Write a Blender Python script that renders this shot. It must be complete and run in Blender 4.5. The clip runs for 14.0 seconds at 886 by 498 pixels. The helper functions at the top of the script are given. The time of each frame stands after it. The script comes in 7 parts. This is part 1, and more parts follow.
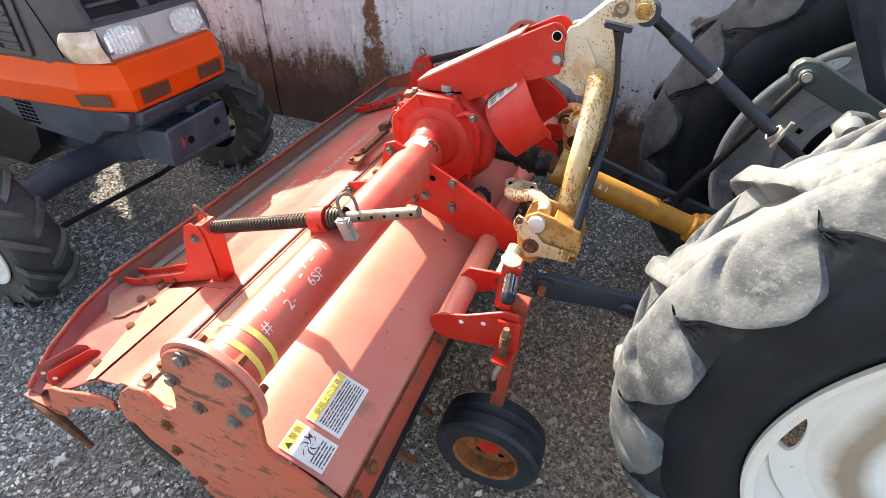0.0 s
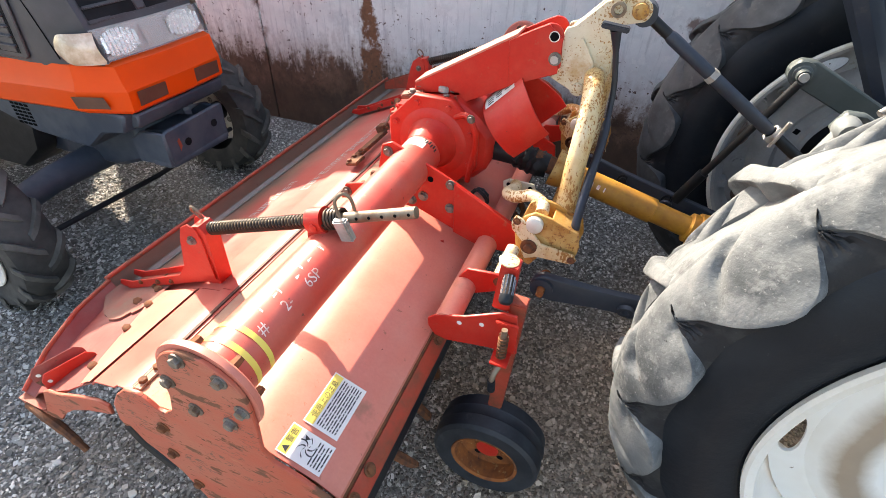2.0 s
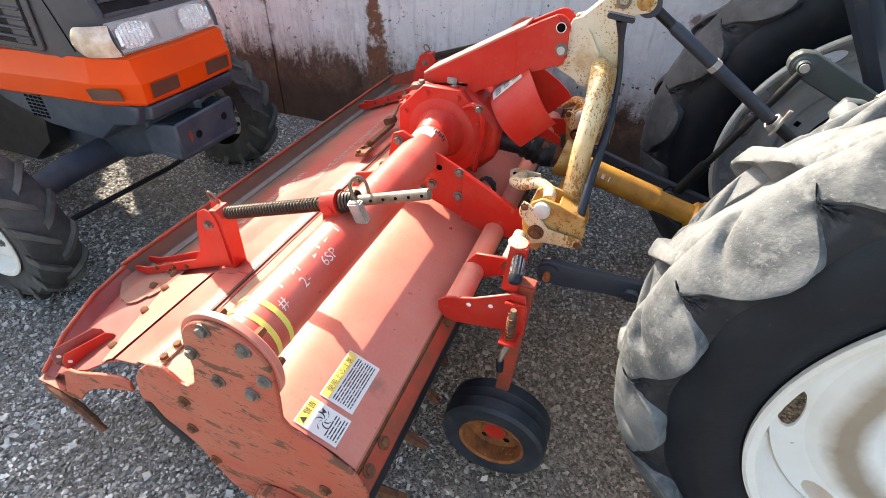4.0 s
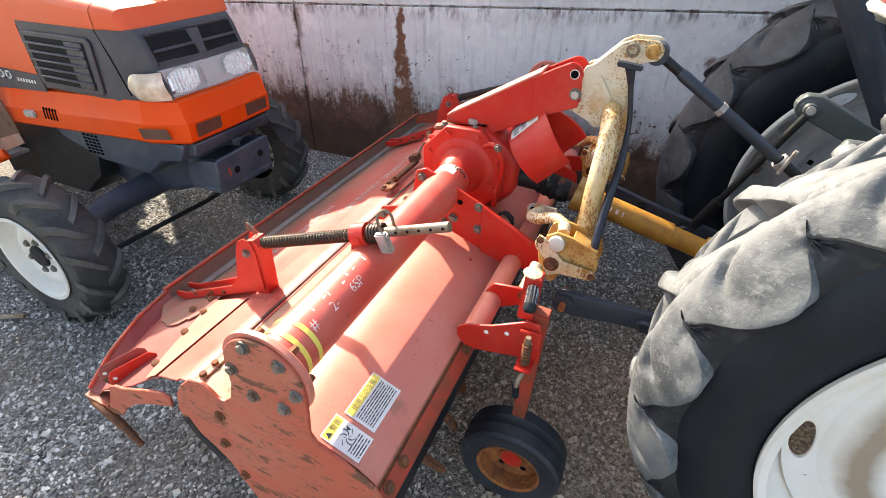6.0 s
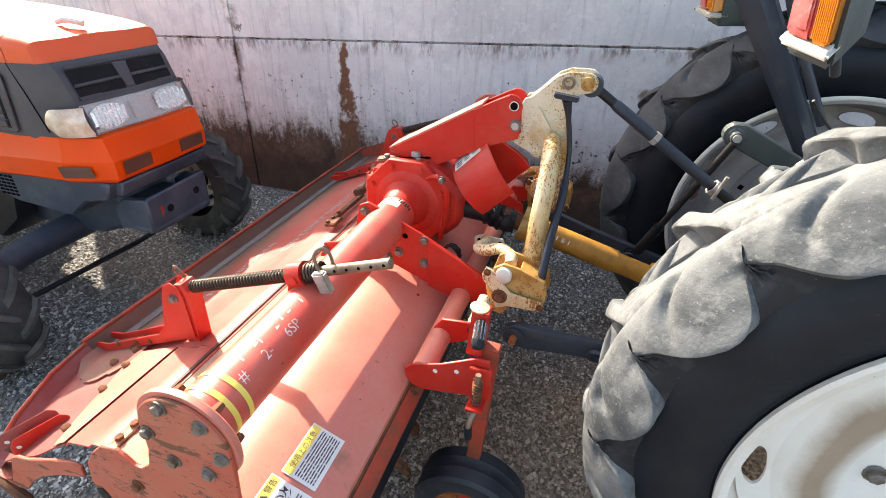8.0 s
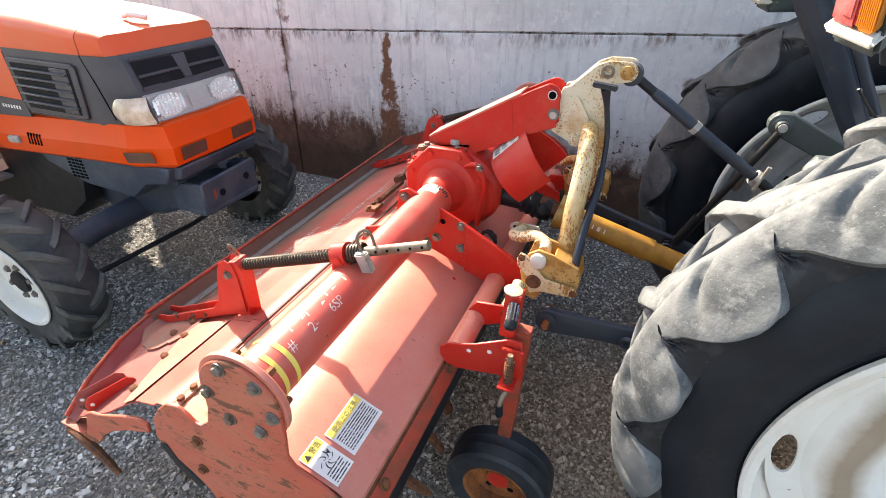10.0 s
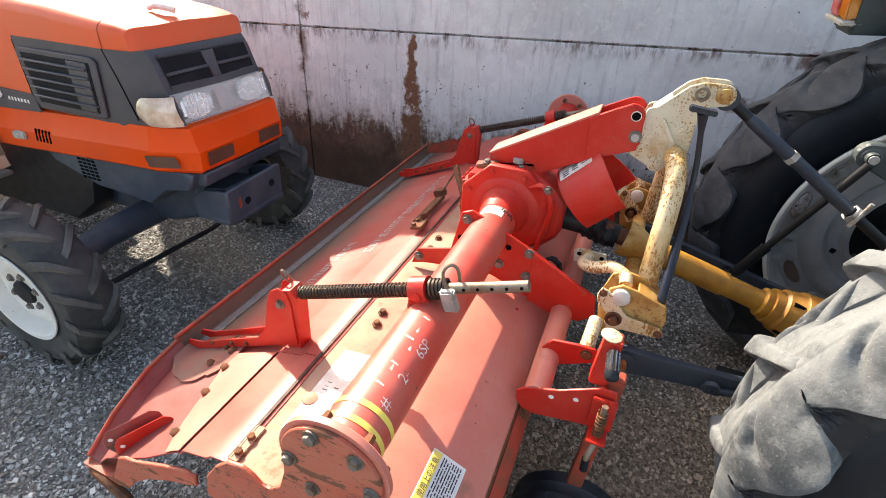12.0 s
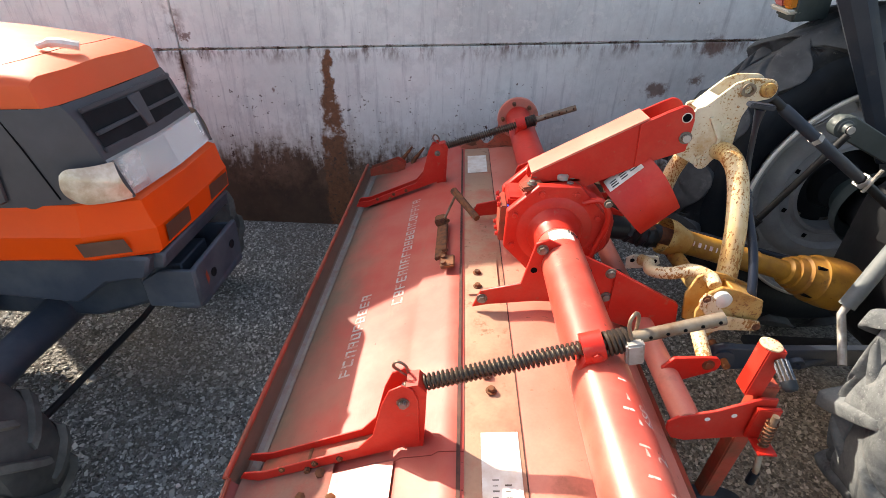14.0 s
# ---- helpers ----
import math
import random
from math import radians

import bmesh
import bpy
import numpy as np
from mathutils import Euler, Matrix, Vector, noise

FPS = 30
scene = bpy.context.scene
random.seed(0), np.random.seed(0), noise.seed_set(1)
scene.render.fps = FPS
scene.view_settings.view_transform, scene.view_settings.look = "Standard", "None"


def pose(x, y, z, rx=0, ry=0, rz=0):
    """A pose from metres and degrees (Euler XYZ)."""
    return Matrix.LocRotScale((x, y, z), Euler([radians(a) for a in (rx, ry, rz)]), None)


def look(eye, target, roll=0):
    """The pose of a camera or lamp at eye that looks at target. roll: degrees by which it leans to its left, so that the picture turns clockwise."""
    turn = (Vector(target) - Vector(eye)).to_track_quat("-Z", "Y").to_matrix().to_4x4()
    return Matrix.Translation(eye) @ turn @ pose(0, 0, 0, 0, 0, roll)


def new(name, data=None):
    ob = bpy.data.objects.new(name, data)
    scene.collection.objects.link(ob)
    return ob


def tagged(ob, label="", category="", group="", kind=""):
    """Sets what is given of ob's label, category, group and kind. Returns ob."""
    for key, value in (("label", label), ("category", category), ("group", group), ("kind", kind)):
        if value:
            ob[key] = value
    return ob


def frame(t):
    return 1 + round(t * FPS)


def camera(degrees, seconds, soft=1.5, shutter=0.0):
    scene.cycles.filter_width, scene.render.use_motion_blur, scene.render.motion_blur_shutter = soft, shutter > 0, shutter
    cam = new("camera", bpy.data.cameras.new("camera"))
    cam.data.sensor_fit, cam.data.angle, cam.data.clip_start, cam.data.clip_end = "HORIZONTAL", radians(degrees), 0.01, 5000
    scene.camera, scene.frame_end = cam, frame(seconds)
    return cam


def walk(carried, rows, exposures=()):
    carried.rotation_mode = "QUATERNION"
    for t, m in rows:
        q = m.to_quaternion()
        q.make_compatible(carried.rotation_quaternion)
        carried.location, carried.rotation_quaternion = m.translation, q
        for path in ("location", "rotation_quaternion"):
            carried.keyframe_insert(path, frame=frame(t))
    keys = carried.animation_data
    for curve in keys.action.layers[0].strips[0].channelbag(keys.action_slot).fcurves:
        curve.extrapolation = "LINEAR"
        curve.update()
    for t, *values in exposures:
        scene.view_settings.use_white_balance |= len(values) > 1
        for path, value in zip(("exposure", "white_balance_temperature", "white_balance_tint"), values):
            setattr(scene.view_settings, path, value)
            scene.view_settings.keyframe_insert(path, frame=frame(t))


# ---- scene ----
cam = camera(84.2, 14.0, soft=0.6)
PATH = [
    (0, (0.546, -0.355, 1.69), (0.0, 1.108, 0.439), 1.6),
    (0.5, (0.548, -0.345, 1.693), (0.002, 1.118, 0.444), 1.6),
    (1, (0.547, -0.344, 1.69), (0.003, 1.125, 0.448), 1.6),
    (1.5, (0.547, -0.345, 1.686), (0.006, 1.125, 0.442), 1.7),
    (2, (0.547, -0.353, 1.684), (0.005, 1.117, 0.441), 1.6),
    (2.5, (0.547, -0.358, 1.68), (0.005, 1.111, 0.436), 1.6),
    (3, (0.543, -0.37, 1.668), (0.003, 1.099, 0.423), 1.7),
    (5.3, (0.566, -0.471, 1.692), (-0.04, 1.012, 0.495), 0.6),
    (5.5, (0.572, -0.475, 1.703), (-0.054, 1.01, 0.519), 0.4),
    (6, (0.578, -0.482, 1.715), (-0.083, 1.028, 0.583), 0.4),
    (6.5, (0.569, -0.482, 1.716), (-0.109, 1.06, 0.639), 0.8),
    (7, (0.544, -0.48, 1.719), (-0.134, 1.094, 0.689), 1.4),
    (7.5, (0.555, -0.448, 1.706), (-0.022, 1.176, 0.692), 1.8),
    (7.7, (0.575, -0.425, 1.699), (0.059, 1.215, 0.677), 1.7),
    (9.8, (0.616, -0.469, 1.711), (-0.012, 1.12, 0.672), -0.0),
    (10, (0.61, -0.476, 1.713), (-0.042, 1.089, 0.652), 0.2),
    (10.5, (0.551, -0.463, 1.713), (-0.19, 1.047, 0.632), 1.1),
    (11, (0.483, -0.464, 1.721), (-0.343, 1.003, 0.64), 1.8),
    (11.5, (0.438, -0.457, 1.713), (-0.362, 1.031, 0.643), 2.5),
    (12, (0.313, -0.425, 1.71), (-0.281, 1.163, 0.649), 3.0),
    (12.5, (0.207, -0.371, 1.687), (-0.23, 1.259, 0.613), 2.7),
    (13, (0.052, -0.242, 1.665), (-0.261, 1.386, 0.547), 2.0),
    (13.5, (-0.133, -0.209, 1.667), (-0.226, 1.451, 0.555), 2.1),
    (14, (-0.358, -0.342, 1.703), (-0.398, 1.366, 0.664), 1.7),
]
STOPS = [(0.0, 1.91, 7600, 10), (3.2, 1.92, 7600, 10), (5.5, 1.85, 7600, 10), (10.0, 1.86, 7600, 10), (11.0, 1.40, 7600, 10), (11.5, 1.34, 7600, 10), (12.0, 1.65, 7600, 10), (13.0, 1.51, 7600, 10), (14.0, 1.40, 7600, 10)]
walk(cam, [(t, look(eye, target, roll)) for t, eye, target, roll in PATH], STOPS)

# ---- world, sun, exposure ----
SUN_TO = Vector((1.12, -0.83, -1.0)).normalized()
world = bpy.data.worlds.new("sky")
scene.world = world
world.use_nodes = True
wn = world.node_tree
sky = wn.nodes.new("ShaderNodeTexSky")
sky.sky_type = "NISHITA"
sky.sun_disc = False
sky.sun_elevation = math.asin(-SUN_TO.z)
sky.sun_rotation = math.atan2(-SUN_TO.x, -SUN_TO.y)
sky.altitude = 50
sky.dust_density = 2.5
sky.ozone_density = 0.5
wn.nodes["Background"].inputs["Strength"].default_value = 0.15
wn.links.new(sky.outputs[0], wn.nodes["Background"].inputs["Color"])
sun = new("sun", bpy.data.lights.new("sun", "SUN"))
sun.data.energy = 4.0
sun.data.angle = radians(0.5)
sun.data.color = (1.0, 0.95, 0.88)
sun.matrix_world = look(-SUN_TO * 20, (0, 0, 0))

# ---- materials ----


def ramp(nt, fac, lo, hi):
    n = nt.nodes.new("ShaderNodeMapRange")
    n.inputs["From Min"].default_value, n.inputs["From Max"].default_value = lo, hi
    nt.links.new(fac, n.inputs["Value"])
    return n.outputs[0]


def mix(nt, fac, a, b, mode="MIX"):
    n = nt.nodes.new("ShaderNodeMix")
    n.data_type, n.blend_type = "RGBA", mode
    for i, v in ((0, fac), (6, a), (7, b)):
        if isinstance(v, (int, float)):
            n.inputs[i].default_value = v
        elif isinstance(v, tuple):
            n.inputs[i].default_value = (*v, 1)
        else:
            nt.links.new(v, n.inputs[i])
    return n.outputs[2]


def calc(nt, op, a, b=0.0):
    n = nt.nodes.new("ShaderNodeMath")
    n.operation = op
    for i, v in ((0, a), (1, b)):
        if isinstance(v, (int, float)):
            n.inputs[i].default_value = v
        else:
            nt.links.new(v, n.inputs[i])
    return n.outputs[0]


def tex_noise(nt, vec, scale, detail=4.0, rough=0.6):
    n = nt.nodes.new("ShaderNodeTexNoise")
    n.inputs["Scale"].default_value, n.inputs["Detail"].default_value, n.inputs["Roughness"].default_value = scale, detail, rough
    nt.links.new(vec, n.inputs["Vector"])
    return n.outputs[0]


def start_mat(name):
    m = bpy.data.materials.new(name)
    m.use_nodes = True
    nt = m.node_tree
    p = nt.nodes["Principled BSDF"]
    pos = nt.nodes.new("ShaderNodeNewGeometry").outputs["Position"]
    return m, nt, p, pos


def stretch(nt, pos, s):
    n = nt.nodes.new("ShaderNodeVectorMath")
    n.operation = "MULTIPLY"
    n.inputs[1].default_value = s
    nt.links.new(pos, n.inputs[0])
    return n.outputs[0]


def mat(name, base, alt=None, scale=6.0, cut=(0.4, 0.65), rough=0.5, metal=0.0, spots=(), grain=0.12, bump=0.15, fine=120.0, coat=0.0, axis=(1, 1, 1), spec=0.5, cracks=None, speckle=None):
    """Paint or metal with patches of a second colour, spots (colour, scale, lo, hi, roughness), grain and fine relief."""
    m, nt, p, pos = start_mat(name)
    vec = stretch(nt, pos, axis)
    col = mix(nt, ramp(nt, tex_noise(nt, vec, scale), *cut), base, alt or base)
    g = tex_noise(nt, vec, fine, 3.0)
    col = mix(nt, grain, col, mix(nt, g, (0.05, 0.05, 0.05), (1, 1, 1)), "OVERLAY")
    rgh = None
    for c, s, lo, hi, r in spots:
        f = ramp(nt, tex_noise(nt, vec, s, 6.0, 0.65), lo, hi)
        col = mix(nt, f, col, c)
        rgh = mix(nt, f, rgh if rgh is not None else (rough,) * 3, (r,) * 3)
    if speckle:
        c, s, m_s, lo = speckle     # fine specks that gather in larger patches
        f = calc(nt, "ADD", tex_noise(nt, vec, s, 3.0, 0.6), calc(nt, "MULTIPLY", calc(nt, "SUBTRACT", tex_noise(nt, vec, m_s, 4.0), 0.5), 0.75))
        col = mix(nt, ramp(nt, f, lo, lo + 0.05), col, c)
    if cracks:
        c, s, w, share = cracks     # thin winding lines, gathered in places
        line = ramp(nt, calc(nt, "ABSOLUTE", calc(nt, "SUBTRACT", tex_noise(nt, vec, s, 3.0), 0.5)), w, w * 0.3)
        col = mix(nt, calc(nt, "MULTIPLY", line, ramp(nt, tex_noise(nt, pos, s * 0.45), share, share + 0.03)), col, c)
    nt.links.new(col, p.inputs["Base Color"])
    if rgh is None:
        rr = calc(nt, "ADD", calc(nt, "MULTIPLY", tex_noise(nt, vec, scale * 3), 0.3), rough - 0.15)
        nt.links.new(rr, p.inputs["Roughness"])
    else:
        nt.links.new(rgh, p.inputs["Roughness"])
    p.inputs["Metallic"].default_value = metal
    p.inputs["Coat Weight"].default_value = coat
    p.inputs["Coat Roughness"].default_value = 0.34 if 0 < coat <= 0.5 else 0.08
    p.inputs["Specular IOR Level"].default_value = spec
    if bump:
        b = nt.nodes.new("ShaderNodeBump")
        b.inputs["Strength"].default_value, b.inputs["Distance"].default_value = bump, 0.002
        nt.links.new(g, b.inputs["Height"])
        nt.links.new(b.outputs[0], p.inputs["Normal"])
    return m


RUST = (0.16, 0.055, 0.022)
DARKRUST = (0.06, 0.025, 0.015)
M = {}
M["red"] = mat("red_paint", (0.50, 0.018, 0.010), (0.52, 0.048, 0.030), scale=9, cut=(0.45, 0.75), rough=0.42, spec=0.4, spots=[((0.42, 0.08, 0.05), 26, 0.62, 0.72, 0.6), (DARKRUST, 38, 0.70, 0.73, 0.8), ((0.10, 0.045, 0.03), 120, 0.72, 0.75, 0.85)])
M["red_dusty"] = mat("sun_faded_red_paint", (0.57, 0.145, 0.102), (0.58, 0.235, 0.175), scale=3, cut=(0.36, 0.70), rough=0.48, coat=0.25, spots=[((0.42, 0.21, 0.14), 9, 0.64, 0.76, 0.9), ((0.30, 0.12, 0.075), 34, 0.66, 0.71, 0.8), ((0.32, 0.115, 0.075), 4.5, 0.60, 0.72, 0.55), (DARKRUST, 60, 0.71, 0.74, 0.8)])
M["red_semi"] = mat("weathered_red_paint", (0.56, 0.058, 0.038), (0.54, 0.125, 0.088), scale=4, rough=0.42, coat=0.4, spots=[((0.46, 0.20, 0.14), 13, 0.63, 0.76, 0.8), ((0.16, 0.06, 0.04), 55, 0.67, 0.70, 0.8)])
M["beige_dust"] = mat("red_sheet_under_dry_mud", (0.40, 0.245, 0.165), (0.43, 0.15, 0.10), scale=7, cut=(0.46, 0.68), rough=0.8, spots=[((0.23, 0.125, 0.075), 25, 0.60, 0.70, 0.9), ((0.16, 0.10, 0.06), 9, 0.62, 0.74, 0.9)], bump=0.35)
M["red_worn"] = mat("scratched_red_paint", (0.44, 0.080, 0.042), (0.42, 0.125, 0.075), scale=4, rough=0.5, spots=[((0.50, 0.20, 0.12), 12, 0.62, 0.76, 0.6), ((0.16, 0.065, 0.035), 8, 0.57, 0.60, 0.85), ((0.12, 0.05, 0.03), 42, 0.65, 0.665, 0.85)], axis=(0.8, 1, 2.2), cracks=((0.13, 0.05, 0.03), 12, 0.012, 0.50))
M["rust"] = mat("rusty_steel", (0.20, 0.075, 0.03), (0.09, 0.04, 0.025), scale=40, rough=0.85, metal=0.2, bump=0.5)
M["rusty_red"] = mat("red_paint_with_rust", (0.38, 0.048, 0.024), (0.18, 0.055, 0.028), scale=12, rough=0.6, bump=0.3)
M["orange_rust"] = mat("orange_rust", (0.30, 0.095, 0.022), (0.15, 0.048, 0.018), scale=24, rough=0.9, spots=[((0.42, 0.25, 0.11), 50, 0.60, 0.70, 0.9), ((0.07, 0.03, 0.02), 70, 0.64, 0.70, 0.9)], bump=0.5)
M["cream"] = mat("rust_streaked_cream_paint", (0.66, 0.595, 0.45), (0.60, 0.47, 0.27), scale=6, cut=(0.46, 0.70), rough=0.5, speckle=((0.33, 0.16, 0.045), 150, 6, 0.60), spots=[((0.47, 0.27, 0.09), 7, 0.55, 0.70, 0.8), ((0.20, 0.085, 0.03), 55, 0.66, 0.72, 0.9), (DARKRUST, 170, 0.70, 0.76, 0.9)], bump=0.25)
M["cream_rusty"] = mat("cream_paint_eaten_by_ochre_rust", (0.66, 0.56, 0.37), (0.53, 0.35, 0.14), scale=7, cut=(0.44, 0.66), rough=0.5, speckle=((0.31, 0.135, 0.03), 150, 6, 0.53), spots=[((0.40, 0.20, 0.055), 13, 0.55, 0.68, 0.85), ((0.16, 0.065, 0.022), 90, 0.62, 0.69, 0.9)], axis=(1, 1, 0.45), bump=0.3)
M["yellow_rust"] = mat("ochre_rusted_yellow_paint", (0.52, 0.35, 0.13), (0.42, 0.195, 0.034), scale=9, cut=(0.38, 0.60), rough=0.6, speckle=((0.24, 0.10, 0.03), 120, 8, 0.60), spots=[((0.34, 0.14, 0.03), 16, 0.53, 0.68, 0.85), (DARKRUST, 60, 0.65, 0.71, 0.9)], bump=0.25)
M["yellow"] = mat("stained_yellow_plastic", (0.47, 0.225, 0.022), (0.28, 0.115, 0.018), scale=7, cut=(0.40, 0.62), rough=0.5, spots=[((0.05, 0.030, 0.015), 16, 0.60, 0.72, 0.85), ((0.05, 0.03, 0.02), 60, 0.68, 0.72, 0.8)])
M["black"] = mat("dark_grey_paint", (0.007, 0.008, 0.010), (0.016, 0.017, 0.019), rough=0.5, spec=0.35)
M["lever_blue"] = mat("worn_blue_paint", (0.006, 0.012, 0.028), (0.013, 0.016, 0.022), scale=8, rough=0.45, spots=[((0.10, 0.09, 0.08), 30, 0.64, 0.76, 0.8)])
M["navy"] = mat("dark_blue_grey_paint", (0.016, 0.025, 0.042), (0.035, 0.042, 0.056), rough=0.5, spots=[((0.10, 0.09, 0.08), 12, 0.62, 0.8, 0.9)])
M["green"] = mat("dark_green_grey_paint", (0.042, 0.058, 0.058), (0.065, 0.078, 0.078), rough=0.5)
M["steel"] = mat("dull_zinc_steel", (0.45, 0.44, 0.42), (0.30, 0.27, 0.23), scale=30, rough=0.5, metal=0.4)
M["bolt"] = mat("weathered_bolt_steel", (0.21, 0.20, 0.185), (0.13, 0.085, 0.055), scale=40, rough=0.5, metal=0.5)
M["rod"] = mat("brown_tarnished_steel", (0.25, 0.205, 0.155), (0.15, 0.085, 0.05), scale=18, rough=0.5, metal=0.5)
M["spring"] = mat("oiled_black_spring_steel", (0.03, 0.026, 0.024), (0.07, 0.045, 0.03), scale=25, rough=0.45, metal=0.5)
M["chrome"] = mat("dull_chrome", (0.34, 0.34, 0.35), (0.13, 0.13, 0.13), scale=50, rough=0.25, metal=0.9)
M["white"] = mat("dusty_white_paint", (0.68, 0.66, 0.60), (0.52, 0.48, 0.40), scale=5, rough=0.4, spots=[((0.38, 0.30, 0.20), 9, 0.66, 0.78, 0.8)])
M["rimgrey"] = mat("silver_grey_paint", (0.36, 0.355, 0.35), (0.27, 0.265, 0.26), scale=6, rough=0.5, spots=[((0.18, 0.13, 0.10), 16, 0.66, 0.74, 0.8)])
M["rubber"] = mat("black_rubber", (0.006, 0.009, 0.014), (0.013, 0.017, 0.022), scale=5, rough=0.5, spec=0.25, spots=[((0.040, 0.040, 0.040), 7, 0.58, 0.85, 0.8), ((0.06, 0.06, 0.058), 40, 0.66, 0.76, 0.9)], bump=0.5, fine=70)
M["lug"] = mat("rubber_under_pale_dry_mud", (0.138, 0.148, 0.153), (0.048, 0.055, 0.060), scale=6, cut=(0.46, 0.66), rough=0.9, spots=[((0.175, 0.183, 0.186), 20, 0.52, 0.66, 0.95), ((0.044, 0.050, 0.055), 11, 0.54, 0.70, 0.9), ((0.22, 0.227, 0.229), 150, 0.60, 0.70, 0.95), ((0.02, 0.022, 0.025), 34, 0.705, 0.72, 0.8)], bump=0.5, fine=160)
M["rimwhite"] = mat("clean_white_rim_paint", (0.74, 0.72, 0.68), (0.64, 0.60, 0.53), scale=4, rough=0.4, spots=[((0.40, 0.31, 0.22), 6, 0.66, 0.78, 0.7), ((0.18, 0.125, 0.08), 40, 0.69, 0.75, 0.9)])
M["tyre_grey"] = mat("dusty_rubber", (0.028, 0.028, 0.029), (0.07, 0.067, 0.063), scale=6, rough=0.8, bump=0.3)
M["gauge_rubber"] = mat("worn_black_rubber", (0.010, 0.013, 0.019), (0.030, 0.035, 0.043), scale=9, rough=0.6, axis=(1, 1, 1), spots=[((0.12, 0.12, 0.12), 14, 0.62, 0.8, 0.9)])
M["orange"] = mat("orange_paint", (0.78, 0.072, 0.004), (0.70, 0.064, 0.004), scale=3, rough=0.4, grain=0.05, bump=0.03, spec=0.25)
M["hoodtop"] = mat("faded_orange_hood_paint", (0.74, 0.078, 0.007), (0.70, 0.090, 0.016), scale=3, rough=0.45, grain=0.05, bump=0.03, coat=0.5, spec=0.35)
M["hoodtop"].node_tree.nodes["Principled BSDF"].inputs["Coat Roughness"].default_value = 0.44
M["char"] = mat("charcoal_plastic", (0.048, 0.046, 0.054), (0.070, 0.067, 0.077), scale=4, rough=0.45, grain=0.06)
# Charcoal darkened to stand in for shade inside louvres, vents and holes.
M["char_shaded"] = mat("shaded_charcoal_plastic", (0.008, 0.008, 0.010), (0.014, 0.014, 0.017), scale=6, rough=0.7, grain=0.04, spec=0.2)
M["slot"] = mat("brown_reflector_plastic", (0.085, 0.038, 0.026), (0.12, 0.055, 0.036), scale=10, rough=0.4, grain=0.05, bump=0.02)
# Dusty red, darkened for the sheet that tilts away from the sun.
M["red_shaded"] = mat("dusty_red_paint_shaded", (0.25, 0.036, 0.030), (0.27, 0.085, 0.070), scale=6, cut=(0.38, 0.66), rough=0.65, spots=[((0.40, 0.045, 0.03), 9, 0.62, 0.72, 0.6), ((0.12, 0.05, 0.035), 45, 0.68, 0.72, 0.85)], bump=0.25)
M["torn_dusty"] = mat("dust_caked_torn_sheet", (0.21, 0.105, 0.078), (0.26, 0.07, 0.052), scale=9, rough=0.85, spots=[((0.20, 0.13, 0.09), 20, 0.58, 0.68, 0.9)], bump=0.3)
# Flat near-black that stands in for shade inside holes, slits and seams.
M["darkhole"] = mat("opening_shade_black", (0.005, 0.005, 0.006), (0.009, 0.009, 0.009), rough=0.9, spec=0.05)
M["amber"] = mat("amber_lens", (0.75, 0.26, 0.02), (0.65, 0.20, 0.02), rough=0.2, grain=0.04, coat=0.5)
M["redlens"] = mat("faded_red_lens", (0.50, 0.085, 0.08), (0.50, 0.19, 0.18), scale=20, rough=0.25, grain=0.04, coat=0.4)
M["blue"] = mat("blue_gasket_paint", (0.02, 0.06, 0.55), (0.015, 0.04, 0.4), rough=0.4)
M["sticker"] = mat("white_sticker", (0.78, 0.78, 0.76), (0.70, 0.69, 0.66), rough=0.35, grain=0.05, bump=0.02)
M["sticker_old"] = mat("scuffed_white_sticker", (0.74, 0.72, 0.68), (0.60, 0.52, 0.44), scale=18, rough=0.5, grain=0.08)
M["yellow_label"] = mat("yellow_print", (0.80, 0.64, 0.13), rough=0.35, grain=0.04, bump=0.0)
M["ink"] = mat("black_print", (0.03, 0.03, 0.03), rough=0.5, grain=0.0, bump=0.0)
M["chalk"] = mat("white_marker", (0.74, 0.62, 0.58), (0.60, 0.30, 0.24), scale=60, rough=0.7, bump=0.0)
M["dust"] = mat("bare_grey_rubbed_paint", (0.24, 0.215, 0.19), (0.22, 0.14, 0.105), scale=20, cut=(0.45, 0.75), rough=0.7)
M["decal"] = mat("worn_silver_decal", (0.46, 0.43, 0.41), (0.48, 0.16, 0.12), scale=45, cut=(0.44, 0.62), rough=0.5)


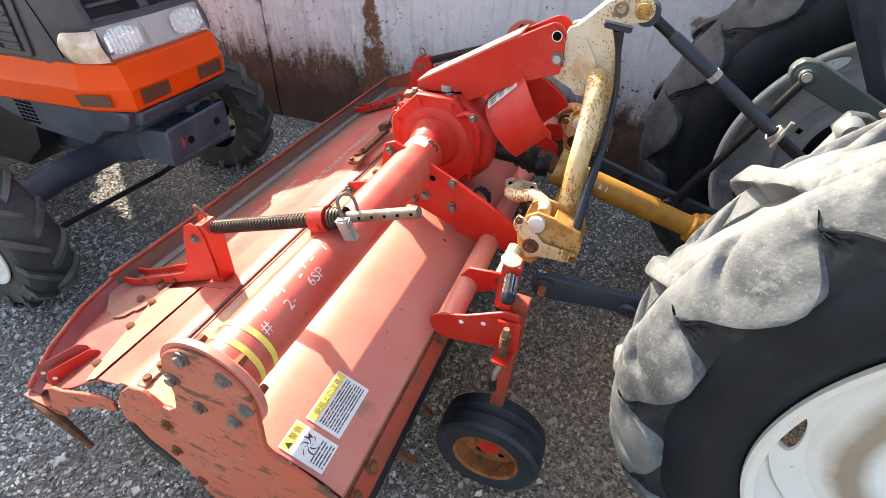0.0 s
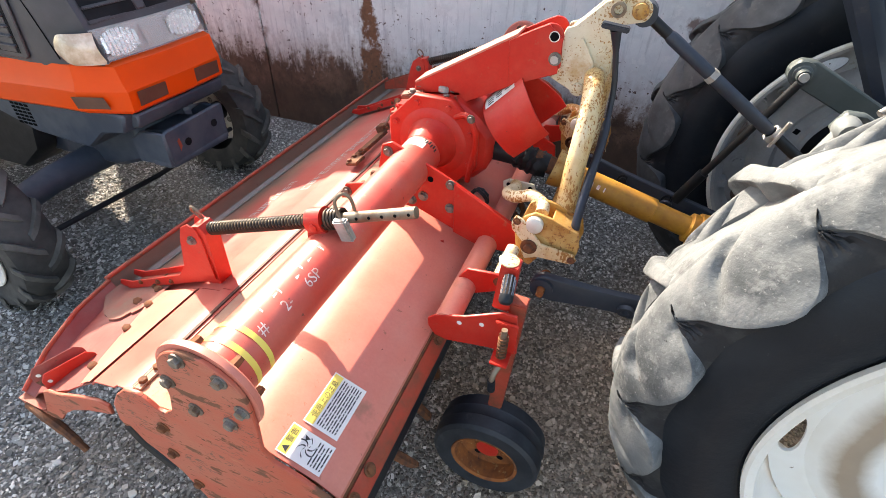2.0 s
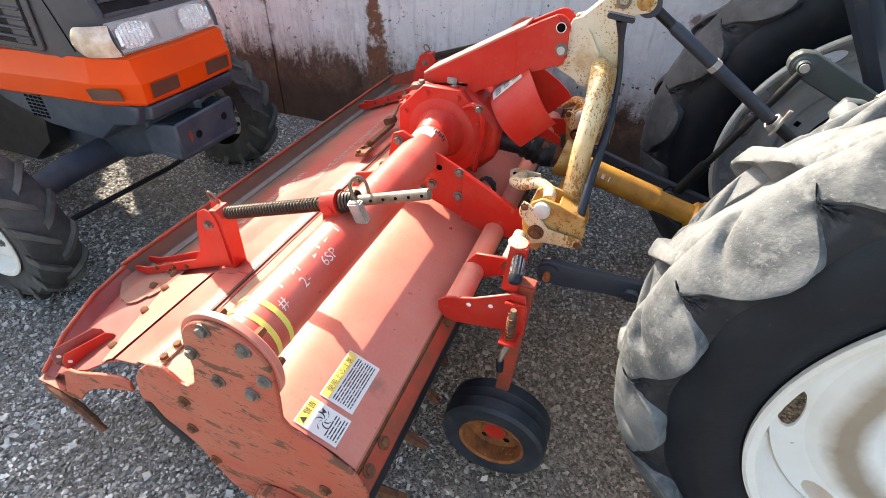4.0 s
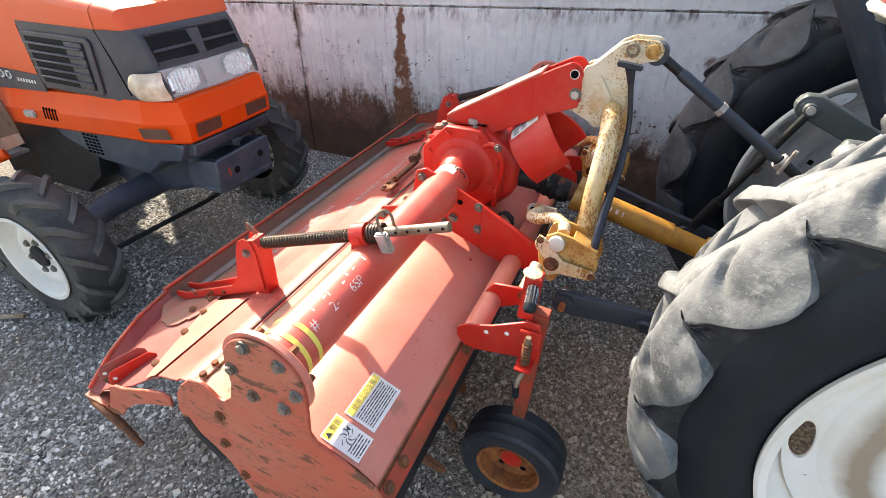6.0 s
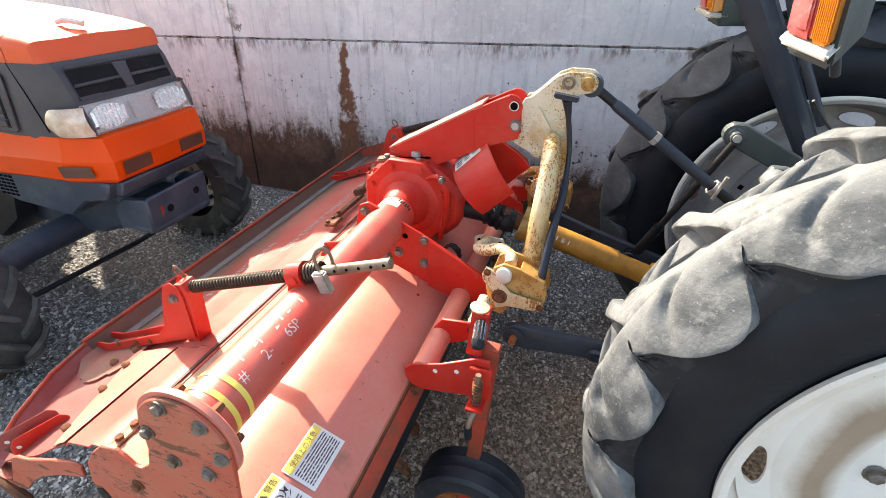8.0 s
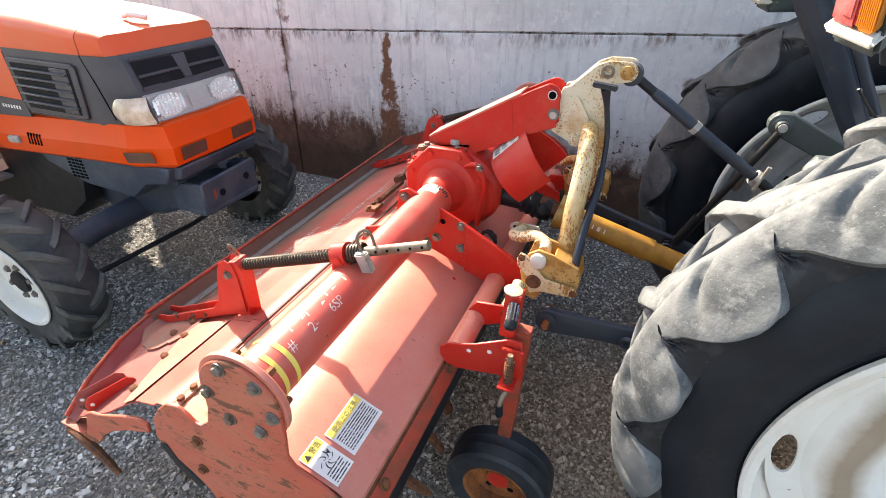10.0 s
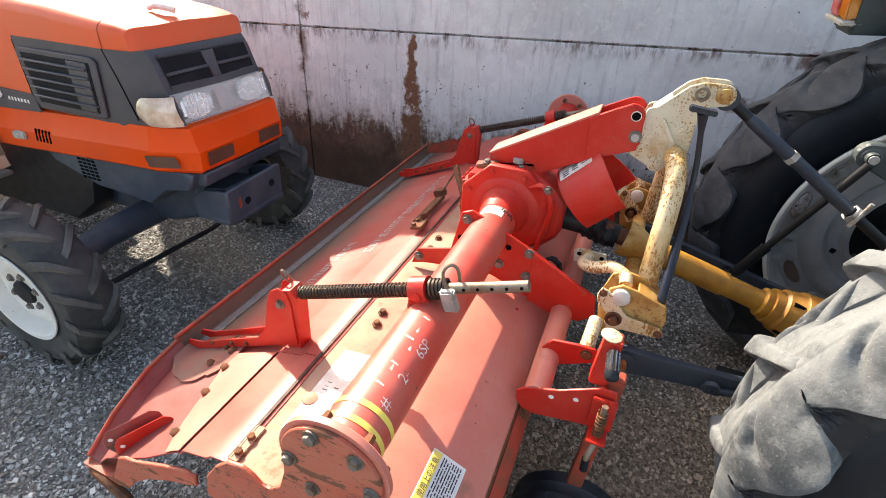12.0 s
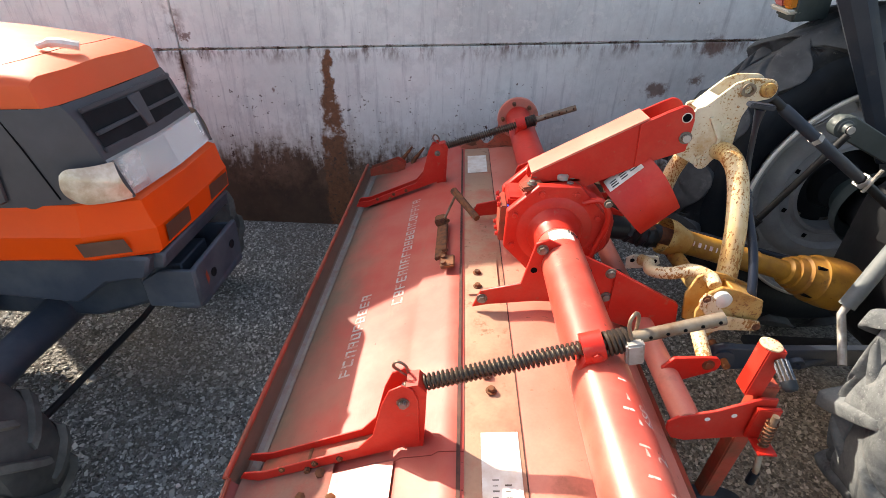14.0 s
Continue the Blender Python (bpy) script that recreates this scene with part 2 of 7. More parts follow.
def mat_wall():
    """Pale grey paint on concrete: blotches, runs, pitted spots, rust along the joints, a brown splash band and one rust run."""
    m, nt, p, pos = start_mat("stained_pale_grey_wall")
    sep = nt.nodes.new("ShaderNodeSeparateXYZ")
    nt.links.new(pos, sep.inputs[0])
    x, z = sep.outputs[0], sep.outputs[2]
    big = tex_noise(nt, pos, 1.4, 6, 0.65)
    mid = tex_noise(nt, pos, 5.5, 7, 0.7)
    runs = tex_noise(nt, stretch(nt, pos, (9, 1, 0.7)), 3.0, 6, 0.7)
    tiny = tex_noise(nt, pos, 40.0, 5, 0.7)
    # Both tones turn paler towards low x.
    west = ramp(nt, calc(nt, "ADD", x, calc(nt, "MULTIPLY", big, 0.8)), 0.5, -1.5)
    dull = mix(nt, west, (0.50, 0.497, 0.505), (0.68, 0.665, 0.65))
    paler = mix(nt, west, (0.72, 0.712, 0.71), (0.88, 0.86, 0.83))
    col = mix(nt, ramp(nt, big, 0.36, 0.64), dull, paler)
    col = mix(nt, calc(nt, "MULTIPLY", ramp(nt, mid, 0.50, 0.66), 0.55), col, (0.42, 0.415, 0.43))
    col = mix(nt, calc(nt, "MULTIPLY", ramp(nt, runs, 0.52, 0.70), 0.55), col, (0.31, 0.30, 0.325))
    col = mix(nt, calc(nt, "MULTIPLY", ramp(nt, tex_noise(nt, pos, 11.0, 5, 0.7), 0.56, 0.62), 0.5), col, (0.74, 0.72, 0.70))
    # rust that bleeds down from the level joint and beside the upright one
    level = calc(nt, "SUBTRACT", calc(nt, "ADD", calc(nt, "MULTIPLY", x, 0.046), 1.247), z)
    bleed = calc(nt, "MULTIPLY", ramp(nt, level, 0.10, 0.0), calc(nt, "GREATER_THAN", level, -0.012))
    col = mix(nt, calc(nt, "MULTIPLY", bleed, ramp(nt, tex_noise(nt, stretch(nt, pos, (3, 1, 1)), 6.0, 6, 0.7), 0.47, 0.60)), col, (0.13, 0.07, 0.06))
    upright = ramp(nt, calc(nt, "ABSOLUTE", calc(nt, "ADD", x, 2.055)), 0.07, 0.005)
    col = mix(nt, calc(nt, "MULTIPLY", upright, ramp(nt, mid, 0.45, 0.58)), col, (0.16, 0.075, 0.05))
    # rusty patches round three old fixings
    for px_, pz_, pr_ in ((1.10, 1.275, 0.085), (1.05, 1.075, 0.05), (0.83, 1.015, 0.07)):
        dd = calc(nt, "SQRT", calc(nt, "ADD", calc(nt, "POWER", calc(nt, "SUBTRACT", x, px_), 2.0), calc(nt, "POWER", calc(nt, "MULTIPLY", calc(nt, "SUBTRACT", z, pz_), 1.5), 2.0)))
        dd = calc(nt, "ADD", dd, calc(nt, "MULTIPLY", calc(nt, "SUBTRACT", tex_noise(nt, pos, 14.0, 5, 0.7), 0.5), 0.22))
        col = mix(nt, calc(nt, "MULTIPLY", ramp(nt, dd, pr_, pr_ * 0.45), 0.85), col, mix(nt, tiny, (0.09, 0.04, 0.03), (0.20, 0.10, 0.07)))
    # splash band with a ragged upper edge
    wander = calc(nt, "ADD", calc(nt, "MULTIPLY", calc(nt, "SUBTRACT", big, 0.5), -0.55), calc(nt, "ADD", calc(nt, "MULTIPLY", calc(nt, "SUBTRACT", tex_noise(nt, stretch(nt, pos, (1.7, 1, 0.45)), 6.5, 8, 0.72), 0.5), -0.70), calc(nt, "MULTIPLY", calc(nt, "SUBTRACT", tex_noise(nt, pos, 34, 5, 0.7), 0.5), -0.30)))
    edge = calc(nt, "ADD", z, wander)
    brown = mix(nt, ramp(nt, mid, 0.36, 0.66), (0.055, 0.027, 0.016), (0.175, 0.10, 0.066))
    brown = mix(nt, calc(nt, "MULTIPLY", ramp(nt, calc(nt, "ADD", z, calc(nt, "MULTIPLY", wander, 0.45)), 0.33, 0.25), 0.75), brown, (0.048, 0.026, 0.018))
    col = mix(nt, calc(nt, "MULTIPLY", ramp(nt, edge, 0.74, 0.52), 0.55), col, (0.24, 0.17, 0.14))
    col = mix(nt, ramp(nt, edge, 0.58, 0.44), col, brown)
    # rust run
    wob = calc(nt, "MULTIPLY", calc(nt, "SUBTRACT", tex_noise(nt, pos, 9.0, 6, 0.7), 0.5), 0.16)
    dist = calc(nt, "ABSOLUTE", calc(nt, "ADD", calc(nt, "SUBTRACT", x, -1.165), wob))
    width = calc(nt, "ADD", calc(nt, "MULTIPLY", ramp(nt, z, 1.20, 0.50), 0.065), 0.020)
    run = ramp(nt, calc(nt, "SUBTRACT", dist, width), 0.008, -0.010)
    run = calc(nt, "MULTIPLY", run, ramp(nt, z, 1.195, 1.18))
    col = mix(nt, calc(nt, "MULTIPLY", run, ramp(nt, mid, 0.36, 0.46)), col, mix(nt, tiny, (0.075, 0.027, 0.014), (0.26, 0.115, 0.055)))
    # pitted spots, thicker near the band, and rusty patches
    sp = tex_noise(nt, pos, 31.0, 5, 0.68)
    near = ramp(nt, edge, 1.15, 0.55)
    spot = ramp(nt, calc(nt, "ADD", calc(nt, "ADD", sp, calc(nt, "MULTIPLY", near, 0.10)), calc(nt, "MULTIPLY", calc(nt, "SUBTRACT", tex_noise(nt, pos, 2.6, 3), 0.5), 0.34)), 0.70, 0.722)
    col = mix(nt, spot, col, mix(nt, big, (0.03, 0.016, 0.014), (0.12, 0.06, 0.045)))
    patch = ramp(nt, tex_noise(nt, pos, 3.6, 7, 0.72), 0.655, 0.68)
    col = mix(nt, calc(nt, "MULTIPLY", patch, 0.8), col, (0.16, 0.075, 0.055))
    col = mix(nt, 0.16, col, mix(nt, tiny, (0, 0, 0), (1, 1, 1)), "OVERLAY")
    nt.links.new(col, p.inputs["Base Color"])
    p.inputs["Roughness"].default_value = 0.75
    b = nt.nodes.new("ShaderNodeBump")
    b.inputs["Strength"].default_value, b.inputs["Distance"].default_value = 0.4, 0.01
    nt.links.new(calc(nt, "ADD", tex_noise(nt, pos, 14, 7, 0.72), calc(nt, "MULTIPLY", spot, -0.6)), b.inputs["Height"])
    nt.links.new(b.outputs[0], p.inputs["Normal"])
    return m


def trodden_soil(nt, pos, sep):
    """How far brown soil shows through the gravel between the tiller and the tractor's wheel."""
    dx, dy = calc(nt, "SUBTRACT", sep.outputs[0], 1.0), calc(nt, "SUBTRACT", sep.outputs[1], 0.70)
    far = calc(nt, "SQRT", calc(nt, "ADD", calc(nt, "MULTIPLY", dx, dx), calc(nt, "MULTIPLY", dy, dy)))
    return ramp(nt, calc(nt, "ADD", far, calc(nt, "MULTIPLY", calc(nt, "SUBTRACT", tex_noise(nt, pos, 2.2, 5), 0.5), 0.9)), 1.15, 0.65)


def mat_ground():
    m, nt, p, pos = start_mat("grey_gravel_bed")
    v = nt.nodes.new("ShaderNodeTexVoronoi")
    v.inputs["Scale"].default_value = 95.0
    nt.links.new(pos, v.inputs["Vector"])
    sepc = nt.nodes.new("ShaderNodeSeparateColor")
    nt.links.new(v.outputs["Color"], sepc.inputs[0])
    col = mix(nt, sepc.outputs[0], (0.065, 0.062, 0.057), (0.33, 0.318, 0.30))
    col = mix(nt, calc(nt, "MULTIPLY", ramp(nt, tex_noise(nt, pos, 1.3, 4), 0.40, 0.65), 0.6), col, (0.17, 0.148, 0.126))
    sep = nt.nodes.new("ShaderNodeSeparateXYZ")
    nt.links.new(pos, sep.inputs[0])
    soil = trodden_soil(nt, pos, sep)
    col = mix(nt, calc(nt, "MULTIPLY", soil, 0.85), col, mix(nt, sepc.outputs[0], (0.165, 0.122, 0.086), (0.50, 0.38, 0.275)))
    nt.links.new(col, p.inputs["Base Color"])
    p.inputs["Roughness"].default_value = 0.95
    b = nt.nodes.new("ShaderNodeBump")
    b.inputs["Strength"].default_value, b.inputs["Distance"].default_value = 0.9, 0.012
    nt.links.new(v.outputs["Distance"], b.inputs["Height"])
    b.invert = True
    nt.links.new(b.outputs[0], p.inputs["Normal"])
    return m


def mat_stones():
    m, nt, p, pos = start_mat("crushed_grey_stone")
    rnd = nt.nodes.new("ShaderNodeNewGeometry").outputs["Random Per Island"]
    col = mix(nt, calc(nt, "POWER", rnd, 1.9), (0.115, 0.110, 0.102), (0.80, 0.78, 0.74))
    col = mix(nt, calc(nt, "MULTIPLY", ramp(nt, tex_noise(nt, pos, 1.3, 4), 0.42, 0.62), 0.55), col, (0.17, 0.138, 0.108))
    col = mix(nt, 0.2, col, mix(nt, tex_noise(nt, pos, 260, 3), (0, 0, 0), (1, 1, 1)), "OVERLAY")
    sep = nt.nodes.new("ShaderNodeSeparateXYZ")
    nt.links.new(pos, sep.inputs[0])
    soil = trodden_soil(nt, pos, sep)
    col = mix(nt, calc(nt, "MULTIPLY", soil, 0.85), col, mix(nt, calc(nt, "POWER", rnd, 1.5), (0.15, 0.110, 0.078), (0.68, 0.52, 0.38)))
    nt.links.new(col, p.inputs["Base Color"])
    p.inputs["Roughness"].default_value = 0.9
    return m


def mat_dish():
    """White wheel paint with a ring of brown mud that has dried in the hollow of the disc."""
    m, nt, p, pos = start_mat("white_wheel_paint_with_a_mud_ring")
    sep = nt.nodes.new("ShaderNodeSeparateXYZ")
    nt.links.new(pos, sep.inputs[0])
    r = calc(nt, "SQRT", calc(nt, "ADD", calc(nt, "POWER", calc(nt, "SUBTRACT", sep.outputs[0], 1.477), 2.0), calc(nt, "POWER", calc(nt, "SUBTRACT", sep.outputs[2], 0.795), 2.0)))
    n = tex_noise(nt, pos, 5.0, 6, 0.65)
    col = mix(nt, ramp(nt, tex_noise(nt, pos, 3.0, 4), 0.42, 0.70), (0.76, 0.745, 0.71), (0.66, 0.62, 0.55))
    off = calc(nt, "ABSOLUTE", calc(nt, "ADD", calc(nt, "SUBTRACT", r, 0.318), calc(nt, "MULTIPLY", calc(nt, "SUBTRACT", n, 0.5), 0.06)))
    col = mix(nt, calc(nt, "MULTIPLY", ramp(nt, off, 0.055, 0.015), 0.9), col, mix(nt, n, (0.17, 0.12, 0.075), (0.36, 0.27, 0.19)))
    col = mix(nt, ramp(nt, tex_noise(nt, pos, 45, 5), 0.70, 0.74), col, (0.16, 0.11, 0.07))
    nt.links.new(col, p.inputs["Base Color"])
    p.inputs["Roughness"].default_value = 0.38
    return m


def mat_glass(name, tint, rough=0.05, clear=0.85):
    m, nt, p, pos = start_mat(name)
    p.inputs["Base Color"].default_value = (*tint, 1)
    p.inputs["Roughness"].default_value = rough
    p.inputs["Transmission Weight"].default_value = clear
    p.inputs["IOR"].default_value = 1.3
    return m


M["wall"], M["ground"], M["stones"], M["dish"] = mat_wall(), mat_ground(), mat_stones(), mat_dish()


def mat_cover():
    """Faded red sheet with grey-brown dust that has washed down into the trough along the outer lip."""
    m, nt, p, pos = start_mat("red_cover_with_washed_dust")
    sep = nt.nodes.new("ShaderNodeSeparateXYZ")
    nt.links.new(pos, sep.inputs[0])
    n1 = tex_noise(nt, pos, 5.0, 5)
    n2 = tex_noise(nt, stretch(nt, pos, (1, 0.35, 1)), 16.0, 6, 0.7)
    col = mix(nt, ramp(nt, n1, 0.38, 0.68), (0.45, 0.062, 0.044), (0.45, 0.118, 0.088))
    edge = calc(nt, "ADD", sep.outputs[0], calc(nt, "MULTIPLY", calc(nt, "SUBTRACT", tex_noise(nt, pos, 6.0, 5), 0.5), 0.22))
    col = mix(nt, calc(nt, "MULTIPLY", ramp(nt, edge, -0.66, -0.84), 0.95), col, mix(nt, n2, (0.085, 0.062, 0.042), (0.20, 0.145, 0.10)))
    col = mix(nt, ramp(nt, tex_noise(nt, pos, 45, 6), 0.69, 0.73), col, DARKRUST)
    col = mix(nt, calc(nt, "MULTIPLY", ramp(nt, n2, 0.58, 0.72), 0.45), col, (0.30, 0.13, 0.085))
    nt.links.new(col, p.inputs["Base Color"])
    p.inputs["Roughness"].default_value = 0.5
    b = nt.nodes.new("ShaderNodeBump")
    b.inputs["Strength"].default_value, b.inputs["Distance"].default_value = 0.2, 0.004
    nt.links.new(n2, b.inputs["Height"])
    nt.links.new(b.outputs[0], p.inputs["Normal"])
    return m


M["cover"] = mat_cover()
M["lens"] = mat_glass("hazy_clear_lens", (0.90, 0.88, 0.87), 0.16, 0.82)
M["lens_side"] = mat("yellowed_clear_lens", (0.48, 0.36, 0.25), (0.68, 0.58, 0.45), scale=20, rough=0.15, grain=0.04, bump=0.05, coat=1.0)
M["reflector"] = mat("silvered_reflector", (0.86, 0.85, 0.83), (0.74, 0.73, 0.71), scale=22, rough=0.25, metal=0.6, grain=0.03, bump=0.02)

# ---- mesh helpers ----


class Build:
    """Gathers faces for one mesh."""

    def __init__(self):
        self.v, self.f = [], []

    def add(self, verts, faces):
        o = len(self.v)
        self.v += [tuple(v) for v in verts]
        self.f += [tuple(i + o for i in f) for f in faces]
        return self

    def weld(self):
        """Joins points that lie on one another."""
        seen, to = {}, []
        for v in self.v:
            to.append(seen.setdefault(tuple(round(q, 4) for q in v), len(seen)))
        self.v = list(seen)
        self.f = [tuple(to[i] for i in f) for f in self.f]
        return self

    def box(self, c, s, rot=(0, 0, 0)):
        m = pose(*c, *rot)
        vs = [m @ Vector((sx * s[0] / 2, sy * s[1] / 2, sz * s[2] / 2)) for sx in (-1, 1) for sy in (-1, 1) for sz in (-1, 1)]
        return self.add(vs, [(0, 1, 3, 2), (4, 6, 7, 5), (0, 4, 5, 1), (2, 3, 7, 6), (0, 2, 6, 4), (1, 5, 7, 3)])

    def tube(self, pts, r, n=16, cap=True):
        """A round bar along points; r may be one radius or one each."""
        pts = [Vector(p) for p in pts]
        rs = r if isinstance(r, (list, tuple)) else [r] * len(pts)
        rings, side = [], None
        for i, p in enumerate(pts):
            d = (pts[min(i + 1, len(pts) - 1)] - pts[max(i - 1, 0)]).normalized()
            if side is None:
                side = d.cross(Vector((0, 0, 1)) if abs(d.z) < 0.9 else Vector((1, 0, 0))).normalized()
            side = (side - d * side.dot(d)).normalized()
            up = d.cross(side)
            rings.append([p + (side * math.cos(a) + up * math.sin(a)) * rs[i] for a in [2 * math.pi * k / n for k in range(n)]])
        vs = [v for ring in rings for v in ring]
        fs = [(i * n + k, i * n + (k + 1) % n, (i + 1) * n + (k + 1) % n, (i + 1) * n + k) for i in range(len(pts) - 1) for k in range(n)]
        if cap:
            fs += [tuple(range(n))[::-1], tuple(range((len(pts) - 1) * n, len(pts) * n))]
        return self.add(vs, fs)

    def lathe(self, prof, origin, axis, n=48, closed=False, skip=None):
        """Revolves (along, radius) pairs about an axis."""
        a = Vector(axis).normalized()
        s = a.cross(Vector((0, 0, 1)) if abs(a.z) < 0.9 else Vector((1, 0, 0))).normalized()
        u = a.cross(s)
        o = Vector(origin)
        vs = [o + a * h + (s * math.cos(t) + u * math.sin(t)) * r for h, r in prof for t in [2 * math.pi * k / n for k in range(n)]]
        m = len(prof)
        fs = []
        for i in range(m if closed else m - 1):
            for k in range(n):
                if skip and skip(i, k):
                    continue
                j = (i + 1) % m
                fs.append((i * n + k, i * n + (k + 1) % n, j * n + (k + 1) % n, j * n + k))
        return self.add(vs, fs)

    def prism(self, poly, y0, y1, plane="xz", bevel=0.0):
        """An extruded outline; plane xz is extruded along y, yz along x, xy along z."""
        put = {"xz": lambda a, b, c: (a, c, b), "yz": lambda a, b, c: (c, a, b), "xy": lambda a, b, c: (a, b, c)}[plane]
        bm = bmesh.new()
        lo = [bm.verts.new(put(a, b, y0)) for a, b in poly]
        hi = [bm.verts.new(put(a, b, y1)) for a, b in poly]
        bm.faces.new(lo)
        bm.faces.new(hi)
        n = len(poly)
        for i in range(n):
            bm.faces.new((lo[i], lo[(i + 1) % n], hi[(i + 1) % n], hi[i]))
        bmesh.ops.recalc_face_normals(bm, faces=bm.faces[:])
        if bevel:
            bmesh.ops.bevel(bm, geom=bm.edges[:], offset=bevel, segments=1, affect="EDGES", clamp_overlap=True)
        bm.verts.index_update()
        self.add([v.co.copy() for v in bm.verts], [[v.index for v in f.verts] for f in bm.faces])
        bm.free()
        return self

    def sheet(self, prof, y0, y1, thick=0.004, steps=1):
        """A folded sheet: an open outline in x and z, drawn along y, with thickness."""
        n = len(prof)
        off = []
        for i in range(n):
            a, b = prof[max(i - 1, 0)], prof[min(i + 1, n - 1)]
            d = Vector((b[0] - a[0], b[1] - a[1])).normalized()
            off.append((prof[i][0] + d.y * thick, prof[i][1] - d.x * thick))
        ring = list(prof) + off[::-1]
        return self.prism(ring, y0, y1)


def finish(name, b, material, smooth=40, bevel=0.0):
    me = bpy.data.meshes.new(name)
    me.from_pydata([tuple(v) for v in b.v], [], b.f)
    bm = bmesh.new()
    bm.from_mesh(me)
    bmesh.ops.recalc_face_normals(bm, faces=bm.faces[:])
    if bevel:
        es = [e for e in bm.edges if len(e.link_faces) == 2 and e.calc_face_angle(0) > 0.5]
        bmesh.ops.bevel(bm, geom=es, offset=bevel, segments=2, affect="EDGES", clamp_overlap=True)
    bm.to_mesh(me)
    bm.free()
    me.materials.append(M[material])
    if smooth:
        me.polygons.foreach_set("use_smooth", [True] * len(me.polygons))
        me.set_sharp_from_angle(angle=radians(smooth))
    return me


def thing(name, base, label, category, group="", kind=""):
    ob = new(name)
    ob.empty_display_size = 0.1
    ob.location = base
    return tagged(ob, label, category, group, kind)


def part(name, b, material, parent=None, label="", smooth=40, bevel=0.0):
    """One mesh object, given in world coordinates, under a thing or a part."""
    ob = new(name, finish(name, b, material, smooth, bevel))
    if parent is not None:
        ob.parent = parent
        if parent.parent is None:
            ob.matrix_parent_inverse = Matrix.Translation(-Vector(parent.location))
    if label:
        ob["label"] = label
    return ob


def solo(name, b, material, label, category, group="", kind="", smooth=40, bevel=0.0):
    return tagged(part(name, b, material, None, "", smooth, bevel), label, category, group, kind)


HEX = {}


def bolt(parent, p, d, r=0.009, h=0.008, material="bolt", name="bolt", washer=True):
    """A hex head on a washer; all of one size share a mesh."""
    key = (r, h, material)
    if key not in HEX:
        b = Build()
        if washer:
            b.lathe([(0, 0), (0, r * 1.45), (h * 0.25, r * 1.45), (h * 0.25, 0)], (0, 0, 0), (0, 0, 1), 12)
        b.lathe([(h * 0.2, r), (h * 0.9, r), (h, r * 0.85), (h, 0)], (0, 0, 0), (0, 0, 1), 6)
        HEX[key] = finish("bolt", b, material, 30)
    ob = new(name, HEX[key])
    ob.parent = parent
    m = Matrix.Translation(p) @ Vector(d).to_track_quat("Z", "Y").to_matrix().to_4x4() @ Matrix.Rotation((p[0] * 37 + p[2] * 51) % 1.0, 4, "Z")
    if parent.parent is None and parent.type == "EMPTY":
        ob.matrix_parent_inverse = Matrix.Translation(-Vector(parent.location))
    ob.matrix_basis = m
    return ob


def arc(cx, cz, r, a0, a1, n=8):
    return [(cx + r * math.cos(radians(a0 + (a1 - a0) * i / n)), cz + r * math.sin(radians(a0 + (a1 - a0) * i / n))) for i in range(n + 1)]


def curve_pts(pts, n=6):
    """A smooth path through the points."""
    P = [Vector(p) for p in pts]
    P = [P[0] * 2 - P[1]] + P + [P[-1] * 2 - P[-2]]
    out = []
    for i in range(1, len(P) - 2):
        for k in range(n):
            t = k / n
            a, b, c, d = P[i - 1], P[i], P[i + 1], P[i + 2]
            out.append(0.5 * (2 * b + (c - a) * t + (2 * a - 5 * b + 4 * c - d) * t * t + (3 * b - a - 3 * c + d) * t ** 3))
    return out + [P[-2]]


def helix(p0, p1, r, wire, turns, n=10, sides=6):
    p0, p1 = Vector(p0), Vector(p1)
    d = (p1 - p0)
    u = d.normalized()
    s = u.cross(Vector((0, 0, 1))).normalized()
    w = u.cross(s)
    k = int(turns * n)
    return Build().tube([p0 + d * (i / k) + (s * math.cos(2 * math.pi * i / n) + w * math.sin(2 * math.pi * i / n)) * r for i in range(k + 1)], wire, sides)


# ---- the ground and the wall ----
WALL_Y = 2.74
ground = solo("ground", Build().add([(-400, -400, 0), (400, -400, 0), (400, 400, 0), (-400, 400, 0)], [(0, 1, 2, 3)]), "ground", "grey crushed-stone yard floor with brown dirt", "ground", kind="structure", smooth=0)


def seam(x):
    """Height of the level joint between the lower and upper wall panels."""
    return 1.247 + 0.046 * x


wall = thing("wall_north", (0, WALL_Y, 0), "pale grey rust-stained concrete panel wall behind the machines", "wall", kind="structure")
part("backing", Build().box((0.425, WALL_Y + 0.09, 1.35), (9.05, 0.1, 2.7)), "wall", wall)
JOINTS = [-4.10, -2.055, 2.6, 4.9]
for a, b_ in zip(JOINTS[:-1], JOINTS[1:]):
    for low in (True, False):
        g = 0.005
        x0, x1 = a + g, b_ - g
        z0, z1 = ((-0.05, -0.05), (seam(x0) - g, seam(x1) - g)) if low else ((seam(x0) + g, seam(x1) + g), (2.70, 2.70))
        lean = 0.0 if low else 0.006
        poly = [(x0, z0[0]), (x1, z0[1]), (x1, z1[1]), (x0, z1[0])]
        part("panel", Build().prism(poly, WALL_Y + lean, WALL_Y + 0.045, "xz", 0.004), "wall", wall, smooth=0)

# ---- the rotary tiller ----
MID = 1.185  # the middle of the tiller and of the tractor that carries it, along y
Y0, Y1 = 0.0, 2.37
PX, PZ, PR = -0.03, 0.925, 0.065  # the main beam


def both(y):
    return (y, 2 * MID - y)


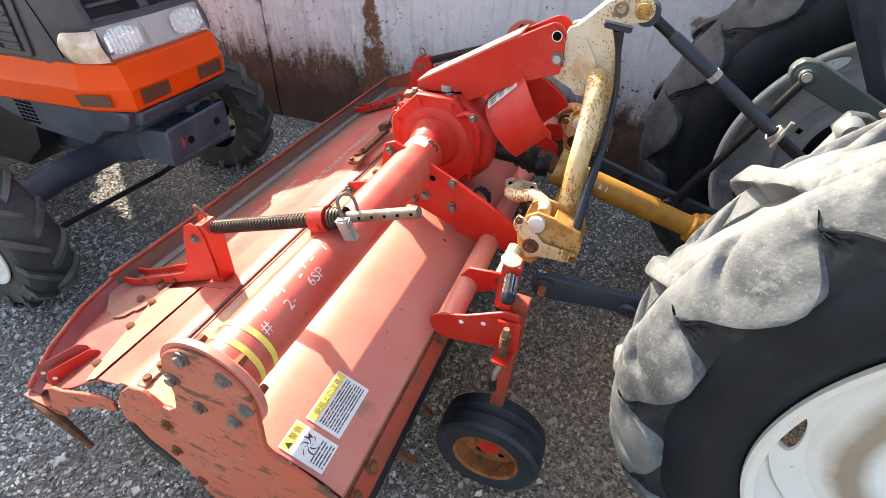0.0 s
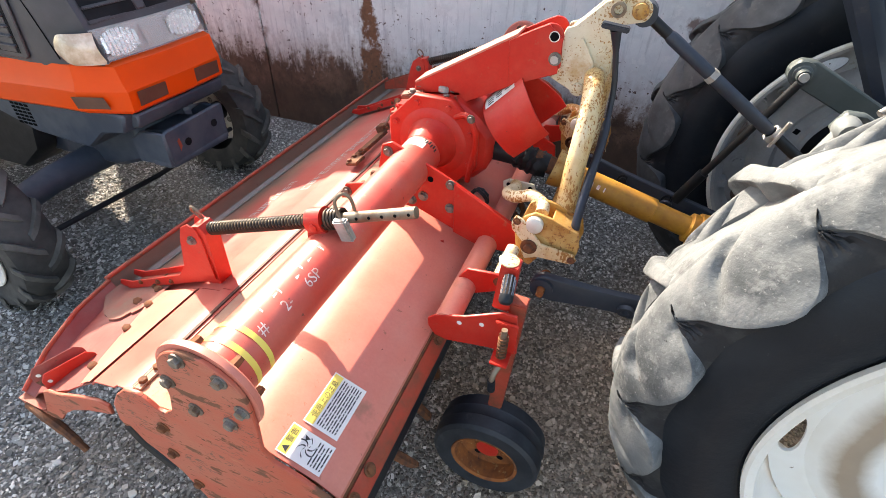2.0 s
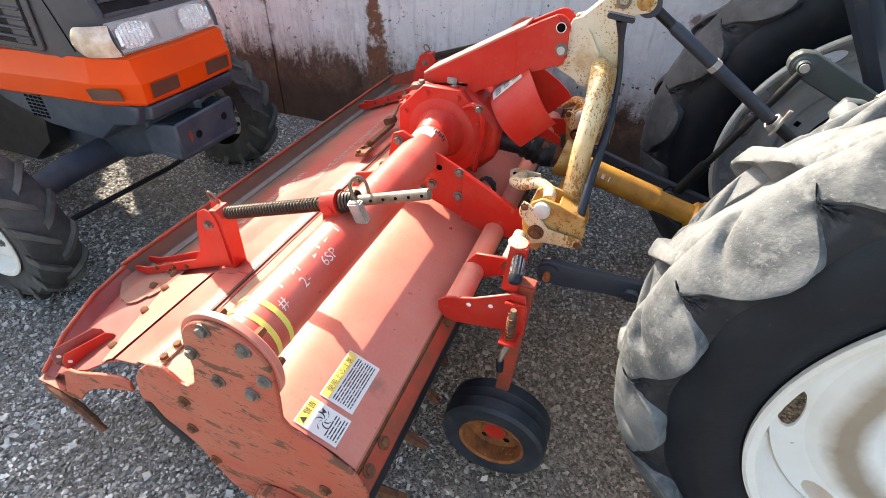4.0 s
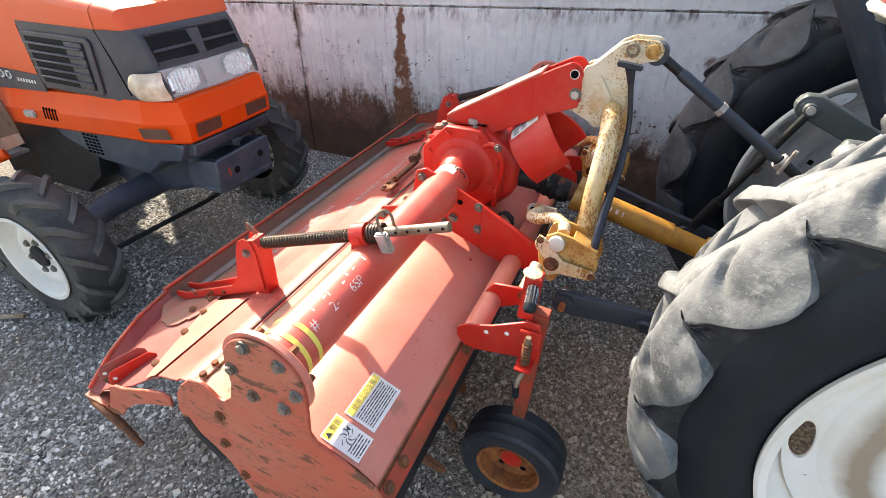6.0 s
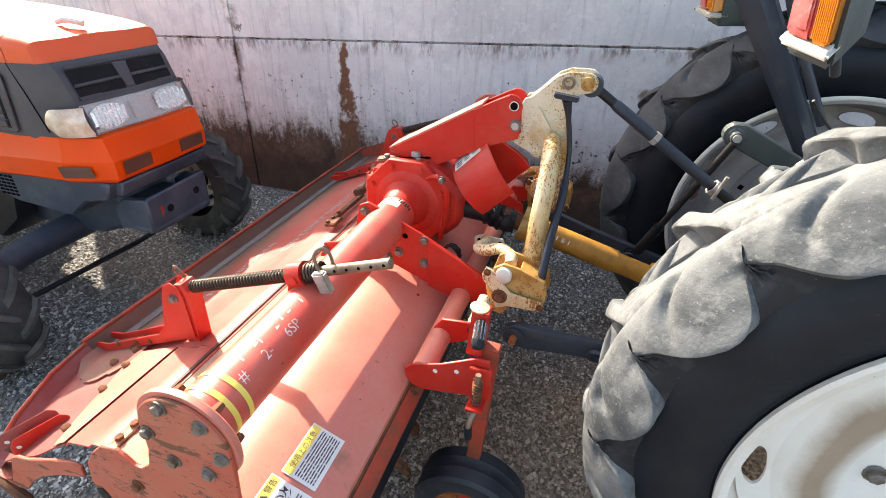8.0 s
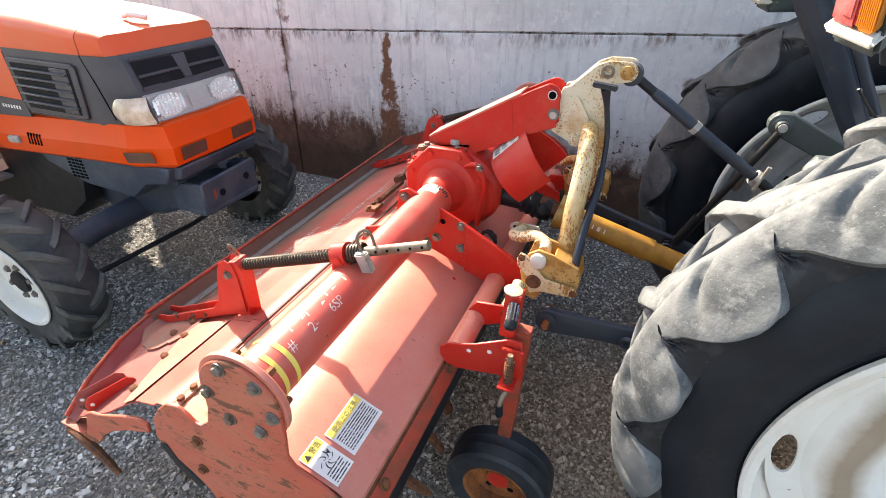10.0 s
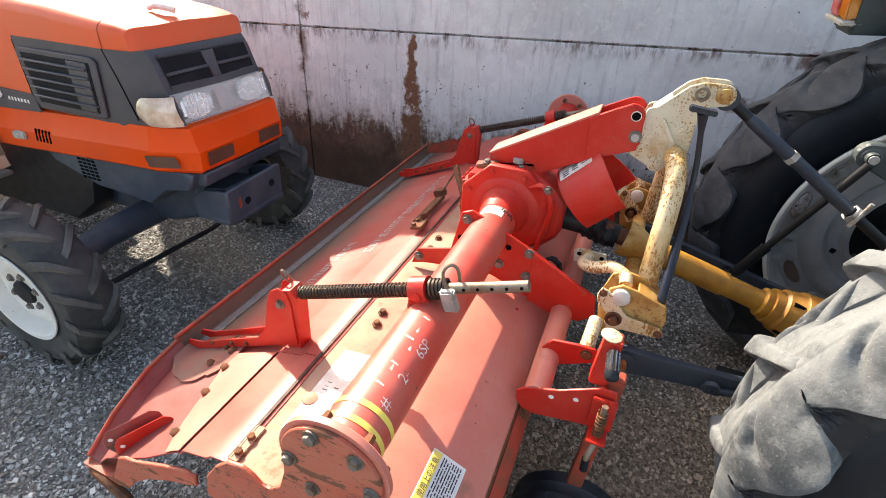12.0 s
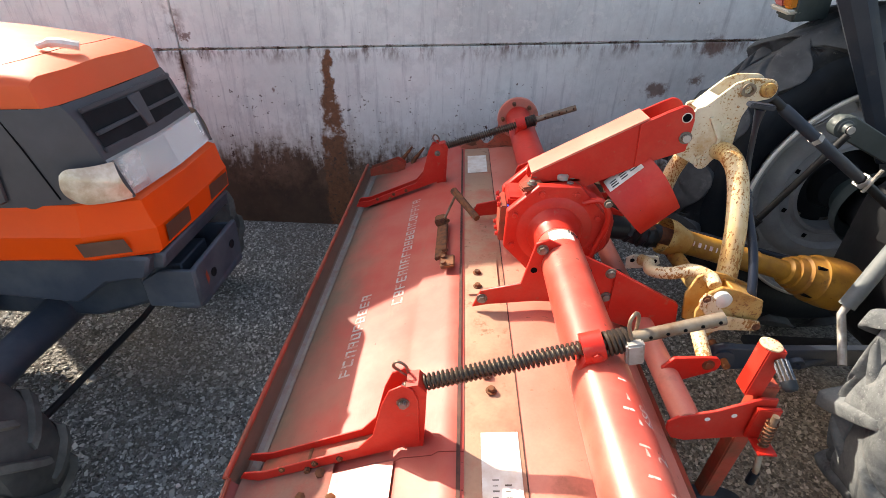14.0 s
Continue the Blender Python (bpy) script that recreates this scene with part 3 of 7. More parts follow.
def rotary_tiller():
    t = thing("rotary_tiller", (-0.2, MID, 0.0), "sun-faded red rotary tiller with open rear cover, hung on a tractor", "rotary tiller")

    # end plates, with scalloped tops
    plate = [(-0.326, 0.760), (-0.285, 0.800), (-0.245, 0.806), (-0.222, 0.792), (-0.205, 0.772), (-0.186, 0.770), (-0.155, 0.800), (-0.136, 0.860)]
    plate += arc(PX, PZ, 0.102, 185, 0, 16)
    plate += [(0.070, 0.86), (0.062, 0.79), (0.080, 0.755), (0.135, 0.735), (0.215, 0.680), (0.240, 0.62), (0.235, 0.52), (0.20, 0.40), (0.14, 0.30)]
    plate += arc(0.0, 0.36, 0.13, -30, -150, 8)
    plate += [(-0.19, 0.34), (-0.225, 0.42), (-0.25, 0.49), (-0.30, 0.545), (-0.365, 0.60), (-0.378, 0.64), (-0.36, 0.71)]
    for y, s in ((Y0, -1), (Y1, 1)):
        ep = part("end_plate", Build().prism(plate, y, y + s * 0.010, "xz", 0.002), "red_worn", t, "scratched red end plate with dark scrapes")
        for a in (110, 48, -8, -62, -120, 184):
            bolt(ep, (PX + 0.083 * math.cos(radians(a)), y + s * 0.010, PZ + 0.083 * math.sin(radians(a))), (0, s, 0), 0.0115, 0.012)
        for x, z in ((-0.215, 0.705), (-0.235, 0.585), (-0.205, 0.46), (0.13, 0.56)):
            bolt(ep, (x, y + s * 0.010, z), (0, s, 0), 0.011, 0.012, "rust")
        part("chain_case", Build().prism(arc(0.0, 0.36, 0.10, 0, 360, 20)[:-1], y + s * 0.008, y + s * 0.045, "xz", 0.006), "red_worn", t, "scraped red bearing housing")
        fl = part("flange", Build().lathe([(0, 0.05), (0, 0.112), (0.012, 0.112), (0.016, 0.108), (0.016, 0.05)], (PX, y, PZ), (0, -s, 0), 40), "red_dusty", t)
        for a in (110, 48, -8, -62, -120, 184):
            part("stud", Build().tube([(PX + 0.083 * math.cos(radians(a)), y - s * 0.014, PZ + 0.083 * math.sin(radians(a))), (PX + 0.083 * math.cos(radians(a)), y - s * 0.044, PZ + 0.083 * math.sin(radians(a)))], [0.012, 0.0085], 6), "rust", fl)

    # main beam with neck, stripes and chalk marks
    for ya, yb in ((Y0 + 0.01, MID - 0.14), (MID + 0.14, Y1 - 0.01)):
        beam = part("main_beam", Build().tube([(PX, ya, PZ), (PX, yb, PZ)], PR, 40), "red_semi" if ya < 1 else "red", t, "round red main beam tube")
        if ya < 1:
            for y in (0.055, 0.093):
                part("stripe", Build().lathe([(0, PR + 0.0012), (0.013, PR + 0.0012)], (PX, y, PZ), (0, 1, 0), 40), "yellow_label", beam, "yellow stripe")

    # gearbox in the middle
    gb = part("gearbox", Build().prism([(-0.15, 0.80), (-0.15, 1.0), (-0.10, 1.065), (0.03, 1.085), (0.12, 1.03), (0.17, 0.97), (0.17, 0.86), (0.10, 0.79)], MID - 0.09, MID + 0.09, "xz", 0.018), "red", t, "cast red gearbox housing")
    part("box_lug", Build().box((-0.155, MID, 0.955), (0.06, 0.13, 0.13)), "red", gb, bevel=0.006)
    part("gasket", Build().box((-0.195, MID - 0.01, 0.925), (0.022, 0.12, 0.13)), "rusty_red", gb, "bolted side cover", bevel=0.003)
    part("gasket_edge", Build().box((-0.182, MID - 0.01, 0.925), (0.006, 0.126, 0.136)), "blue", gb, "blue sealing edge")
    for dy in (-0.045, 0.0, 0.045):
        bolt(gb, (-0.206, MID + dy, 0.985), (-1, 0, 0), 0.008, 0.01, "red")
        bolt(gb, (-0.206, MID + dy, 0.875), (-1, 0, 0), 0.008, 0.01, "red")
    for s in (-1, 1):
        y = MID + s * 0.10
        disc = part("gearbox_cover", Build().lathe([(0.008, 0.124), (0.010, 0.118), (0.014, 0.112), (0.016, 0.09), (0.030, 0.082), (0.040, 0.076), (0.075, 0.070), (0.10, 0.066), (0.10, 0.0)], (PX, y, PZ), (0, s, 0), 56), "red", t, "round bolted red gearbox cover")
        part("cover_plate", Build().prism([(PX + 0.172 * math.cos(radians(22.5 + 45 * k)), PZ + 0.172 * math.sin(radians(22.5 + 45 * k))) for k in range(8)], y - s * 0.020, y + s * 0.0085, "xz", 0.003), "red", disc)
        for k in range(8):
            a = radians(22.5 + 45 * k)
            bolt(disc, (PX + 0.144 * math.cos(a), y + s * 0.0085, PZ + 0.144 * math.sin(a)), (0, s, 0), 0.0095, 0.009, "red")
    part("breather_plate", Build().box((-0.02, MID, 1.078), (0.13, 0.10, 0.016), (0, -8, 0)), "red", gb, bevel=0.004)
    part("filler_cap", Build().lathe([(0, 0.019), (0.014, 0.019), (0.018, 0.014), (0.018, 0.0)], (-0.015, MID - 0.045, 1.085), (0, 0, 1), 18), "steel", gb, "black and steel filler cap")
    for dx in (-0.075, 0.045):
        bolt(gb, (PX + dx, MID - 0.04, 1.088), (0, 0, 1), 0.009, 0.010, "bolt")

    for dx in (-0.085, 0.035):
        part("mount_pad", Build().box((PX + dx, MID - 0.072, 1.068), (0.075, 0.045, 0.016), (0, -8, 12)), "rusty_red", gb, "dirty mounting pad", bevel=0.004)
        bolt(gb, (PX + dx, MID - 0.076, 1.076), (0, 0, 1), 0.011, 0.012, "bolt")
    # mast arm
    arm = [(-0.12, 1.062), (-0.115, 1.100), (0.205, 1.282), (0.262, 1.312)] + arc(0.310, 1.296, 0.036, 125, -20, 6) + [(0.349, 1.215), (0.334, 1.190), (0.243, 1.155), (0.066, 1.064), (0.0, 1.03), (-0.10, 1.035)]
    am = part("mast_arm", Build().prism(arm, MID - 0.050, MID - 0.042, "xz", 0.0015), "red", t, "red boxed mast arm")
    part("arm_side", Build().prism(arm, MID + 0.042, MID + 0.050, "xz", 0.0015), "red", am)
    top = Build()
    a_, b_ = Vector((-0.115, 0, 1.100)), Vector((0.215, 0, 1.288))
    n = Vector((-(b_ - a_).z, 0, (b_ - a_).x)).normalized() * 0.006
    top.prism([(a_.x, a_.z), (b_.x, b_.z), (b_.x + n.x, b_.z + n.z), (a_.x + n.x, a_.z + n.z)], MID - 0.052, MID + 0.052, "xz")
    part("arm_top", top, "red_dusty", am)
    part("arm_patch", Build().prism([(0.20, 1.138), (0.19, 1.272), (0.26, 1.310), (0.30, 1.329), (0.345, 1.294), (0.343, 1.196)], MID - 0.056, MID - 0.0495, "xz", 0.001), "red", am)
    bolt(am, (0.331, MID - 0.056, 1.238), (0, -1, 0), 0.0135, 0.013)
    part("arm_pin", Build().tube([(0.331, MID - 0.07, 1.238), (0.331, MID + 0.07, 1.238)], 0.012, 12), "steel", am)
    part("arm_hole", Build().lathe([(0, 0.0), (0, 0.013), (0.001, 0.013)], (0.320, MID - 0.0565, 1.298), (0, -1, 0), 16), "darkhole", am, "open pin hole")
    part("hole_edge", Build().lathe([(0.0, 0.0125), (0.0012, 0.0130), (0.0012, 0.0150), (0.0, 0.0155)], (0.320, MID - 0.0565, 1.298), (0, -1, 0), 20), "sticker_old", am, "bare bright hole edge")

    # drive shaft guard: a half tube over the input shaft
    axis, c0 = Vector((0.70, 0, 0.714)), Vector((0.205, MID, 0.975))
    side, up = Vector((0, 1, 0)), Vector((-0.714, 0, 0.70))
    vs, fs, k = [], [], 20
    for r in (0.125, 0.121):
        for h in (0.0, 0.155):
            for i in range(k + 1):
                a = radians(-35 + 250 * i / k)
                ex = h + (0.012 * math.sin(a * 2) if h else 0)
                vs.append(c0 + axis * ex + side * (-math.cos(a) * r) + up * (math.sin(a) * r))
    for i in range(k):
        a, b2, c, d = i, i + 1, k + 1 + i + 1, k + 1 + i
        o = 2 * (k + 1)
        fs += [(a, b2, c, d), (a + o, d + o, c + o, b2 + o), (d, c, c + o, d + o), (a, a + o, b2 + o, b2)]
    for i in (0, k):
        o = 2 * (k + 1)
        fs.append((i, k + 1 + i, k + 1 + i + o, i + o))
    gd = part("shaft_guard", Build().add(vs, fs), "red", t, "curved red sheet guard over the drive shaft")
    vs = []
    for h in (0.012, 0.135):
        for i in range(4):
            a = radians(56 + 24 * i / 3)
            vs.append(c0 + axis * h + side * (-math.cos(a) * 0.1262) + up * (math.sin(a) * 0.1262))
    part("guard_label", Build().add(vs, [(i, i + 1, 5 + i, 4 + i) for i in range(3)]), "sticker_old", gd, "scuffed white label")
    for k in range(9):
        a0, h0 = radians(59 + 4.2 * (k % 3) + 2.0 * (k // 3)), 0.025 + 0.036 * (k // 3)
        q = [c0 + axis * hh + side * (-math.cos(aa) * 0.1268) + up * (math.sin(aa) * 0.1268) for hh, aa in ((h0, a0), (h0 + 0.024, a0), (h0 + 0.024, a0 + 0.035), (h0, a0 + 0.035))]
        part("worn_print", Build().add(q, [(0, 1, 2, 3)]), "ink", gd, smooth=0)
    part("guard_strap", Build().tube(curve_pts([(0.05, MID - 0.105, 1.03), (0.10, MID - 0.13, 1.05), (0.13, MID - 0.13, 0.98), (0.11, MID - 0.11, 0.86), (0.10, MID - 0.10, 0.80)]), 0.010, 8), "red", gd)
    bolt(gd, (0.115, MID - 0.145, 1.05), (0, -1, 0), 0.01, 0.012)
    part("input_shaft", Build().tube([(0.15, MID, 0.90), (0.36, MID, 0.875)], [0.045, 0.032], 20), "black", t, "greasy black input shaft")
    boot, rng = Build().lathe([(0, 0.030), (0.0, 0.040), (0.012, 0.047), (0.024, 0.040), (0.036, 0.048), (0.05, 0.040), (0.062, 0.049), (0.076, 0.041), (0.09, 0.046), (0.105, 0.040), (0.12, 0.032)], (0.24, MID, 0.89), (0.96, 0, -0.26), 24).weld(), random.Random(4)
    boot.v = [tuple(q + rng.uniform(-0.004, 0.004) for q in v) for v in boot.v]
    part("shaft_boot", boot, "black", t, "crumpled black rubber boot")
    coil = [(0.175 + (0.030 + 0.004 * math.sin(k)) * math.cos(k * 0.6), 0.985 + 0.002 * (k % 5) + 0.012 * math.sin(k * 0.9), 0.80 + (0.034 + 0.004 * math.cos(k * 1.3)) * math.sin(k * 0.6)) for k in range(42)]
    part("hose", Build().tube(coil, 0.0038, 8), "black", t, "coiled black cable")

    # frame plates either side
    fp = [(-0.290, 0.752), (-0.268, 0.815), (-0.148, 0.847), (-0.118, 0.990), (-0.083, 1.005), (0.125, 0.910), (0.335, 0.800), (0.345, 0.735), (0.30, 0.700), (0.20, 0.705), (0.10, 0.745), (0.0, 0.785), (-0.10, 0.785), (-0.24, 0.765)]
    for y in both(0.88):
        s = -1 if y < MID else 1
        f = part("frame_plate", Build().prism(fp, y, y - s * 0.010, "xz", 0.0015), "red", t, "red steel side frame plate")
        if s < 0:
            part("frame_lap", Build().prism([(0.125, 0.910), (0.335, 0.800), (0.345, 0.735), (0.30, 0.700), (0.20, 0.705), (0.128, 0.73)], y - 0.008, y - 0.0005, "xz", 0.0015), "red", f)
        for x, z in ((-0.262, 0.788), (-0.098, 0.972), (0.113, 0.900), (0.020, 0.838), (0.113, 0.815), (-0.02, 0.815)):
            bolt(f, (x, y + s * 0.001, z), (0, s, 0), 0.012, 0.012)
        for x, z in ((-0.115, 0.90), (0.045, 0.905), (0.21, 0.82)):
            part("hole", Build().lathe([(0.0015, 0.0), (0.0015, 0.010)], (x, y, z), (0, s, 0), 14), "darkhole", f)

    # hood over the rotor, with a flat strip beside the hinge
    hood = part("hood", Build().sheet([(-0.182, 0.746), (-0.09, 0.760), (0.015, 0.762), (0.158, 0.699), (0.203, 0.662), (0.206, 0.645)], Y0 + 0.011, Y1 - 0.011, 0.005), "red_dusty", t, "pink-faded red hood sheet")
    part("hood_strip", Build().sheet([(-0.338, 0.7305), (-0.3225, 0.7333), (-0.184, 0.7475), (-0.176, 0.7445)], Y0 + 0.011, Y1 - 0.011, 0.005), "beige_dust", t, "hood strip under dry mud")
    part("rubber_edge", Build().sheet([(0.200, 0.660), (0.212, 0.640), (0.214, 0.628)], Y0 + 0.011, Y1 - 0.011, 0.006), "rust", t, "brown rusty hood edge")
    part("lip_strip", Build().sheet([(0.212, 0.646), (0.236, 0.625), (0.240, 0.610)], Y0 - 0.004, Y1 + 0.004, 0.005), "rusty_red", t, "scraped front lip")
    part("front_flap", Build().sheet([(0.232, 0.615), (0.225, 0.50)], Y0 + 0.011, Y1 - 0.011, 0.006), "rubber", t, "hanging black front flap")
    for y in (0.03, 0.10, 0.5, 1.0):
        bolt(hood, (0.224, y, 0.637), (0.7, 0, 0.7), 0.011, 0.010, "rust")
    for y in both(0.82):
        part("gusset", Build().prism([(0.04, 0.0), (0.14, 0.0), (0.10, 0.055)], 0, 0.006, "xz"), "red", t).matrix_basis = Matrix.Translation((0.0, y, 0.715)) @ Matrix.Rotation(0.41, 4, "Y")

    # rear cover, hinged up
    prof = [(-0.314, 0.7368), (-0.326, 0.738), (-0.372, 0.733), (-0.388, 0.718), (-0.460, 0.702), (-0.476, 0.684), (-0.60, 0.632), (-0.80, 0.548), (-0.848, 0.530), (-0.868, 0.538), (-0.890, 0.586)]
    cover = part("rear_cover", Build().sheet(prof, 0.37, Y1 + 0.06, -0.005), "cover", t, "faded red rear cover with rusty lip")
    part("cover_lip", Build().tube([(-0.890, 0.37, 0.588), (-0.890, Y1 + 0.06, 0.588)], 0.008, 10), "rusty_red", cover, "rusty rolled edge")
    part("cover_rib", Build().sheet([(-0.860, 0.5395), (-0.848, 0.5335), (-0.834, 0.5395)], 0.40, Y1 + 0.02, 0.002), "dust", cover, "bare grey rub strip")
    # Dark strips laid on top stand in for shade in the gaps.
    M["gap_shade"] = mat("dark_gap_shade", (0.045, 0.014, 0.010), (0.09, 0.03, 0.018), scale=30, rough=0.7)
    part("hinge_gap", Build().box((-0.3265, Y1 / 2, 0.7392), (0.009, Y1 - 0.06, 0.004), (0, -6, 0)), "gap_shade", t, "dark strip in place of the open hinge gap")
    part("joint_gap", Build().box((-0.1790, Y1 / 2, 0.7476), (0.0028, Y1 - 0.06, 0.002), (0, -6, 0)), "gap_shade", t, "dark sheet joint")
    part("hinge_rod", Build().tube([(-0.3245, 0.02, 0.731), (-0.3245, Y1, 0.731)], 0.005, 8), "rust", t, "rusty hinge rod")
    part("cover_fold", Build().sheet([(-0.314, 0.7368), (-0.326, 0.738), (-0.372, 0.733), (-0.388, 0.718), (-0.460, 0.702), (-0.478, 0.682)], 0.02, 0.368, -0.005), "cover", t, "folded strip of the rear cover")
    # end pieces of the cover, one sagging
    def sag(x, y):
        """Height of the sagging end piece."""
        inner = [(-0.476, 0.686), (-0.54, 0.660), (-0.62, 0.625), (-0.80, 0.549), (-0.848, 0.532), (-0.885, 0.575)]
        f = max(0.0, (0.375 - y) / 0.355)
        for j in range(5):
            (xa, za), (xb, zb) = inner[j], inner[j + 1]
            if x >= xb:
                k = max(0.0, (x - xa) / (xb - xa))
                return za + (zb - za) * k + 0.004 - 0.140 * f * f * ((j + k) / 5) ** 1.2
        return 0.575

    for y0_, y1_, drop in ((0.375, 0.02, 0.140), (Y1 + 0.055, Y1 + 0.06, 0.0)):
        if drop:
            cols = 7
            inner = [(-0.476, 0.686), (-0.54, 0.660), (-0.62, 0.625), (-0.80, 0.549), (-0.848, 0.532), (-0.885, 0.575)]
            vs, fs = [], []
            for i in range(cols):
                f = i / (cols - 1)
                for j, (x, z) in enumerate(inner):
                    w = j / (len(inner) - 1)
                    vs.append((x, y0_ + (y1_ - y0_) * f, z + 0.004 - drop * f * f * w ** 1.2))
            m_ = len(inner)
            top_n = len(vs)
            vs += [(x, y, z - 0.005) for x, y, z in vs]
            for i in range(cols - 1):
                for j in range(m_ - 1):
                    a = i * m_ + j
                    fs += [(a, a + 1, a + m_ + 1, a + m_), (top_n + a, top_n + a + m_, top_n + a + m_ + 1, top_n + a + 1)]
            for j in range(m_ - 1):
                for a in (j, (cols - 1) * m_ + j):
                    fs.append((a, a + 1, top_n + a + 1, top_n + a))
            for i in range(cols - 1):
                for a in (i * m_, i * m_ + m_ - 1):
                    fs.append((a, a + m_, top_n + a + m_, top_n + a))
            ex = part("extension_cover", Build().add(vs, fs), "red_shaded", t, "sagging dented red end piece of the rear cover")
            for x, y in ((-0.655, 0.372), (-0.690, 0.318), (-0.612, 0.300), (-0.590, 0.205), (-0.560, 0.075)):
                bolt(ex, (x, y, sag(x, y) + 0.008), (0.35, -0.1, 1), 0.0125, 0.009, "rust", "bolt", False)
            part("cover_edge", Build().tube([(-0.885, 0.375, 0.580), (-0.884, 0.25, 0.562), (-0.884, 0.12, 0.508), (-0.884, 0.02, 0.440)], 0.007, 8), "rusty_red", ex)
            # plate with a rounded edge that laps over the end piece
            lap = [(0.018, -0.525), (0.06, -0.552), (0.11, -0.573), (0.17, -0.590), (0.23, -0.603), (0.28, -0.618), (0.32, -0.638), (0.345, -0.660), (0.360, -0.690), (0.366, -0.720)]
            b = Build()
            rows_ = [[(-0.474 + (xe + 0.474) * k / 5, y) for k in range(6)] for y, xe in lap]
            b.add([(x, y, sag(x, y) + lift) for lift in (0.0065, 0.002) for r_ in rows_ for x, y in r_], [(i * 6 + k, i * 6 + k + 1, (i + 1) * 6 + k + 1, (i + 1) * 6 + k) for i in range(len(lap) - 1) for k in range(5)] + [(i * 6 + 5, (i + 1) * 6 + 5, (i + 1) * 6 + 5 + 60, i * 6 + 5 + 60) for i in range(len(lap) - 1)])
            part("lap_plate", b, "red_dusty", t, "sun-faded plate with a rounded edge")
            # torn, dust-caked sheet with a ragged edge
            rag = [(-0.862, 0.330), (-0.83, 0.288), (-0.80, 0.270), (-0.773, 0.262), (-0.745, 0.248), (-0.715, 0.247), (-0.690, 0.252), (-0.678, 0.262), (-0.668, 0.274), (-0.655, 0.270), (-0.640, 0.284), (-0.622, 0.306)]
            b = Build()
            b.add([(x, y, sag(x, y) + 0.0075) for x, y0 in rag for y in (y0, (y0 + 0.41) / 2, 0.41)] + [(x, y, sag(x, y) + 0.001) for x, y in rag], [(i * 3 + k, i * 3 + k + 1, i * 3 + k + 4, i * 3 + k + 3) for i in range(len(rag) - 1) for k in range(2)] + [(i * 3, i * 3 + 3, 3 * len(rag) + i + 1, 3 * len(rag) + i) for i in range(len(rag) - 1)])
            part("torn_sheet", b, "torn_dusty", t, "torn dust-caked lap of sheet")
    # dark hooks at the far corner
    for dx in (0.0, 0.07):
        part("far_hook", Build().tube([(-0.70 + dx, 2.395, 0.56), (-0.68 + dx, 2.40, 0.64), (-0.62 + dx, 2.405, 0.72)], [0.016, 0.014, 0.006], 8), "rust", t, "dark bent steel hook")
    # bracket at the near end of the cover, with a curved prong
    side_ = [(0.0, 0.0), (0.0, 0.030), (0.10, 0.052), (0.88, 0.050), (1.0, 0.034), (1.04, 0.006), (1.0, -0.008)]
    p0_, run_ = Vector((-0.752, 0.028, 0.508)), Vector((0.115, 0.098, 0.066))
    def channel(shift, mat_name, parent):
        b = Build()
        for th in (0.0, 0.004):
            b.v += [tuple(p0_ + run_ * a + Vector((-shift - th, 0, h))) for a, h in side_]
        n_ = len(side_)
        b.f += [tuple(range(n_)), tuple(range(2 * n_ - 1, n_ - 1, -1))] + [(i, (i + 1) % n_, n_ + (i + 1) % n_, n_ + i) for i in range(n_)]
        return part("end_bracket" if parent is t else "bracket_side", b, mat_name, parent, "dull red channel bracket with two drilled sides" if parent is t else "")
    ub = channel(0.0, "red", t)
    # Inner side and floor are coloured darker for the shade inside the channel.
    channel(0.046, "red_shaded", ub)
    part("bracket_floor", Build().add([p0_ + Vector((-0.002, 0, 0.004)), p0_ + Vector((-0.046, 0, 0.004)), p0_ + run_ + Vector((-0.046, 0, 0.0)), p0_ + run_ + Vector((-0.002, 0, 0.0))], [(0, 1, 2, 3)]), "rust", ub, smooth=0)
    for sh_ in (0.0, 0.046):
        q = p0_ + run_ * 0.12 + Vector((0.0012 - sh_, -0.001, 0.022))
        part("hole", Build().lathe([(0, 0), (0, 0.0065)], q, (0.66, -0.75, 0), 12), "sticker_old", ub)
    tab = part("corner_plate", Build().prism([(-0.885, 0.425), (-0.80, 0.418), (-0.775, 0.424), (-0.735, 0.495), (-0.700, 0.560), (-0.675, 0.575), (-0.640, 0.580), (-0.520, 0.632), (-0.455, 0.655), (-0.420, 0.650), (-0.425, 0.612), (-0.52, 0.575), (-0.61, 0.525), (-0.67, 0.475), (-0.72, 0.415), (-0.78, 0.398), (-0.87, 0.405)], 0.000, 0.009, "xz", 0.002), "red_worn", t, "scraped red corner plate")
    part("corner_shelf", Build().sheet([(-0.886, 0.432), (-0.795, 0.424), (-0.770, 0.440)], 0.0, 0.075, 0.004), "rusty_red", tab)
    part("prong", Build().tube(curve_pts([(-0.86, 0.005, 0.412), (-0.79, -0.005, 0.404), (-0.72, -0.010, 0.372), (-0.66, -0.015, 0.318)]), [0.014] * 12 + [0.012] * 4 + [0.009] * 3, 8), "rust", t, "bent rusty steel prong")
    part("side_shoe", Build().tube(curve_pts([(-0.36, -0.002, 0.62), (-0.33, -0.002, 0.55), (-0.27, -0.002, 0.49)]), 0.016, 8), "black", t, "black rubber strip")

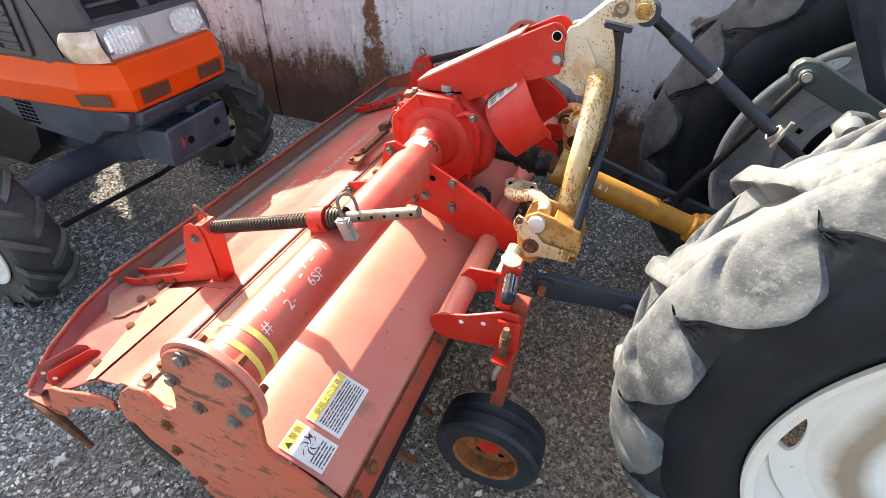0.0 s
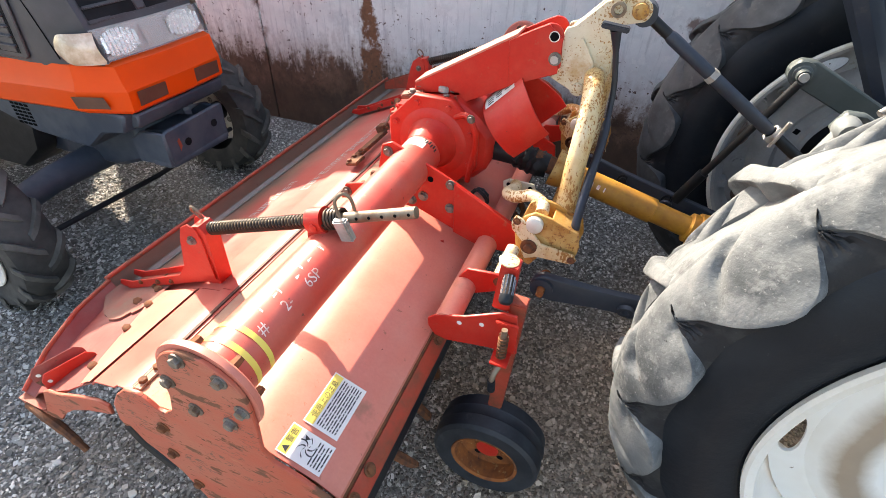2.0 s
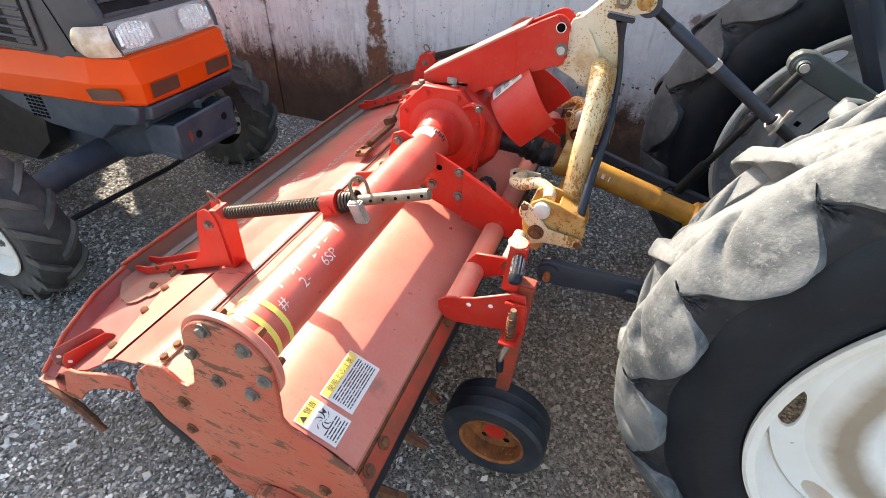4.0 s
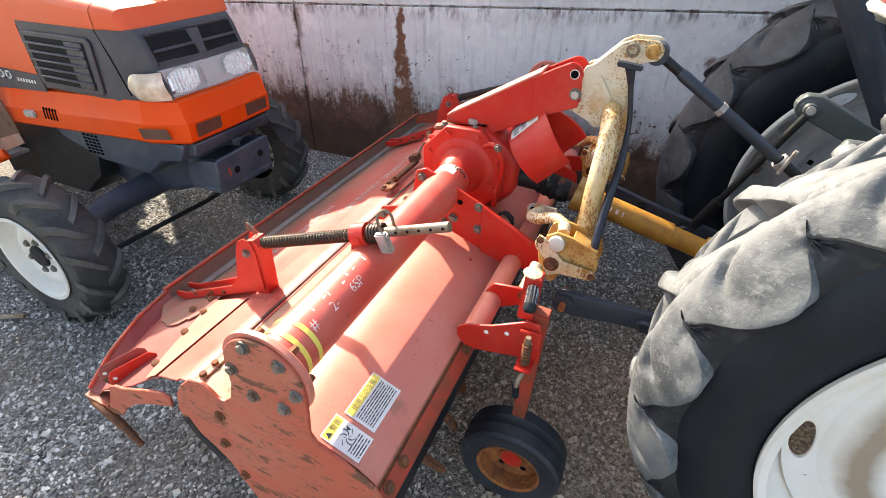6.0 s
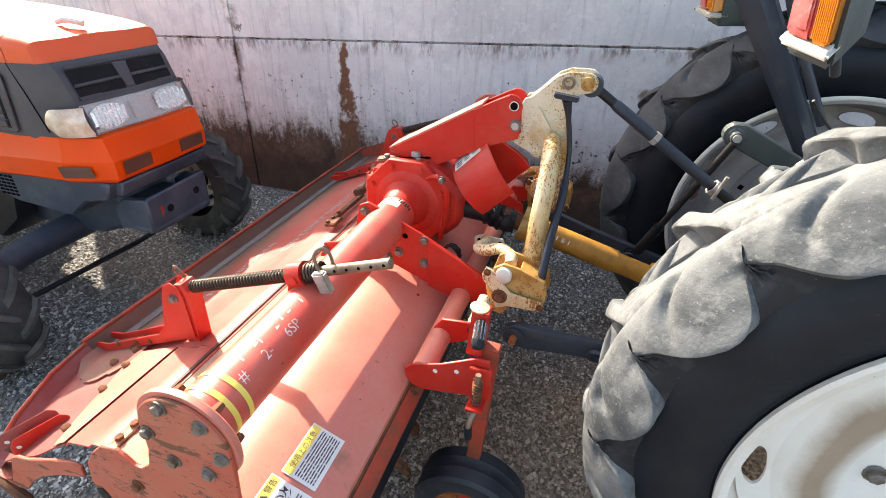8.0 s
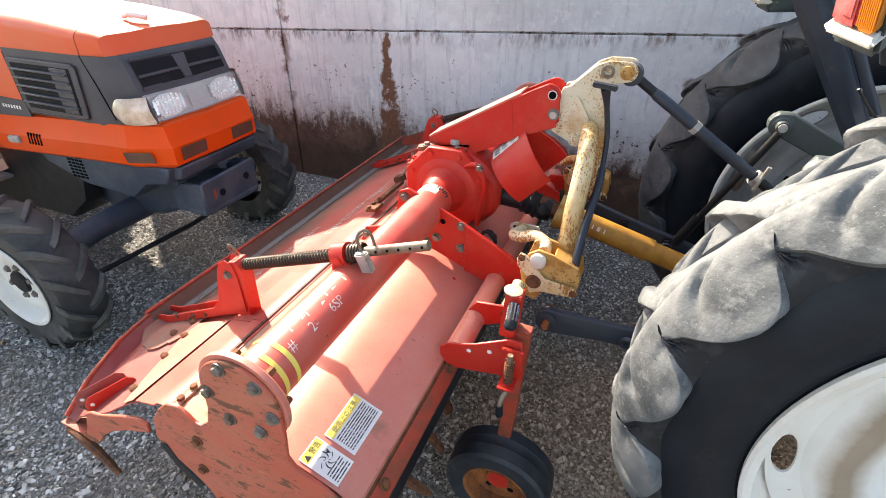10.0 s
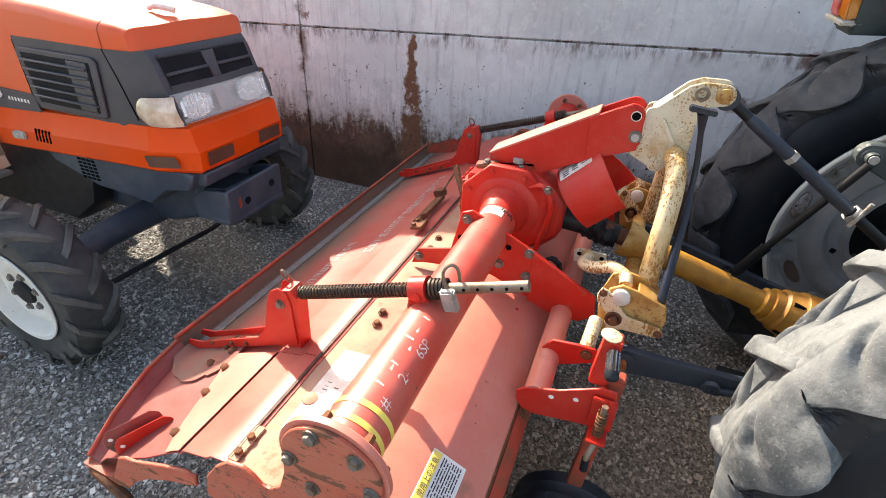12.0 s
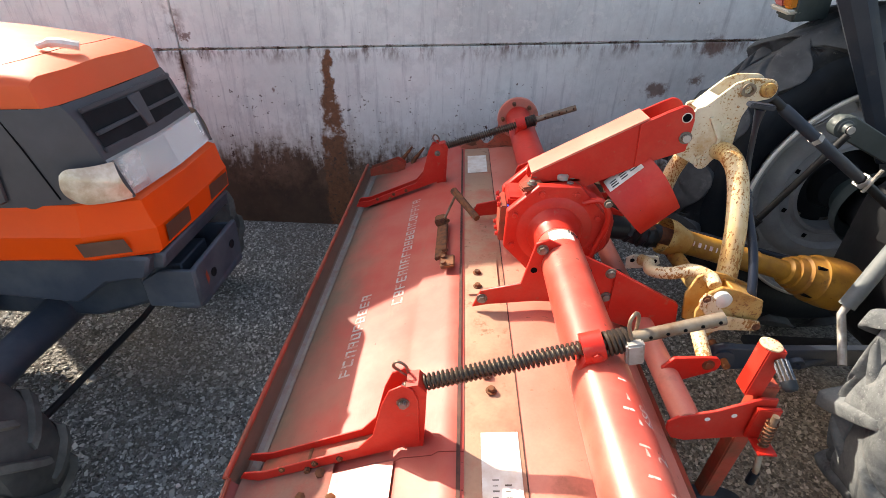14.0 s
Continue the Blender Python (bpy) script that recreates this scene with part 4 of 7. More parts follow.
    # cover brackets with spring rods
    side_prof = [(-0.868, 0.556), (-0.855, 0.580), (-0.80, 0.590), (-0.560, 0.700), (-0.525, 0.745), (-0.500, 0.850), (-0.482, 0.895), (-0.455, 0.912), (-0.430, 0.900), (-0.420, 0.870), (-0.415, 0.730), (-0.47, 0.705), (-0.82, 0.552)]
    for y in both(0.415):
        s = 1 if y < MID else -1
        br = part("cover_bracket", Build().prism(side_prof, y - 0.024, y - 0.019, "xz", 0.001), "red", t, "red channel bracket of the cover")
        part("bracket_side", Build().prism(side_prof, y + 0.029, y + 0.034, "xz", 0.001), "red", br)
        part("bracket_back", Build().prism([(-0.408, 0.700), (-0.402, 0.890), (-0.420, 0.912), (-0.446, 0.905), (-0.452, 0.70)], y - 0.0185, y + 0.0285, "xz"), "red", br)
        part("bracket_floor", Build().sheet([(-0.82, 0.560), (-0.50, 0.702)], y - 0.022, y + 0.032, 0.004), "rusty_red", br)
        for f in (0.25, 0.45, 0.6):
            x = -0.86 + f * 0.42
            bolt(br, (x, y - 0.024, 0.565 + f * 0.155), (0, -1, 0), 0.006, 0.006, "rust")
        part("cross_bolt", Build().tube([(-0.690, y - 0.034, 0.612), (-0.690, y + 0.044, 0.612)], 0.008, 8), "rust", br, "rusty cross bolt")
        bolt(br, (-0.452, y - 0.024, 0.862), (0, -1, 0), 0.010, 0.012)
        part("bracket_pin", Build().tube([(-0.452, y - 0.035, 0.862), (-0.452, y + 0.045, 0.862)], 0.009, 10), "steel", br)
        part("split_ring", Build().tube(curve_pts([(-0.445, y + 0.03, 0.888), (-0.463, y + 0.03, 0.902), (-0.478, y + 0.025, 0.922), (-0.468, y + 0.02, 0.940), (-0.451, y + 0.02, 0.930), (-0.445, y + 0.025, 0.905), (-0.432, y + 0.020, 0.855), (-0.424, y + 0.012, 0.825)]), 0.0035, 6), "rod", br, "bent wire safety clip")
        p0, p1 = Vector((-0.450, y + 0.008, 0.878)), Vector((0.190, y + 0.030, 1.090))
        d = p1 - p0
        sr = part("spring_rod", Build().tube([p0, p0 + d * 0.70], 0.0105, 14), "rod", t, "steel spring rod with pin holes")
        part("rod_tube", Build().tube([p0 + d * 0.66, p1], 0.0135, 16), "rod", sr, "drilled steel tube")
        part("spring", helix(p0 + d * 0.06, p0 + d * 0.575, 0.0165, 0.0032, 33), "spring", sr, "long black coil spring")
        part("short_spring", helix(p0 + d * 0.645, p0 + d * 0.715, 0.0225, 0.005, 5), "spring", sr, "short black coil spring")
        for k in range(5):
            q = p0 + d * (0.78 + 0.05 * k) + Vector((0, -0.0138, 0.003))
            part("pin_hole", Build().lathe([(0, 0), (0, 0.004), (0.0005, 0.004)], q, (0, -1, 0.15), 10), "darkhole", sr)
        # saddle on the beam
        q = p0 + d * 0.610
        part("saddle", Build().lathe([(-0.022, 0.018), (-0.022, 0.032), (0.022, 0.032), (0.022, 0.018)], q, d, 24, closed=True), "red", t, "red rod saddle on the beam")
        part("saddle_foot", Build().prism([(q.x - 0.028, PZ + 0.03), (q.x + 0.034, PZ + 0.02), (q.x + 0.026, q.z - 0.008), (q.x - 0.022, q.z - 0.012)], q.y - 0.026, q.y + 0.026, "xz", 0.006), "red", t)
        bolt(t, (q.x + 0.004, q.y - 0.028, q.z - 0.002), (0, -1, 0), 0.011, 0.008, "red")
        if s > 0:
            q = p0 + d * 0.735
            lk = part("rod_clip", Build().box((q.x, q.y - 0.022, q.z - 0.020), (0.036, 0.020, 0.062), (8, -14, 0)), "steel", t, "bright zinc lock clip on the spring rod", bevel=0.004)
            part("shackle", Build().tube(curve_pts([(q.x - 0.010, q.y - 0.018, q.z + 0.006), (q.x - 0.022, q.y - 0.014, q.z + 0.045), (q.x - 0.010, q.y + 0.0, q.z + 0.062), (q.x + 0.004, q.y + 0.012, q.z + 0.045), (q.x + 0.010, q.y + 0.018, q.z + 0.0)]), 0.0042, 8), "rod", lk)
    # second channel bracket at the far end of the cover
    for y in (2.335, 2.385):
        part("end_bracket", Build().prism([(-0.86, 0.555), (-0.86, 0.60), (-0.70, 0.665), (-0.655, 0.64), (-0.655, 0.60)], y, y + 0.004, "xz"), "rusty_red", t)

    # latch linkage on the cover hinge
    lt = part("latch_bar", Build().box((-0.402, 1.30, 0.742), (0.044, 0.25, 0.014), (0, -25, 0)), "rust", t, "rusty flat latch bar", bevel=0.002)
    part("latch_block", Build().box((-0.375, 1.13, 0.756), (0.05, 0.07, 0.014), (0, -12, 0)), "rust", lt, bevel=0.003)
    part("latch_ear", Build().box((-0.412, 1.44, 0.757), (0.045, 0.05, 0.03), (0, -20, 0)), "rust", lt, bevel=0.004)
    for y in (1.11, 1.15, 1.20, 1.43):
        bolt(lt, (-0.388, y, 0.757), (-0.3, 0, 1), 0.010, 0.012, "rust")
    part("latch_rod", Build().tube([(-0.395, 1.43, 0.775), (-0.355, 1.47, 0.86)], 0.005, 8), "rod", lt)
    part("latch_lever", Build().tube([(-0.365, 1.50, 0.865), (-0.27, 1.33, 0.83)], [0.015, 0.013], 8), "rust", lt, "rusty lever")
    part("cover_patch", Build().box((-0.250, 1.06, 0.7455), (0.10, 0.20, 0.004), (0, -6, 0)), "beige_dust", t, "loose square sheet on the hood strip")
    for y in (1.00, 1.08):
        bolt(t, (-0.27, y, 0.746), (0, 0, 1), 0.010, 0.012, "rust")
    for x, y in ((-0.255, 0.60), (-0.245, 0.545), (-0.317, 0.048), (-0.317, 0.089)):
        bolt(t, (x, y, 0.7375 + max(0, x + 0.316) * 0.106), (0, 0, 1), 0.010, 0.013, "rust")
    part("mud_bracket", Build().box((-0.317, 0.075, 0.7388), (0.026, 0.098, 0.006), (0, -3, 0)), "beige_dust", t, "mud-caked strap", bevel=0.002)

    # front tube and gauge wheel carrier
    part("front_tube", Build().tube([(0.245, 0.50, 0.715), (0.245, 2 * MID - 0.50, 0.715)], 0.034, 24), "red_dusty", t, "red front cross tube")
    ear = [(0.225, 0.745), (0.25, 0.782), (0.330, 0.790)] + arc(0.350, 0.765, 0.028, 60, -70, 5) + [(0.26, 0.690), (0.225, 0.690)]
    for y in both(0.66):
        e = part("pivot_ear", Build().prism(ear, y - 0.005, y + 0.005, "xz", 0.0015), "red", t, "red pivot ear")
        bolt(e, (0.345, y - 0.005, 0.765), (0, -1, 0), 0.012, 0.006, "rust")
        part("pivot_spacer", Build().tube([(0.340, y + 0.004, 0.768), (0.350, y + 0.115, 0.80)], 0.020, 16), "cream_rusty", e, "pale painted spacer tube")
    gp = [(0.195, 0.716), (0.196, 0.690), (0.215, 0.660), (0.25, 0.652), (0.366, 0.672), (0.445, 0.680), (0.432, 0.812), (0.395, 0.812), (0.30, 0.762), (0.215, 0.735)]
    g = part("gauge_arm", Build().prism(gp, 0.497, 0.505, "xz", 0.0015), "red", t, "red gauge wheel arm plate")
    for x, z in ((0.285, 0.735), (0.345, 0.752)):
        part("hole", Build().lathe([(0.0012, 0), (0.0012, 0.007)], (x, 0.497, z), (0, -1, 0), 12), "sticker", g)
    part("post_sleeve", Build().box((0.388, 0.540, 0.872), (0.044, 0.046, 0.145), (0, 4, 0)), "red", t, "square red post sleeve", bevel=0.003)
    part("post_cap", Build().lathe([(-0.004, 0.0), (-0.003, 0.024), (0.001, 0.025), (0.003, 0.021), (0.0045, 0.011), (0.005, 0.0)], (0.386, 0.540, 0.946), (0.07, 0, 1), 20), "cream_rusty", t, "rounded cream post cap")
    part("gauge_post", Build().box((0.412, 0.545, 0.545), (0.042, 0.042, 0.56), (0, 3, 0)), "rusty_red", t, "rusty square gauge wheel post", bevel=0.003)
    hd = part("grip", Build().tube([(0.398, 0.512, 0.925), (0.404, 0.458, 0.893)], [0.012, 0.014], 14), "spring", t, "ribbed chrome hand grip")
    part("grip_end", Build().tube([(0.4030, 0.470, 0.9000), (0.4040, 0.458, 0.8930), (0.4047, 0.452, 0.8895), (0.4050, 0.450, 0.888)], [0.0166, 0.0166, 0.012, 0.004], 14), "rubber", hd)
    for k in range(10):
        a = 2 * math.pi * k / 10
        o = Vector((math.cos(a), 0, math.sin(a))) * 0.014
        part("ridge", Build().tube([Vector((0.399, 0.506, 0.921)) + o, Vector((0.404, 0.463, 0.896)) + o], 0.0024, 6), "chrome", hd)
    part("pin_bracket", Build().box((0.412, 0.455, 0.695), (0.045, 0.05, 0.006)), "red", t, bevel=0.001)
    part("pin_bracket", Build().box((0.412, 0.487, 0.742), (0.058, 0.012, 0.10)), "red", t, bevel=0.002)
    lp = part("lock_pin", Build().tube(curve_pts([(0.412, 0.462, 0.795), (0.412, 0.458, 0.70), (0.412, 0.452, 0.672), (0.405, 0.436, 0.655), (0.402, 0.428, 0.63), (0.404, 0.43, 0.60)]), 0.0078, 10), "rod", t, "sprung steel lock pin")
    part("pin_spring", helix((0.412, 0.462, 0.775), (0.412, 0.459, 0.70), 0.0120, 0.0021, 7), "rust", lp)
    part("pin_sleeve", Build().tube([(0.402, 0.428, 0.635), (0.404, 0.431, 0.592)], 0.0105, 10), "rubber", lp)
    # gauge wheel
    wx, wz, wy = 0.408, 0.212, 0.505
    gw = part("gauge_wheel", Build().lathe([(-0.062, 0.105), (-0.067, 0.125), (-0.066, 0.158), (-0.056, 0.169), (-0.018, 0.1725), (-0.015, 0.170), (0.015, 0.170), (0.018, 0.1725), (0.056, 0.169), (0.066, 0.158), (0.067, 0.125), (0.062, 0.105)], (wx, wy, wz), (0, 1, 0), 64, closed=True), "gauge_rubber", t, "small worn black rubber gauge wheel")
    part("rim", Build().lathe([(-0.062, 0.108), (-0.066, 0.106), (-0.060, 0.098), (-0.010, 0.094), (-0.006, 0.080), (-0.006, 0.045), (-0.020, 0.040), (-0.020, 0.0)], (wx, wy, wz), (0, 1, 0), 48), "orange_rust", gw, "rusty orange wheel rim")
    for k in range(5):
        a = 2 * math.pi * k / 5 + 0.4
        part("rim_hole", Build().lathe([(0.0, 0.0), (0.0, 0.011)], (wx + 0.064 * math.cos(a), wy - 0.0075, wz + 0.064 * math.sin(a)), (0, -1, 0), 12), "darkhole", gw)
    part("axle_hub", Build().tube([(wx, wy - 0.022, wz), (wx, wy + 0.10, wz)], 0.036, 20), "red", gw, "red hub")
    part("axle_arm", Build().box((0.42, 0.575, 0.26), (0.04, 0.02, 0.14)), "rusty_red", t, bevel=0.002)

    # rotor shaft with curved tines
    ro = part("rotor", Build().tube([(0, 0.02, 0.36), (0, Y1 - 0.02, 0.36)], 0.045, 16), "rust", t, "dark rusty tine rotor")
    tb = Build().tube(curve_pts([(0.03, 0, 0.0), (0.14, 0, 0.05), (0.215, 0.012, 0.03), (0.25, 0.045, -0.03)], 4), [0.022, 0.021, 0.02, 0.019, 0.018, 0.018, 0.017, 0.017, 0.016, 0.015, 0.014, 0.012, 0.010], 6)
    tm = finish("tine", tb, "rust", 40)
    for i in range(34):
        ob = new("tine", tm)
        ob.parent = ro
        ob.matrix_basis = Matrix.Translation((0, 0.09 + i * 0.066, 0.36)) @ Matrix.Rotation(i * 2.2, 4, "Y")
    return t


tiller = rotary_tiller()


# ---- labels and marks on the tiller ----
def on_plane(o, ux, uy, pts, lift):
    n = ux.cross(uy).normalized()
    return [o + ux * a + uy * b + n * lift for a, b in pts]


def word(name, text, size, material, parent, place, label="", depth=0.0006):
    """Letters as a mesh; place turns (x, y) of the writing into a point."""
    cu = bpy.data.curves.new(name, "FONT")
    cu.body, cu.size = text, size
    cu.resolution_u = 3
    tmp = bpy.data.objects.new(name, cu)
    me = bpy.data.meshes.new_from_object(tmp)
    bpy.data.objects.remove(tmp)
    for v in me.vertices:
        v.co = place(v.co.x, v.co.y)
    me.materials.clear()
    me.materials.append(M[material])
    ob = new(name, me)
    ob.parent = parent
    if parent.parent is None:
        ob.matrix_parent_inverse = Matrix.Translation(-Vector(parent.location))
    if label:
        ob["label"] = label
    return ob


def rect(o, ux, uy, x0, y0, x1, y1, lift):
    return Build().add(on_plane(o, ux, uy, [(x0, y0), (x1, y0), (x1, y1), (x0, y1)], lift), [(0, 1, 2, 3)])


def warning_label(o, ux, uy, w, h, heading, triangle):
    """A white sticker with a yellow heading band and rows of small print."""
    st = part("warning_label", rect(o, ux, uy, 0, 0, w, h, 0.0012), "sticker", tiller, "white warning sticker with yellow heading", smooth=0)
    part("heading_band", rect(o, ux, uy, 0.003, h - 0.024, w - 0.003, h - 0.003, 0.0016), "yellow_label", st, smooth=0)
    n = ux.cross(uy).normalized()
    word("heading", heading, 0.0165, "ink", st, lambda a, b: o + ux * (a + (0.026 if triangle else 0.018)) + uy * (b + h - 0.0195) + n * 0.002)
    if triangle:
        part("triangle", Build().add(on_plane(o, ux, uy, [(0.006, h - 0.021), (0.022, h - 0.021), (0.014, h - 0.007)], 0.002), [(0, 1, 2)]), "ink", st, smooth=0)
        b = Build()
        for k in range(6):
            a0 = k * math.pi / 3
            pts = [(w * 0.5 + 0.004 * math.cos(a0), h * 0.50 + 0.004 * math.sin(a0))]
            for i in range(5):
                a, r = a0 + 0.28 * i, 0.004 + 0.0045 * i
                pts.append((w * 0.5 + r * math.cos(a), h * 0.50 + r * math.sin(a)))
            q = on_plane(o, ux, uy, [p for p in pts] + [(x + 0.003, y) for x, y in pts[::-1]], 0.002)
            m = len(pts)
            b.add(q, [(i, i + 1, 2 * m - 2 - i, 2 * m - 1 - i) for i in range(m - 1)])
        b.add(on_plane(o, ux, uy, [(w * 0.70, h * 0.60), (w * 0.86, h * 0.66), (w * 0.80, h * 0.52)], 0.002), [(0, 1, 2)])
        part("rotor_sign", b, "ink", st, smooth=0)
        rows = [h * 0.30 - 0.0068 * i for i in range(5)]
    else:
        rows = [h - 0.032 - 0.0064 * i for i in range(int((h - 0.034) / 0.0064))]
    b = Build()
    rng = random.Random(5)
    for y in rows:
        x = 0.008
        while x < w - 0.012:
            l = rng.uniform(0.004, 0.022)
            b.add(on_plane(o, ux, uy, [(x, y), (min(x + l, w - 0.008), y), (min(x + l, w - 0.008), y + 0.0028), (x, y + 0.0028)], 0.002), [(0, 1, 2, 3)])
            x += l + rng.uniform(0.001, 0.004)
    part("small_print", b, "ink", st, "rows of unreadable small print", smooth=0)


UPHOOD = Vector((-0.143, 0, 0.063)).normalized()
ALONG = Vector((0, 1, 0))
warning_label(Vector((0.1495, 0.100, 0.7035)), ALONG, UPHOOD, 0.135, 0.086, "使用上の注意", False)
warning_label(Vector((0.1555, 0.020, 0.7008)), ALONG, UPHOOD, 0.067, 0.106, "警告", True)


def on_beam(y, deg):
    def place(a, b):
        t = radians(deg) + b / PR
        return Vector((PX + (PR + 0.0008) * math.cos(t), y + a, PZ + (PR + 0.0008) * math.sin(t)))
    return place


beam_near = next(o for o in tiller.children if o.name == "main_beam")
word("chalk_mark", "#", 0.036, "chalk", beam_near, on_beam(0.112, 42), "hand-written white mark")
word("chalk_mark", "2-", 0.034, "chalk", beam_near, on_beam(0.185, 40), "hand-written white mark")
word("chalk_mark", "6SP", 0.034, "chalk", beam_near, on_beam(0.262, 38), "hand-written white mark")
for k, (w_, h_) in enumerate([(0.004, 0.020), (0.014, 0.005), (0.004, 0.018), (0.012, 0.005), (0.005, 0.020), (0.014, 0.004), (0.004, 0.016)]):
    f = on_beam(0.15 + 0.034 * k + 0.009 * math.sin(k * 2.3), 70 + 4 * math.sin(k * 1.7))
    part("chalk_mark", Build().add([f(0, 0), f(w_, 0.002), f(w_ + 0.004, h_), f(0.003, h_ + 0.002)], [(0, 1, 2, 3)]), "chalk", beam_near, smooth=0)

SLOPE = Vector((0.132, 0, 0.014)).normalized()
st = part("paper_sticker", rect(Vector((-0.275, 0.140, 0.7392)), Vector((0, 1, 0)), -SLOPE, 0, -0.086, 0.28, 0.0, 0.0012), "sticker_old", tiller, "torn white paper sticker on the hood strip", smooth=0)
for k in range(9):
    a, b = 0.105 + 0.013 * (k % 5), 0.022 + 0.026 * (k // 5)
    part("pen_mark", rect(Vector((-0.275, 0.140, 0.7392)), Vector((0, 1, 0)), -SLOPE, a, -b - 0.014 + 0.003 * (k % 2), a + 0.002 + 0.001 * (k % 3), -b, 0.0018), "bolt", st, smooth=0)
part("mud_lump", Build().lathe([(0, 0.022), (0.004, 0.020), (0.008, 0.010), (0.009, 0)], (-0.262, 0.235, 0.741), (0, 0, 1), 9), "beige_dust", tiller, "caked lump of dry mud")
part("paper_sticker", rect(Vector((-0.298, 2.00, 0.7368)), Vector((0, 1, 0)), -SLOPE, 0, -0.10, 0.24, 0.0, 0.0012), "sticker_old", tiller, "white paper sticker", smooth=0)


def cover_z(x):
    return 0.684 + (x + 0.476) * 0.4195


def decal_bars(x0, x1, y0, y1, count, seed):
    """Worn blocky letters as plain bars along the cover."""
    rng = random.Random(seed)
    cover = next(o for o in tiller.children if o.name == "rear_cover")
    step = (y1 - y0) / count
    for k in range(count):
        a, w = y0 + step * k, step * 0.72
        bars = [(x0, a, x1, a + 0.008), (x0, a + 0.006, x0 + 0.007, a + w)]
        if rng.random() < 0.5:
            bars.append((x1 - 0.007, a + 0.006, x1, a + w))
        if rng.random() < 0.6:
            bars.append((x0, a + w - 0.008, x1, a + w))
        if rng.random() < 0.6:
            bars.append((x0 + (x1 - x0) * 0.45, a, x0 + (x1 - x0) * 0.6, a + w))
        b = Build()
        for xa, ya, xb, yb in bars:
            b.add([(xa, ya, cover_z(xa) + 0.0015), (xb, ya, cover_z(xb) + 0.0015), (xb, yb, cover_z(xb) + 0.0015), (xa, yb, cover_z(xa) + 0.0015)], [(0, 1, 2, 3)])
        part("decal_letter", b, "decal", cover, "worn silver block letter", smooth=0)


decal_bars(-0.563, -0.525, 1.00, 1.84, 19, 1)
decal_bars(-0.685, -0.650, 0.70, 1.12, 10, 2)

f = on_beam(0.918, 62)
vs = [f(0.055 * i / 2, 0.075 * j / 6) for i in range(3) for j in range(7)]
part("worn_label", Build().add(vs, [(i * 7 + j, i * 7 + j + 1, i * 7 + j + 8, i * 7 + j + 7) for i in range(2) for j in range(6)]), "sticker_old", beam_near, "scuffed pale label remnant")
f = on_beam(0.952, 30)
for k in range(6):
    a, b = 0.006 * (k % 2), 0.009 * k
    part("worn_print", Build().add([f(a, b), f(a + 0.020, b), f(a + 0.018, b + 0.005), f(a, b + 0.006)], [(0, 1, 2, 3)]), "ink", beam_near, smooth=0)

